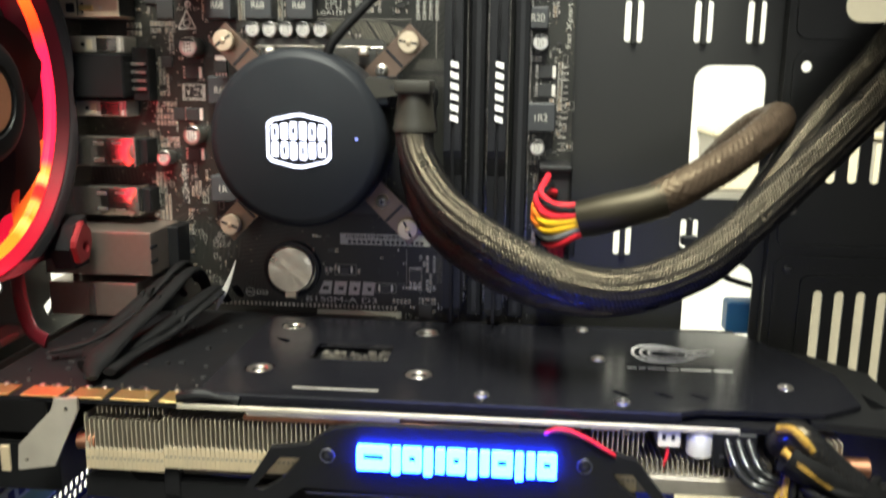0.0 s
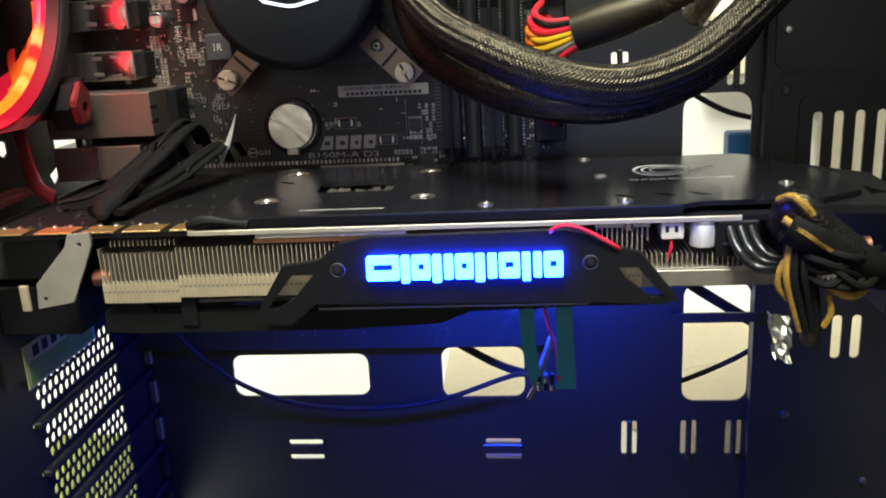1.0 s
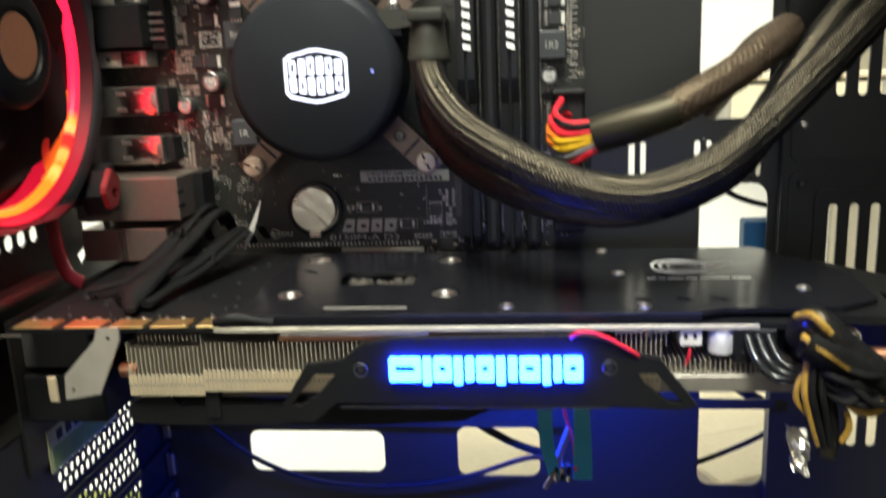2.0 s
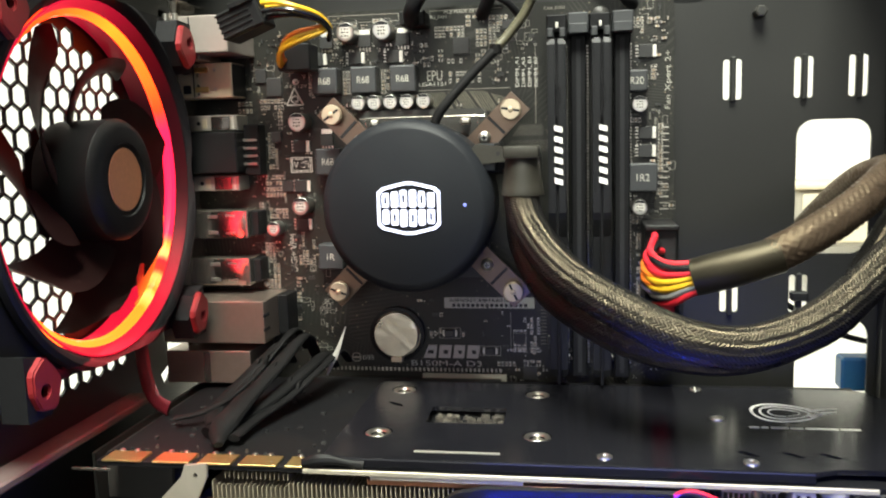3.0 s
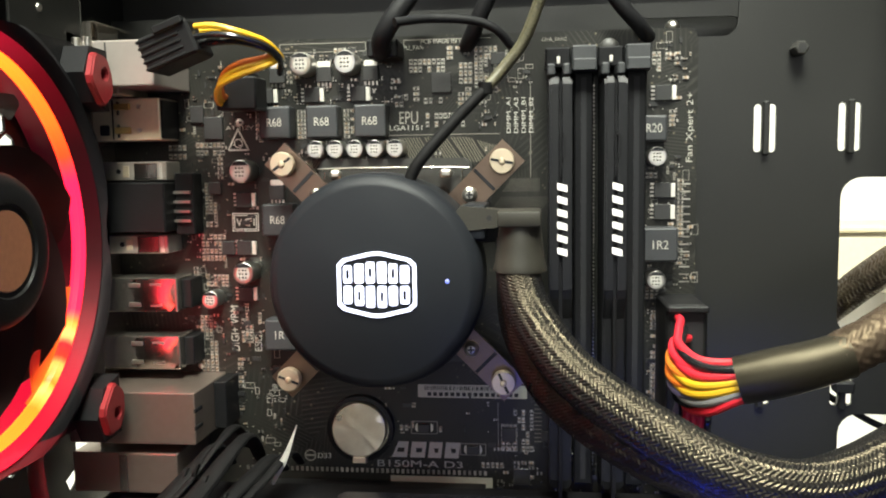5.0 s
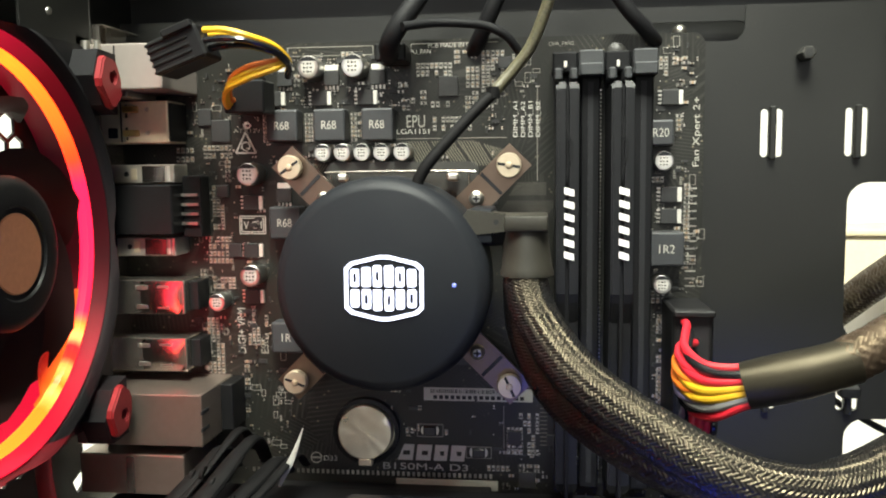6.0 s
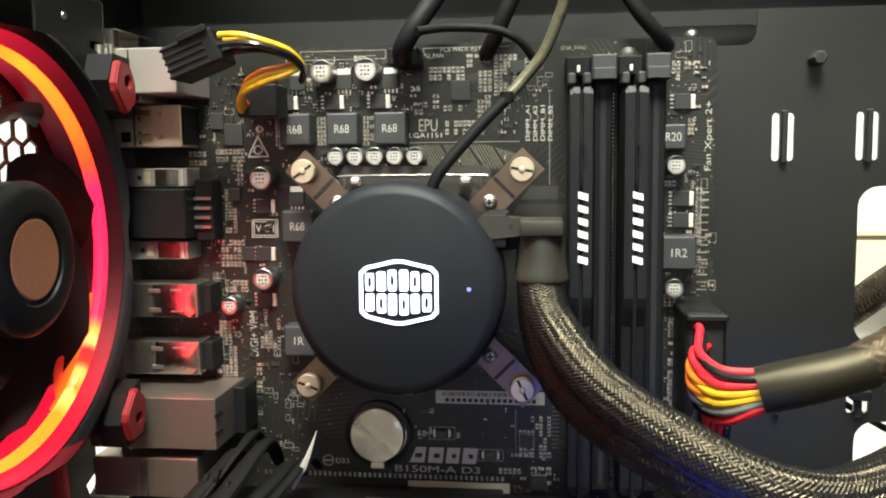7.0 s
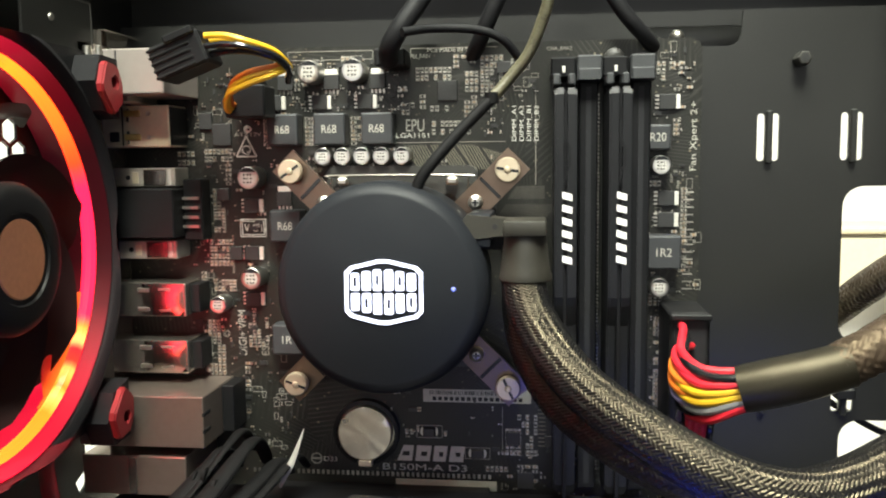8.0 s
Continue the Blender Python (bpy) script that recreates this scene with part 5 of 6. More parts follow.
def memory_module(x):
    """A module in its socket: two heat-spreader halves with a stepped front edge, printed marks near the middle."""
    mod = thing("memory_module", (x, -8, 250), "black memory module with a heat spreader and white mark", "memory", "memory modules in the sockets")
    part("circuit_board", box(x - 0.6, x + 0.6, -31, -4, 253, 387, 0.1), GPU_PCB, mod)
    side = [(-7, 255), (-25.5, 255), (-27, 258), (-27, 300), (-27.5, 312), (-31.5, 319), (-32.5, 322), (-32.5, 386), (-31.6, 388), (-7, 388)]
    for s in (-1, 1):
        a, b = sorted((x + s * 0.62, x + s * 3.5))
        half = plate([side], "x", a, b)
        bmesh.ops.bevel(half, geom=[e for e in half.edges if abs(e.verts[0].co.x - e.verts[1].co.x) < 0.01 and abs((e.verts[0].co.x - x) * s) > 3 and len(e.link_faces) == 2 and e.calc_face_angle(0) > 0.6], offset=0.7, segments=2, affect="EDGES")
        part("heat_spreader", half, RAM_BLACK, mod, "black anodised heat-spreader half")
    # split ridge with notches
    part("split_line", box(x - 0.25, x + 0.25, -32.62, -32.2, 357.5, 387), SLOT_DARK, mod)
    gap = [(x - 0.5, 377.4), (x - 0.5, 371.5), (x - 0.1, 370.6), (x + 0.9, 369.2), (x + 0.9, 364.2), (x - 0.1, 362.6), (x - 0.5, 359), (x + 0.4, 359.4), (x + 0.5, 362), (x + 1.6, 364), (x + 1.6, 369.6), (x + 0.5, 371.4), (x + 0.5, 377.4)]
    part("notch", plate([gap], "y", -32.75, -32.0), SLOT_DARK, mod, "jagged slot between the spreader halves")
    # white block marks, six in a row, leaning
    for k in range(6):
        z0 = 332.6 + 4.02 * k
        tall = 2.1
        pts = [(x - 1.0, z0 + 0.9), (x + 2.1, z0), (x + 2.1, z0 + tall), (x - 1.0, z0 + tall + 0.9)]
        part("printed_mark", plate([pts], "y", -32.75, -32.5), WHITE_PRINT, mod, "white printed block mark")
    return mod


memory_module(56.2)
memory_module(73.1)

# ---- the liquid cooler on the processor ----
CX, CZ = -0.8, 326.1
cooler = thing("liquid_cooler", (0, 0, 288), "round black liquid-cooler pump with a lit white badge", "liquid cooler")
part("pump_housing", lathe([(0, 12), (32.2, 12), (32.6, 14), (32.6, 30), (33.6, 31), (33.6, 42.5), (33.2, 44.6), (32.0, 46.2), (30.4, 47.4), (29.4, 47.8), (0, 48.1)], "y", (CX, 0, CZ), 128), PUMP_BLACK, cooler, smooth=True)
part("cold_plate", cyl("y", (CX, -3, CZ), 27, 9, 0.5, 64), COPPER, cooler, smooth=True)
part("socket_frame", plate([rrect(CX - 27, CX + 27, CZ - 34, CZ + 38, 3), rrect(CX - 20, CX + 20, CZ - 24, CZ + 28, 3)], "y", -5, -1), STEEL_EDGE, cooler, "dark metal processor frame")
part("frame_wire", sweep([(-25, -7, 352), (-25, -8, 359.6), (-24, -8, 360.8), (22, -8, 360.8), (23.2, -8, 359.6), (23.4, -7, 352)], 0.4, 8), STEEL_BRIGHT, cooler, "bent wire of the processor frame", True)
part("lever_hook", box(15.6, 20, -9.5, -6.5, 357.4, 360.2, 0.8), CHROME, cooler)
part("lever_hook", box(-23, -19, -9.5, -6.5, 357.4, 360.2, 0.8), CHROME, cooler)
for sx in (-1, 1):
    for sz in (-1, 1):
        px, pz = 37.1 * sx + 0.4, 325.5 + 37.1 * sz
        d, n = Vector((sx, sz)).normalized(), Vector((-sz, sx)).normalized()
        c = Vector((px, pz))
        arm = [c + d * 5.2 + n * 5.2, c + d * 5.2 - n * 5.2, c - d * 10.5 - n * 5.2, c - d * 24 - n * 5.2, c - d * 24 + n * 5.2, c - d * 10.5 + n * 5.2]
        arm_ob = part("bracket_arm", plate([[tuple(p) for p in arm]], "y", -15.5, -13.8), ARM_METAL, cooler, "flat brownish metal mounting arm")
        lip = [c - d * 8 + n * 4.8, c - d * 8 - n * 4.8, c - d * 9.2 - n * 4.8, c - d * 9.2 + n * 4.8]
        part("arm_fold", plate([[tuple(p) for p in lip]], "y", -15.9, -15.4), CAP_MARK, arm_ob)
        nut = part("thumb_nut", lathe([(0, 15.5), (3.2, 15.5), (3.2, 17.2), (4.1, 17.4), (4.2, 19.4), (3.8, 20), (0, 20.05)], "y", (px, 0, pz), 28), NUT_BRASS, cooler, "slotted round thumb nut", True)
        bm = box(px - 3.7, px + 3.7, -20.15, -19.9, pz - 0.45, pz + 0.45)
        bmesh.ops.rotate(bm, verts=bm.verts, cent=(px, 0, pz), matrix=Matrix.Rotation(radians((20, 65, -35, 10)[(sx > 0) + 2 * (sz > 0)]), 3, "Y"))
        part("slot", bm, CAP_MARK, nut)
        part("pin", lathe([(0, 20.9), (0.8, 20.7), (1.2, 20.1), (1.2, 20)], "y", (px, 0, pz), 14), NUT_BRASS, nut, smooth=True)
        post = part("arm_screw", lathe([(0, 15.5), (2.6, 15.5), (2.5, 17.4), (1.4, 18.3), (0, 18.4)], "y", tuple((c - d * 15.5).to_3d().xzy), 20), CHROME, cooler, smooth=True)
        part("cross_recess", box((c - d * 15.5).x - 1.3, (c - d * 15.5).x + 1.3, -18.5, -18.2, (c - d * 15.5).y - 0.35, (c - d * 15.5).y + 0.35), CAP_MARK, post)
        part("cross_recess", box((c - d * 15.5).x - 0.35, (c - d * 15.5).x + 0.35, -18.5, -18.2, (c - d * 15.5).y - 1.3, (c - d * 15.5).y + 1.3), CAP_MARK, post)

# the lit badge: a rounded six-sided outline, two rows of plain block shapes inside
BX, BZ, BY = 0.6, 325.8, -48.25


def badge(k):
    pts = [(-12.2, 6.2), (-12.2, -6.2), (-10.4, -8.0), (-1.6, -10.1), (1.6, -10.1), (10.4, -8.0), (12.2, -6.2), (12.2, 6.2), (10.4, 8.0), (1.6, 10.1), (-1.6, 10.1), (-10.4, 8.0)]
    return [(BX + u * k, BZ + v * (k if k == 1 else k - 0.02)) for u, v in pts]


part("badge_outline", plate([badge(1.0), badge(0.905)], "y", BY - 0.25, BY + 0.1), LED_WHITE, cooler, "glowing white six-sided badge outline")
for k in range(6):
    u0 = -10.4 + 3.5 * k
    lift = 1.7 - abs(k - 2.5) * 0.55
    for top in (True, False):
        v0, v1 = (0.35, 5.6 + lift) if top else (-5.6 - lift, -0.35)
        mid = BZ + (v0 + v1) / 2
        slit = rrect(BX + u0 + 0.95, BX + u0 + 1.9, mid - 1.5, mid + 1.5, 0.35, 2)
        loops = [rrect(BX + u0 + 0.1, BX + u0 + 2.8 + 0.15 * (k % 2), BZ + v0 + 0.05, BZ + v1, 0.7, 3)]
        part("badge_block", plate(loops + [slit] * ((k + top) % 2), "y", BY - 0.25, BY + 0.1), LED_WHITE, cooler, "glowing white badge block")
part("status_led", lathe([(0, 0), (0.7, 0), (0.5, 0.3), (0, 0.35)], "y", (22.1, -48.0, 326.8), 12), LED_DOT, cooler, "small blue status light")

# hose fittings and hoses
fit_a = part("elbow", box(37.6, 50.2, -58.2, -41, 343.8, 348.4, 0.8, None, 2), ELBOW, cooler, "grey-brown plastic hose elbow", True)
part("collar", lathe([(6.5, 0.4), (7.9, 0), (8.0, 0.8), (7.5, 2.4), (6.8, 7.0), (6.2, 12.6), (5.6, 14.4), (0, 14.5)], "z", (44.0, -50.6, 330.4), 40), ELBOW, fit_a, smooth=True)
fit_b = part("elbow", box(30, 50, -40.4, -25, 338, 345.5, 1.2, None, 2), RUBBER_BLACK, cooler, "black plastic hose elbow", True)
part("collar", lathe([(7.4, 0), (7.4, 4.5), (7.0, 5), (7.0, 12), (0, 12)], "z", (43, -32.5, 329), 32), RUBBER_BLACK, fit_b, smooth=True)
neck = plate([[(27, 341.6), (37.8, 342.8), (37.8, 348.0), (26, 349.4), (24, 347)]], "y", -44.5, -36)
part("neck", neck, ELBOW, fit_a)
part("neck_hole", cyl("y", (34.6, -44.45, 345.6), 0.8, 0.12, 0, 14), CAP_MARK, fit_a)
part("pump_shoulder", box(26, 33.5, -44, -20, 339, 349.5, 1, None, 2), PUMP_BLACK, cooler, smooth=True)
braided("hose", [(43.6, -49.5, 340), (43.4, -51, 330), (47.4, -60, 318.8), (58.8, -80, 306.8), (77, -98, 297.4), (95.6, -107, 290.2), (114.5, -103, 287.2), (134.5, -93, 291.3), (151, -83, 300.5), (176, -66, 319.5), (199, -52, 339), (213, -46, 353.5), (240, -40, 385), (285, -40, 425)], 6.3, 30, BRAID, cooler, 0.8, "black braided coolant hose with golden sheen", 5)
braided("hose", [(43, -32.5, 338), (42.6, -34, 326), (44.6, -42, 311), (54.6, -58, 296), (74.4, -76, 286), (95, -86, 281.2), (115, -84, 279.8), (136, -75, 284), (153.5, -66, 293.5), (173.5, -48, 316.5), (195, -31, 339), (210, -25, 355), (237, -21, 389), (281, -21, 430)], 6.3, 30, BRAID, cooler, 0.8, "black braided coolant hose", 4)

# thin pump cable up to the top
pump_cable = thing("pump_cable", (12, -40, 360), "thin black sleeved cable running up from the pump", "cable")
part("sheath", sweep([(9, -42, 352), (11, -42, 359), (15, -41, 365), (24, -36, 375.5), (33.5, -31, 385.5)], 1.9, 12), CABLE_BLACK, pump_cable, smooth=True)
braided("sleeve", [(33, -31, 385), (39, -29, 392), (44.5, -29, 399), (48.5, -30, 408), (51, -31, 417), (53, -32, 440)], 1.75, 9, BRAID_PALE, pump_cable, 0.4, "fine grey braided sleeve")
part("joint", lathe([(0, 0), (2.3, 0), (2.3, 3.5), (0, 3.5)], "z", (33.0, -31.2, 383.5), 16), CABLE_BLACK, pump_cable, smooth=True)

# ---- main power cable ----
power = thing("main_power_cable", (100, -26, 290), "main power cable with coloured wires in a dark sleeve", "cable")
plug = part("plug", box(89.6, 102.4, -27, -12.3, 259, 316.4, 0.7), PLASTIC_BLACK, power, "black power plug")
# flat dark plate stands for the shaded recess where the wires enter
part("plug_mouth_shade", box(91.2, 101, -27.12, -26.9, 266, 314.2), CAP_MARK, plug)
part("plug_rim", box(89.6, 102.4, -30, -27, 314.4, 316.4, 0.4), PLASTIC_BLACK, plug)
part("plug_latch", box(102.4, 104.8, -24, -10, 280, 290, 0.5), PLASTIC_BLACK, plug)
COLOURS = [RED_WIRE, BLACK_WIRE, RED_WIRE, RED_WIRE, ORANGE_WIRE, YELLOW_WIRE, ORANGE_WIRE, YELLOW_WIRE, VIOLET_WIRE, GREY_WIRE, BLACK_WIRE, RED_WIRE]
NAMES = {"red_insulation": "red", "black_insulation": "black", "orange_insulation": "orange", "yellow_insulation": "yellow", "violet_grey_insulation": "violet grey", "grey_insulation": "grey"}
for k, m in enumerate(COLOURS):
    f = k / (len(COLOURS) - 1)
    lane = -1.6 if k % 2 else 1.0
    z0 = 310.5 - 17 * f
    zb = 309.5 - 17.5 * f
    ze = 307.4 - 9.6 * f
    bulge = 91.4 - 3.6 * math.sin(math.pi * (0.12 + 0.8 * f)) + (1.2 if k % 2 else 0)
    part("wire", sweep([(93.2 + (k % 3) * 1.4, -25, z0 + 2 - 22 * f), (93 + (k % 3) * 1.2, -33, z0 + 2.2 - 14 * f), (bulge + 1.2, -42 + lane, zb + 1.6), (bulge, -51 + lane, zb - 0.8), (bulge + 4.2, -60 + lane * 1.3, zb * 0.55 + ze * 0.45 - 2.4), (102.5, -65 + lane * 1.6, ze - 0.8), (110, -66.5 + lane, ze + 1.8)], 1.3, 10, 1.4), m, power, NAMES[m.name] + " insulated wire", True)
for k in range(4):
    part("wire", sweep([(92 + 2.6 * k, -25, 268 - 1.5 * k), (93.5 + 2.2 * k, -33, 270), (94.5 + 2.0 * k, -36 - k, 280), (94.6 + 2.0 * k, -40, 288 - k), (93 + 2 * k, -50, 293)], 1.1, 8, 1.6), RED_WIRE if k != 3 else BLACK_WIRE, power, "red insulated wire" if k != 3 else "black insulated wire", True)
part("heat_shrink", sweep([(103.4, -65.6, 302.2), (112, -67.5, 304.8), (121, -69, 307.6), (130.5, -69, 310.6)], lambda t: 6.5 + 0.25 * math.sin(5 * t), 28, 1.0), SHRINK, power, "smooth black heat-shrink collar", True)
braided("sleeve", [(128, -69, 310), (138, -67.5, 315), (152, -60, 322), (165, -49, 329.5), (175, -35, 335), (179, -18, 335), (176, 4, 330), (172, 30, 318), (166, 60, 300)], 6.0, 14, BRAID_BROWN, power, 1.1, "brown braided cable sleeve")

# ---- processor power plug at the upper corner ----
cpu_power = thing("processor_power_cable", (-66, -36, 397), "black plug with yellow and black wires above the board", "cable")
bm = box(-8.8, 8.8, -8, 6, -5.5, 5.5, 0.8)
box(-2, 8, -9.6, -6, 4.2, 6.6, 0.4, bm)
bmesh.ops.rotate(bm, verts=bm.verts, cent=(0, 0, 0), matrix=Matrix.Rotation(radians(-21), 3, "Y"))
bmesh.ops.translate(bm, verts=bm.verts, vec=(-64.5, -36, 399.5))
eight = part("plug", bm, PLASTIC_BLACK, cpu_power, "ribbed black plug")
for i in range(5):
    bm = box(-9, 5, -8.5, 6.5, -5.0 + 2.2 * i, -4.0 + 2.2 * i, 0.3)
    bmesh.ops.rotate(bm, verts=bm.verts, cent=(0, 0, 0), matrix=Matrix.Rotation(radians(-21), 3, "Y"))
    bmesh.ops.translate(bm, verts=bm.verts, vec=(-64.5, -36, 399.5))
    part("rib", bm, PLASTIC_BLACK, eight)
for k, (m, dy, dz) in enumerate(((YELLOW_WIRE, -4, 3.4), (YELLOW_WIRE, 0.5, 2.6), (BLACK_WIRE, -4, 0.2), (BLACK_WIRE, 0, -0.8), (BLACK_WIRE, -2, -2.4))):
    part("wire", sweep([(-56, -38 + dy, 402 + dz), (-49, -39 + dy, 402.4 + dz * 0.8), (-42, -38 + dy, 401.6 + dz * 0.5), (-35.5, -34 + dy * 0.5, 399.5 + dz * 0.4), (-33, -29, 396 + dz * 0.3), (-35, -24, 393 + dz * 0.3)], 1.0, 8, 1.5), m, cpu_power, "yellow insulated wire" if m == YELLOW_WIRE else "black insulated wire", True)
for k, (m, dz) in enumerate(((YELLOW_WIRE, 0.0), (YELLOW_WIRE, 2.4), (ORANGE_WIRE, 4.6))):
    part("wire", sweep([(-33.5, -29, 396.4 + dz * 0.4), (-37, -33, 394 + dz * 0.5), (-45.5, -34, 391 + dz * 0.75), (-53 + 0.5 * k, -31, 388 + dz * 0.6), (-56.2 + 0.8 * k, -24, 383.5 + dz * 0.4), (-56 + k, -13, 383 + dz)], 1.05, 8, 1.5), m, cpu_power, "yellow insulated wire" if m == YELLOW_WIRE else "orange insulated wire", True)
part("socket_plug", box(-58, -44, -22, -10, 381, 392, 0.6), PLASTIC_BLACK, cpu_power)

# ---- dark cables along the top ----
for pts, r, nm, lab in (
    ([(-3, -12, 400), (-2, -18, 403), (2, -20, 409), (9, -16, 420), (20, -6, 442)], 3.3, "top_cable", "thick black cable leaving the fan header"),
    ([(24, 2, 402), (27, -4, 406), (32, -8, 416), (44, -8, 442)], 2.8, "top_cable", "black cable behind the board edge"),
    ([(4, -27, 407), (14, -20, 409), (28, -16, 408.6), (36, -14, 405.5), (41, -10, 400)], 1.5, "top_cable", "thin black cable lying across the board edge"),
    ([(88, 4, 403), (83, -4, 407), (74, -8, 417), (60, -6, 442)], 2.6, "top_cable", "black cable leaning over the tray opening"),
):
    c = thing(nm, pts[0], lab, "cable", "dark cables at the top")
    part("sheath", sweep(pts, r, 14), RUBBER_BLACK, c, smooth=True)
    if r > 3.2:
        part("header_plug", box(-8, 2.6, -13, 0, 398, 404, 0.6), PLASTIC_BLACK, c)

# ---- the graphics card ----
card = thing("graphics_card", (60, -60, 205), "black graphics card with a blue lit side panel", "graphics card")


def front(x, z, y=-116.0):
    """A point read on the plane of the card's edge, moved to the panel in front of it."""
    k = (370 + y) / (370 - 112.0)
    return (83 + (x - 83) * k, 312 + (z - 312) * k)


part("circuit_board", plate([[(-96, -10), (-96, -112), (168, -112), (172, -108), (172, -10)]], "z", 246.0, 247.6), GPU_PCB, card, "dark circuit board seen edge-on")
part("edge_strip", box(-24, 150, -112.7, -112.05, 245.9, 247.6, 0.2), EDGE_LINE, card, "bare metal edge line")
for x0, x1 in ((-94, -80), (-76, -63), (-60, -48.5), (-46, -33), (-30, -22)):
    part("gold_pad", box(x0, x1, -112.5, -104, 247.65, 248.3, 0.15), GOLD, card, "gold grounding pad")
    for k in range(2):
        part("solder_blob", lathe([(0, 1.3), (0.9, 0.9), (1.4, 0)], "z", (x0 + 2.5 + 5.5 * k, -103.2, 247.6), 10), SMD_TIN, card, smooth=True)
cut = [rrect(9.5, 37.5, -75, -57, 1)]
bolts = [(-5, -86), (50, -86), (48, -39), (-6, -36), (112, -63), (116, -104), (109, -28), (72, -103), (171, -85)]
for x, y in bolts[:4]:
    cut.append(circle(x, y, 5.0, 28))
for x0 in (113, 126.5, 137.5):
    cut.append([(x0, -94.5), (x0 + 2.5, -94), (x0 + 7, -98.2), (x0 + 4.5, -98.8)])
cut.append([(-8, -52), (-3, -55), (-2, -58), (-5, -57), (-9, -53)])
bp_out = [(-18, -110), (133, -110), (140, -107), (150, -107), (176, -107), (190, -98), (192, -70), (186, -56), (172, -28), (168, -25), (-16, -25), (-18, -28)]
part("backplate", plate([bp_out] + cut, "z", 249.6, 251.2), BACKPLATE, card, "glossy black backplate with cut-outs")
part("backplate_lip", box(-18, 133, -111.2, -110, 247.8, 251.2, 0.5, None, 2), BACKPLATE, card, "rounded front edge of the backplate")
for i, (x, y) in enumerate(bolts):
    b = part("bolt", lathe([(0, 0), (2.6, 0), (2.6, 0.8), (1.8, 1.5), (0, 1.6)] if i < 4 else [(0, 0), (2.5, 0), (2.4, 0.35), (1.9, 0.6), (1.2, 0.6), (1.0, 0.25), (0, 0.25)], "z", (x, y, 248.6 if i < 4 else 251.2), 20), CHROME, card, "bright backplate bolt", True)
    part("recess", box(x - 1.1, x + 1.1, y - 0.25, y + 0.25, (249.95 if i < 4 else 251.4), (250.26 if i < 4 else 251.52)), CAP_MARK, b)
    if i < 4:
        part("spring_washer", lathe([(4.3, 0), (4.6, 0.4), (4.3, 0.8), (3.0, 0.5), (2.7, 0)], "z", (x, y, 250.3), 28), CHROME, card, smooth=True)
# bare solder points in the cut-out
rngc = random.Random(3)
boxes_mesh("solder_point", [(a, a + rngc.uniform(0.7, 2.0), b, b + rngc.uniform(0.7, 1.8), 247.6, 248.0 + rngc.uniform(0.3, 1.5)) for a, b in ((rngc.uniform(11, 36), rngc.uniform(-74, -58.5)) for _ in range(120))], SMD_TIN, card, "stuff", "bright solder points in the backplate opening")
boxes_mesh("small_chip", [(a, a + rngc.uniform(0.8, 2.0), b, b + rngc.uniform(0.8, 1.6), 247.6, 247.6 + rngc.uniform(0.5, 1.2)) for a, b in ((rngc.uniform(-92, -22), rngc.uniform(-108, -30)) for _ in range(40))], SMD_DARK, card, "stuff", "tiny dark chips on the card")
boxes_mesh("solder_end", [(a, a + rngc.uniform(0.4, 1.0), b, b + 0.7, 247.6, 247.6 + rngc.uniform(0.4, 1.1)) for a, b in ((rngc.uniform(-92, -22), rngc.uniform(-110, -96)) for _ in range(14))], SMD_TIN, card, "stuff", "tiny bright solder ends on the card")
# printed eye-like swirl and a line of unreadable print
for k in range(3):
    a, b = 11.2 - 3.0 * k, 10.0 - 2.9 * k
    outer = [(136 + a * math.cos(2 * math.pi * i / 40) * (1.0 if math.cos(2 * math.pi * i / 40) < 0 else 1.12), -54.5 + b * math.sin(2 * math.pi * i / 40) * (1 - 0.25 * math.cos(2 * math.pi * i / 40))) for i in range(40)]
    inner = [(136 + (u - 136) * 0.92 + 0.2, -54.5 + (v + 54.5) * 0.88 - 0.1) for u, v in outer]
    part("printed_swirl", plate([outer, inner], "z", 251.2, 251.26), WHITE_PRINT, card, "pale printed swirl")
part("printed_swirl", plate([[(145, -51), (150, -49.2), (156, -48.6), (150, -50.6), (146, -52.6)]], "z", 251.2, 251.26), WHITE_PRINT, card)
part("printed_swirl", plate([[(144, -57), (149.5, -53.4), (155, -52.2), (150, -55.2), (145, -59)]], "z", 251.2, 251.26), WHITE_PRINT, card)
x = 121.5
for w in (4.0, 3.0, 6.4, 4.8, 11.2, 7.2):
    part("print_bar", box(x, x + w - 0.8, -71.8, -70.2, 251.2, 251.26), SILK, card)
    x += w
part("print_bar", box(11, 39, -104.2, -102.6, 251.2, 251.27), SILK_DIM, card)

# cooler under the board: copper base, folded aluminium fins, heat pipes
part("copper_base", box(-3, 84, -111.4, -40, 242.6, 244.2, 0.2), COPPER, card, "polished copper base plate")
part("thermal_bar", box(-2, 47, -111.8, -80, 244.3, 246.0, 0.2), CREAM, card, "pale strip above the copper base")
part("module_row", box(50, 96, -108, -80, 243, 246, 0.3), SMD_DARK, card)
bm = box(0, 0.35, -111, -45, 224.6, 241.8)
box(0, 1.18, -111.2, -110.9, 225.0, 232.6, 0.0, bm)
box(0, 1.18, -111.0, -108.6, 228.6, 229.1, 0.0, bm)
fin = part("fin", bm, ALUMINIUM, card, "thin folded aluminium fin")
FIN0 = -55.8
fin.matrix_basis = Matrix.Translation((FIN0 * MM, 0, 0))
for k in range(1, 134):
    if k < 115:
        again(fin, dx=FIN0 + 1.545 * k, dz=-1.6 if k < 17 else 0.0)
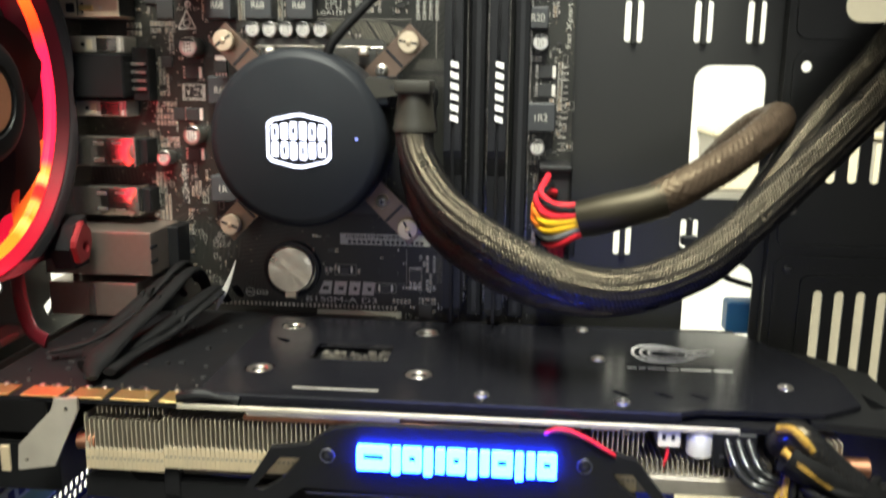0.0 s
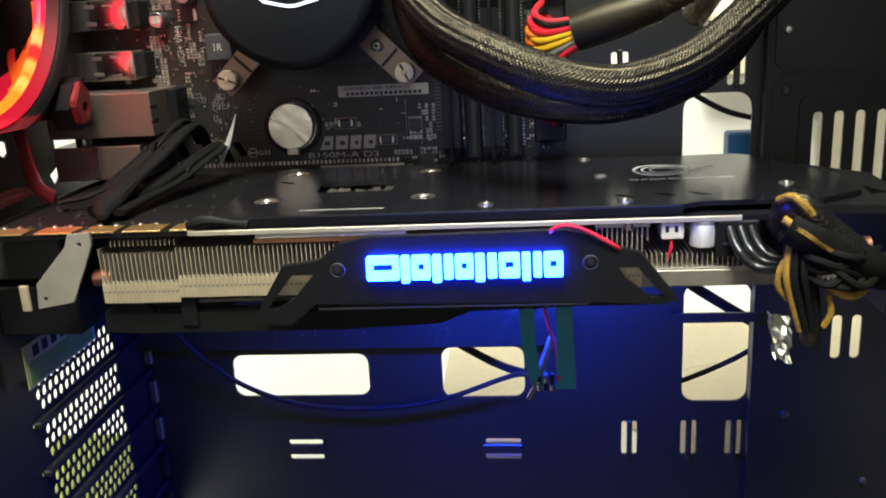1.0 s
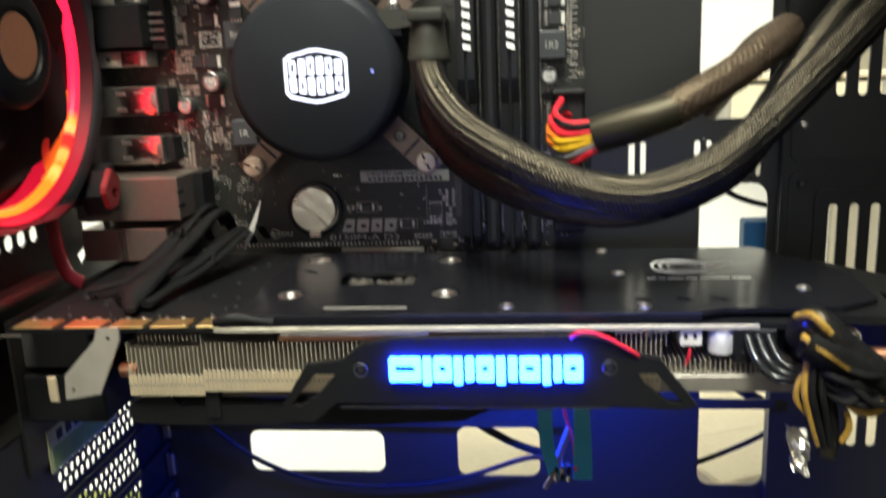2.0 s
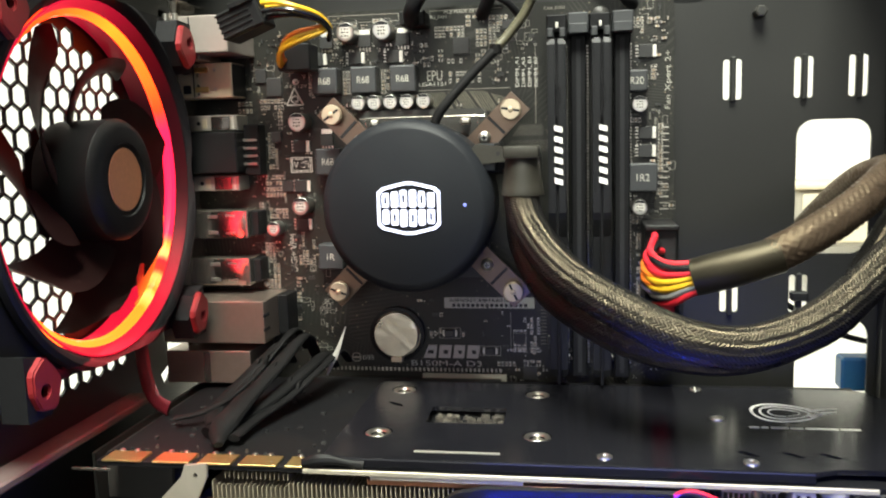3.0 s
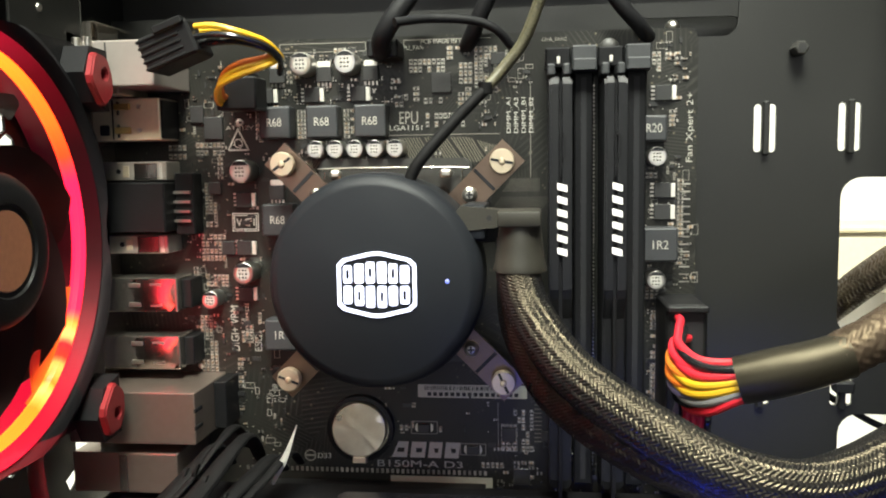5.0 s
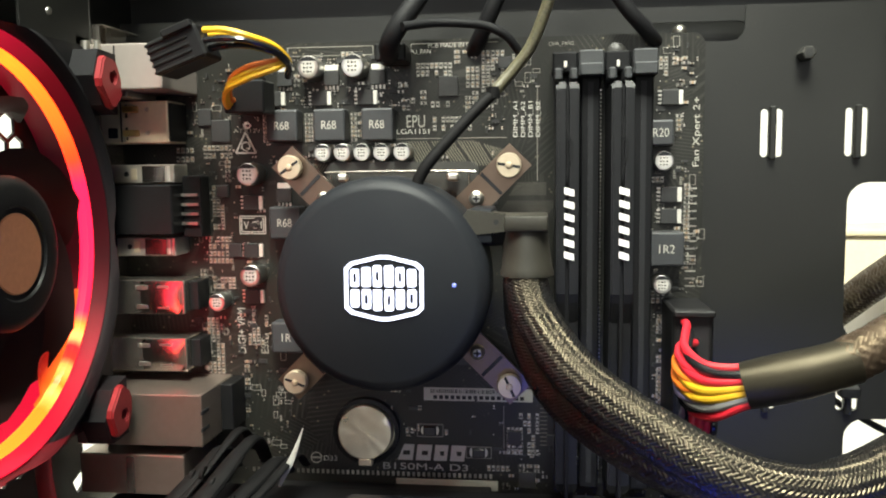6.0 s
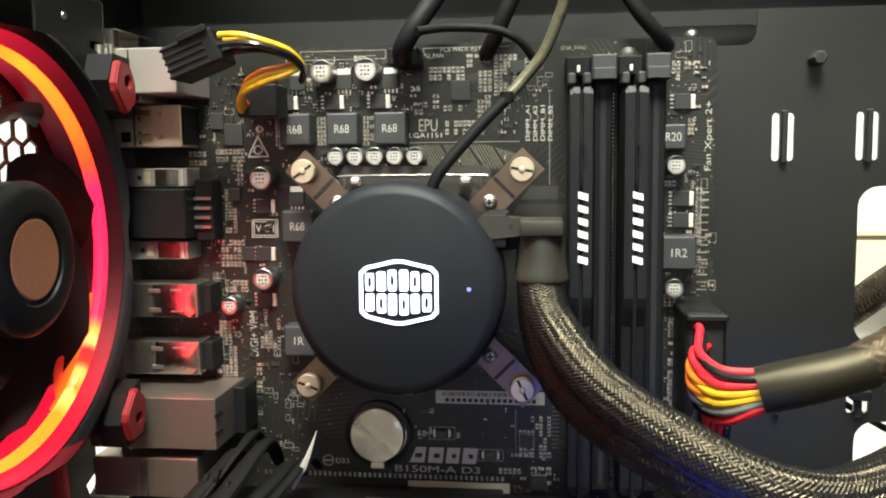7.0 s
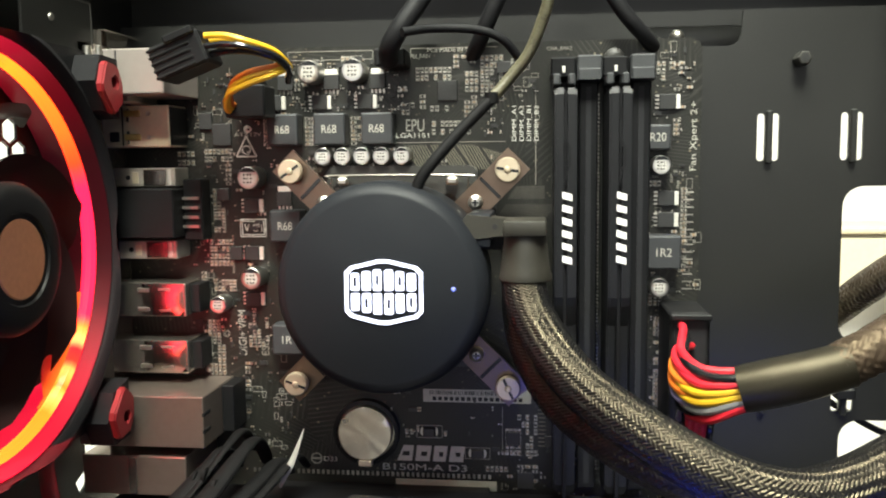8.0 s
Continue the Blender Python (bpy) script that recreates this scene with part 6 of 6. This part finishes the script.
bm = box(0, 0.35, -110.6, -45, 224.6, 235.4)
low = part("fin", bm, ALUMINIUM, card, "thin folded aluminium fin")
low.matrix_basis = Matrix.Translation(((FIN0 + 1.545 * 115) * MM, 0, 0))
for k in range(116, 146):
    again(low, dx=FIN0 + 1.545 * k)
bm = box(120.5, 168, -111.8, -110.7, 225.0, 230.4, 0.3)
box(120.5, 168, -111.4, -100, 230.4, 231.0, 0.1, bm)
part("fin_base", bm, FIN_EDGE, card, "folded lower edge of the fins")
boxes_mesh("fin_fold", [(FIN0 + 1.545 * k, FIN0 + 1.545 * k + 1.46, -111.55, -111.25, 225.0 - (1.6 if k < 17 else 0), 231.8 - (1.6 if k < 17 else 0)) for k in range(115)], FIN_FOLD, card, "stuff", "pale folded lower edges of the fins")
boxes_mesh("fold_slit", [(FIN0 + 1.545 * k + 0.3, FIN0 + 1.545 * k + 1.15, -111.62, -111.3, 228.4 - (1.6 if k < 17 else 0), 229.2 - (1.6 if k < 17 else 0)) for k in range(115)], FIN_EDGE, card, "stuff", "row of small slits along the fold")
part("rough_lip", sweep([(-24, -111.4, 249), (-17, -111.6, 250.6), (-10, -111, 249.6), (-4, -110.8, 248.6)], lambda t: 1.6 + 0.5 * math.sin(7 * t), 10, 1.2), PLASTIC_BLACK, card, "rough black lip at the plate's end", True)
bm = box(0, 0.35, -110.5, -90, 242.6, 244.6)
tab = part("fin_tab", bm, ALUMINIUM, card)
tab.matrix_basis = Matrix.Translation((-51.5 * MM, 0, 0))
for k in range(1, 15):
    again(tab, dx=-51.5 + 1.545 * k)
part("fin_cover", box(106, 123, -110.5, -90, 244.2, 246, 0.2), ALUMINIUM, card)
for k in range(11):
    part("upper_fin", box(106.5 + 1.545 * k, 106.85 + 1.545 * k, -110.4, -92, 239.6, 244.2), ALUMINIUM, card)
for x0, x1, z, y in ((-59.6, -53.5, 231.4, -107.6), (170, 188, 237, -112), (166, 186, 231, -100)):
    part("heat_pipe", sweep([(x0, y, z), ((x0 + x1) / 2, y, z), (x1, y, z)], 2.9, 18), COPPER, card, "round copper heat-pipe end", True)
for k in range(6):
    part("end_fin", box(172 + 1.6 * k, 172.35 + 1.6 * k, -112, -70, 226, 244), ALUMINIUM, card)

# shroud below the fins
shroud = plate([[(-58, -107), (122, -107), (122, -20), (-58, -20)], circle(-8, -64, 41, 56), circle(78, -64, 41, 56)], "z", 217.5, 219.5)
part("shroud", shroud, PLASTIC_BLACK, card, "black plastic fan shroud")
part("shroud_side", plate([[(-58, 212), (-58, 219), (-52, 222.6), (-44, 222.6), (-40, 218.5), (20, 218.5), (24, 221), (112, 221), (116, 219), (100, 218), (66, 217), (56, 213), (24, 211.5), (-46, 211.5)]], "y", -108.6, -106.4), PLASTIC_BLACK, card)
part("shroud_rail", box(-46, 8, -107.8, -106.5, 221.6, 222.9, 0.3), STEEL_BRIGHT, card, "thin bright rail under the fins")
part("shroud_clip", box(-31, -25.5, -109.6, -107, 214, 224.4, 0.4), PLASTIC_BLACK, card)
for cx in (-8, 78):
    rotor = part("rotor", lathe([(0, 0), (17, 0), (18, 2), (18, 8), (0, 8)], "z", (cx, -64, 215), 40), PLASTIC_BLACK, card, smooth=True)
    for k in range(9):
        bm = box(17, 40, -0.5, 0.5, 0, 9, 0.2)
        bmesh.ops.rotate(bm, verts=bm.verts, cent=(28, 0, 4), matrix=Matrix.Rotation(radians(48), 3, "X"))
        bmesh.ops.rotate(bm, verts=bm.verts, cent=(0, 0, 0), matrix=Matrix.Rotation(radians(40 * k), 3, "Z"))
        bmesh.ops.translate(bm, verts=bm.verts, vec=(cx, -64, 214))
        part("fan_blade", bm, FAN_BLADE, rotor)

# side panel with the lit block marks
panel_pts = [(6, 235), (18, 236.6), (25, 242), (35, 244), (97, 244.6), (104, 242.6), (112, 238.6), (120, 236.6), (132, 221), (126, 219.6), (105, 221), (16, 222), (7, 215), (-6, 216)]
panel = plate([[front(*p) for p in panel_pts], [front(*p) for p in ((9, 232), (16, 232), (9, 224), (3, 220.4), (0, 221))], [front(*p) for p in ((113, 232), (119, 232), (124, 226), (127.5, 222), (123, 222), (115.5, 228))]], "y", -117, -114.2)
part("side_panel", panel, PLASTIC_BLACK, card, "black bridge-shaped side panel")
part("panel_groove", box(18, 104, -117.15, -116.9, 221.5, 222.1), CAP_MARK, card)
for x, z in ((24.3, 233.4), (104.4, 234)):
    s = part("panel_screw", lathe([(0, 0), (2.0, 0), (1.9, 0.5), (1.2, 0.8), (0, 0.8)], "y", (front(x, z)[0], -116.6, front(x, z)[1]), 18), PLASTIC_BLACK, card, smooth=True)
    part("recess", lathe([(0, 0.85), (0.9, 0.83)], "y", (front(x, z)[0], -117, front(x, z)[1]), 6), CAP_MARK, s)
    part("screw_ring", lathe([(1.95, 0.0), (2.2, 0.35), (2.5, 0.0)], "y", (front(x, z)[0], -117, front(x, z)[1]), 18), CHOKE_GREY, s)
LX0, LX1, LZ0, LZ1 = front(33.6, 230)[0], front(96.2, 230)[0], front(0, 230.2)[1], front(0, 238)[1]
widths = (11.0, 3.4, 6.6, 7.2, 6.4, 7.4, 7.2, 6.8, 6.6)
scale = (LX1 - LX0) / sum(widths)
x = LX0
for k, w in enumerate(widths):
    a, b = x + 0.35, x + w * scale - 0.35
    x += w * scale
    if k % 2 == 0:
        loops = [rrect(a, b, LZ0, LZ1, 0.6, 3), rrect(a + 1.9, b - 1.9, LZ0 + 0.36 * (LZ1 - LZ0), LZ0 + 0.68 * (LZ1 - LZ0), 0.3, 2)]
        part("lit_mark", plate(loops, "y", -119.2, -117), LED_BLUE, card, "glowing blue block mark")
        continue
    half = (b - a) / 2 - 0.45 if w > 4 else b - a
    for a0 in ((a, b - half) if w > 4 else (a,)):
        part("lit_mark", plate([rrect(a0, a0 + half, LZ0 - (1.0 if a0 == a else 0), LZ1, 0.5, 3)], "y", -119.2, -117), LED_BLUE, card, "glowing blue bar")
part("led_wire", sweep([(91.5, -113, 242.5), (92.2, -117, 245.4), (94.5, -118, 247.2), (97.5, -118.2, 247.4), (101.5, -118.2, 246.2), (106.5, -118, 243.6), (112, -117.5, 240), (114, -113, 237)], 0.7, 8, 1.0), RED_WIRE, card, "thin red wire", True)
con = part("fan_connector", box(126.2, 133, -111.5, -104, 240.2, 246, 0.4), CREAM, card, "small cream connector")
for dx in (127.4, 130.2):
    part("connector_slot", box(dx, dx + 1.1, -111.62, -111.3, 242.6, 244.6), CAP_MARK, con)
part("connector_wire", sweep([(129.6, -109, 241), (129.4, -110.5, 237.5), (128.4, -110, 233.5)], 0.55, 8, 1.0), RED_WIRE, con, "thin red wire", True)
part("capacitor", lathe([(0, 0), (3.7, 0), (4.0, 0.4), (4.0, 6.6), (3.7, 7.1), (4.0, 7.7), (4.0, 8.4), (0, 8.6)], "z", (139.2, -108.6, 237.4), 32), TAB_TIN, card, "silver can capacitor", True)
part("post", cyl("z", (116.5, -110, 243.4), 1.6, 2.8, 0.3, 16), CHROME, card, smooth=True)
for x0 in (142.5, 161):
    sock = part("power_socket", box(x0, x0 + 13, -112.5, -100, 234.5, 246, 0.6), PLASTIC_BLACK, card, "black card power socket")
    part("cell_wall", box(x0 + 2, x0 + 11, -112.9, -112.3, 238, 239, 0.1), CAP_MARK, sock)
# open end of the shroud with triangular windows
end = plate([[(172, -108), (196, -112), (204, -100), (206, -62), (190, -42), (172, -30)], [(179, -84), (189, -92), (190, -78)], [(194, -96), (200, -94), (196, -82)], [(181, -70), (192, -66), (188, -56), (180, -60)]], "z", 246.5, 249.2)
part("shroud_end", end, PLASTIC_BLACK, card, "black shroud end with triangular windows")
part("shroud_end_wall", box(196, 205, -110, -50, 212, 246.5, 1.5), PLASTIC_BLACK, card)
# mounting bracket at the rear
brk = [(-63.6, 248), (-56, 248.6), (-56, 244.3), (-65.1, 225), (-77.7, 222.9), (-76.9, 231.6), (-65.1, 243.9)]
part("support_bracket", plate([brk, circle(-60, 244.6, 0.8, 12), circle(-74.6, 226.4, 0.8, 12)], "y", -114.2, -113), SATIN_STEEL, card, "plain sheet-metal bracket beside the fins")
part("slot_bracket", plate([[(-104, 188), (-8, 188), (-8, 247), (-104, 247)], rrect(-96, -24, 210, 224, 2), rrect(-96, -24, 229, 243, 2)], "x", -102.6, -101.6), STEEL_BLACK, card, "black slot bracket of the card")
part("bracket_strip", box(-83.6, -80.4, -114.2, -113, 222, 231, 0.3), FIN_FOLD, card, "pale metal strip")
part("bracket_foot", box(-101.6, -88, -118, -117, 246.4, 247.4, 0.2), STEEL_BRIGHT, card)
part("port_block", box(-101.5, -72, -100, -22, 208, 226, 0.6), PLASTIC_BLACK, card)
part("port_block", box(-101.5, -76, -98, -22, 228, 245, 0.6), STEEL_EDGE, card)
part("label", plate([[(-92, 183), (-40, 183), (-40, 200), (-92, 200)]], "x", -101.5, -101.1), LABEL_OLIVE, card, "pale label with unreadable print")
part("label_field", plate([[(-90, 184), (-42, 184), (-42, 192.6), (-90, 192.6)]], "x", -101.1, -101.0), GREEN_LABEL, card, "green field of the label")
for k in range(5):
    part("label_print", box(-101.1, -100.98, -86 + 6.5 * k, -82 + 6.5 * k, 194, 198.4), CAP_MARK, card)

# ---- graphics power cable ----
gp = thing("graphics_power_cable", (160, -130, 215), "knotted black and yellow power cable beside the card", "cable")
for k in range(3):
    part("lead", sweep([(146.5 + 3.2 * k, -112, 243.5), (148 + 3 * k, -118, 238 + 0.6 * k), (153 + 2 * k, -121, 233.6 + 1.5 * k), (159 + k, -125, 234.4 + 1.3 * k), (164, -130, 238 + k)], 1.45, 12, 1.2), BLACK_WIRE, gp, "glossy black lead", True)
    part("lead", sweep([(167 + 2.4 * k, -111, 242 - 1.5 * k), (168 + 2.4 * k, -121, 238 - k), (170 + 1.2 * k, -128, 236), (166, -131, 241)], 1.0, 10, 1.2), BLACK_WIRE, gp, "glossy black lead", True)
braided("sleeve", [(161, -116, 245), (158.6, -127, 252), (159, -134, 255.5), (162, -136, 253.6), (167, -136, 248.5), (175, -135.5, 242)], 4.2, 16, BRAID, gp, 0.6, "black braided sleeve")
braided("yellow_strand", [(154.5, -132.5, 256.5), (156.5, -137.6, 258.6), (159, -139.4, 256.6), (161.5, -139.4, 253.8)], 1.05, 8, YELLOW_DULL, gp, 0.7, "speckled yellow strand in the sleeve", 4, 1)
braided("yellow_strand", [(155, -136, 252), (159, -139.6, 249.4), (164, -140.2, 246), (169, -139.6, 242.4), (172, -138, 240)], 1.05, 8, YELLOW_DULL, gp, 0.7, "speckled yellow strand in the sleeve", 4, 1)
part("taped_wrap", sweep([(157, -134, 250.5), (166, -136, 246), (174, -135, 240.5), (182, -130, 235), (190, -118, 230)], lambda t: 5.6 - 0.8 * t + 0.4 * math.sin(14 * t), 20, 1.4), CABLE_BLACK, gp, "black taped bundle", True)
for k in range(9):
    a = 2 * math.pi * k / 9
    part("lead", sweep([(160.5 + 3 * math.cos(a), -133 + 3 * math.sin(a), 244), (160.2 + 3.8 * math.cos(a), -135 + 3 * math.sin(a), 236), (162 + 3.6 * math.cos(a), -135 + 2.6 * math.sin(a), 228), (164 + 2.6 * math.cos(a), -135 + 2.2 * math.sin(a), 219)], 1.05, 8, 1.4), YELLOW_DULL if k == 5 else CABLE_BLACK, gp, "yellow lead" if k == 5 else "black lead", True)
part("lead", sweep([(158, -133, 241), (155.5, -134, 237), (155.2, -134, 232), (158, -134, 228)], 0.9, 8, 1.2), YELLOW_DULL, gp, "yellow lead", True)
part("lead", sweep([(167, -138, 233.5), (171, -139.5, 230.8), (175, -139, 230.6), (178, -137, 233), (178, -133, 237)], 1.2, 10, 1.2), YELLOW_DULL, gp, "yellow lead", True)
part("lead", sweep([(170, -138.6, 235), (174, -139, 233.6), (177.5, -137, 235.5)], 0.9, 10, 1.2), BLACK_WIRE, gp, "glossy black lead", True)
part("lead", sweep([(168, -137, 230), (168.6, -138.5, 225.5), (167, -138, 221)], 0.9, 8, 1.2), YELLOW_DULL, gp, "yellow lead", True)
rngw = random.Random(11)
for k in range(7):
    z = 243 - 1.6 * k
    part("lead", sweep([(159 + rngw.uniform(-2, 2), -131 - rngw.uniform(0, 5), z + 3), (165 + rngw.uniform(-2, 2), -139 - rngw.uniform(0, 2.5), z + rngw.uniform(-2, 3)), (174 + rngw.uniform(-3, 3), -139 + rngw.uniform(-2, 3), z - 2 + rngw.uniform(-2, 3)), (184 + rngw.uniform(-2, 4), -126 + rngw.uniform(-3, 3), z - 1 + rngw.uniform(-3, 3))], 1.1, 8, 1.4), CABLE_BLACK, gp, "dull black lead", True)
part("end_sleeve", lathe([(2.4, 0), (2.7, 0.6), (2.7, 5.4), (2.3, 6), (0, 5.6)], "z", (164.4, -135, 215), 24), SHRINK, gp, "short black end sleeve", True)
tag_bm = bmesh.new()
rngf = random.Random(5)
foil = [[tag_bm.verts.new((152.6 + 1.15 * i + 0.35 * j * (1 - i / 7) + rngf.uniform(-0.4, 0.4), -134 + rngf.uniform(-1.3, 1.3), 224 - 1.75 * j + rngf.uniform(-0.5, 0.5) - 0.3 * i)) for j in range(9)] for i in range(7)]
for i in range(6):
    for j in range(8):
        tag_bm.faces.new((foil[i][j], foil[i + 1][j], foil[i + 1][j + 1], foil[i][j + 1]))
back = bmesh.ops.extrude_face_region(tag_bm, geom=tag_bm.faces[:])
bmesh.ops.translate(tag_bm, verts=[g for g in back["geom"] if isinstance(g, bmesh.types.BMVert)], vec=(0, 0.4, 0))
bmesh.ops.recalc_face_normals(tag_bm, faces=tag_bm.faces)
part("foil_tag", tag_bm, CHROME, gp, "crumpled bright foil end")

# ---- things under and behind the card ----
strap = thing("teal_strap", (90, -60, 165), "teal cloth loop hanging below the graphics card", "strap")
for a, b, c, d in ((81.6, 87.6, 86.4, 91.2), (95.6, 101.4, 95.4, 103)):
    bm = bmesh.new()
    rows = []
    for i in range(13):
        f = i / 12
        zc = 206 - 40 * f
        xa, xb = a + (c - a) * f, b + (d - b) * f
        bend = -60 - 5 * math.sin(math.pi * f)
        xa, xb = xa - 1.6 * f * (1 - f) * 4 * (a < 90), xb - 1.6 * f * (1 - f) * 4 * (a < 90)
        rows.append([bm.verts.new(p) for p in ((xa, bend, zc), (xb, bend, zc), (xb, bend + 1.0, zc), (xa, bend + 1.0, zc))])
    for r0, r1 in zip(rows, rows[1:]):
        for i in range(4):
            bm.faces.new((r0[i], r0[(i + 1) % 4], r1[(i + 1) % 4], r1[i]))
    bm.faces.new(rows[0])
    bm.faces.new(rows[-1][::-1])
    bmesh.ops.recalc_face_normals(bm, faces=bm.faces)
    part("band", bm, TEAL, strap, smooth=True)
part("thin_lead", sweep([(90, -58, 206), (92.5, -60, 194), (95.4, -62, 183), (96.4, -62, 171)], 0.7, 8), RED_WIRE, strap, "thin red lead", True)
part("thin_lead", sweep([(94, -60, 188), (91.5, -61, 181), (89, -61, 174)], 1.6, 8), CABLE_GREY, strap, "grey lead", True)
for k in range(6):
    part("pin_plug", box(88 + 2.4 * (k % 3), 89.7 + 2.4 * (k % 3), -62.5 - k % 2, -59, 170 - 3.4 * (k // 3), 173 - 3.4 * (k // 3), 0.3), STEEL_BRIGHT if k % 2 else PLASTIC_BLACK, strap)
pin = box(-0.9, 0.9, -62, -60.8, -4.5, 4.5, 0.3)
bmesh.ops.rotate(pin, verts=pin.verts, cent=(0, -61, 0), matrix=Matrix.Rotation(radians(28), 3, "Y"))
bmesh.ops.translate(pin, verts=pin.verts, vec=(86.3, 0, 166.4))
part("pin_plug", pin, STEEL_BRIGHT, strap)


def cable(name, pts, r, mat, label, group="", flat=1.0):
    c = thing(name, pts[0], label, "cable", group)
    part("sheath", sweep(pts, r, 12, 2.0, None, flat), mat, c, smooth=True)
    return c


cable("loop_cable", [(-84, -14, 186), (-76, -8, 168), (-58, 0, 145), (-34, 1, 133), (-9, 1, 128.6), (22, 0, 129.5), (48.6, -2, 135.6), (80, -10, 150), (92, -40, 158)], 1.2, RUBBER_BLACK, "thin black cable sagging below the card", "dark loose cables")
cable("rear_cable", [(30, 24, 168), (52, 22, 152), (78, 22, 138), (104, 24, 134)], 2.0, RUBBER_BLACK, "black cable crossing behind the tray opening", "dark loose cables")
cable("rear_cable", [(136, 26, 206), (156, 24, 186), (172, 24, 174), (196, 26, 158)], 2.6, RUBBER_BLACK, "black cable crossing behind the tray opening", "dark loose cables")
cable("rear_cable", [(140, 30, 284), (156, 28, 274), (176, 28, 262), (196, 30, 256)], 1.3, RUBBER_BLACK, "black cable crossing behind the tray opening", "dark loose cables")
cable("rear_cable", [(150, 30, 124), (166, 29, 130), (188, 30, 140), (204, 32, 150)], 1.3, RUBBER_BLACK, "black cable crossing behind the tray opening", "dark loose cables")
part("tie_anchor", box(151.6, 158.4, TRAY - 5, TRAY, 280.5, 284.5, 0.6), PLASTIC_BLACK, case)
tray_rail = part("tray_rail", box(150, 188, -2, -0.5, 170.5, 175), STEEL_BLACK, case)
blue = thing("blue_plug", (178, 22, 246), "blue data plug behind the tray opening", "plug")
part("body", box(176.5, 190, 18, 28, 238, 252.8, 1), BLUE_PLUG, blue, "blue plastic plug body")

# dark flat cables lying over the card by the rear ports
for pts, r, lab in (
    ([(-50, -13, 258), (-49, -26, 270), (-49, -40, 271), (-53, -58, 264), (-58, -78, 257), (-60, -92, 252.6), (-57, -102, 250.6)], lambda t: (2.3 + 3.6 * t * t + 0.25 * math.sin(17 * t)) * (1 - 5.0 * max(0.0, t - 0.86)), "wide black cable bent over the end of the card"),
    ([(-61, -13, 256), (-60, -28, 267), (-61, -42, 266), (-66, -56, 259.5), (-70, -66, 255), (-71, -74, 251.4), (-66, -84, 250.6)], lambda t: 2.0 + 1.5 * t + 0.2 * math.sin(13 * t), "wide black cable beside the rear ports"),
    ([(-42, -12, 254), (-42, -24, 262), (-44, -40, 261), (-51, -60, 255.5), (-58, -76, 251.8), (-66, -90, 250)], lambda t: 2.2 + 2.0 * t, "black cable lying on the card"),
    ([(-55, -12, 262), (-54.5, -24, 272.5), (-55, -38, 272), (-60, -52, 263.5), (-66, -64, 257), (-74, -74, 253), (-84, -80, 251.6)], lambda t: 1.5 + 0.4 * math.sin(9 * t), "thin black cable beside the rear ports"),
    ([(-36, -11, 256), (-36.5, -22, 263), (-40, -40, 260), (-47, -60, 254), (-53, -80, 251.4), (-54, -96, 250.8)], lambda t: 1.6 + 0.8 * t, "thin black cable lying on the card"),
):
    c = cable("audio_cable", pts, r, CABLE_BLACK, lab, "dark cables by the rear ports", 0.55)
    q = spline(pts, 2.0)
    mid = q[len(q) // 2]
    part("cable_tie", cyl("x", (mid.x - 1.0, mid.y, mid.z), 2.6, 1.6, 0.3, 14), CABLE_BLACK, c)
fan_lead = thing("fan_lead", (-100, -64, 262), "red flat fan lead hanging down onto the card", "cable")
part("ribbon", sweep([(-107.5, -58, 281), (-106, -60, 270), (-103.4, -62, 260), (-99.5, -64, 253.4), (-93, -66, 250.6)], 3.0, 12, 1.6, None, 0.25, (0, 1, 0)), DARK_RED, fan_lead, "red flat lead", True)
tie = thing("torn_label", (-38, -30, 255), "pale torn label hanging by the board edge", "label")
part("strip", sweep([(-40.5, -29, 254.6), (-37.5, -30, 260.5), (-34.5, -30, 267), (-31.5, -29, 275.5)], lambda t: 1.2 - 0.9 * abs(2 * t - 0.8), 8, 1.0, None, 0.25, (0, 1, 0)), PAPER, tie, smooth=True)
ledge = thing("red_ledge", (-110, -120, 253), "dark ledge catching red light beside the card", "ledge")
part("ledge_plate", box(-116, -105.5, -150, -54, 250, 253, 0.6), LEDGE_STEEL, ledge)
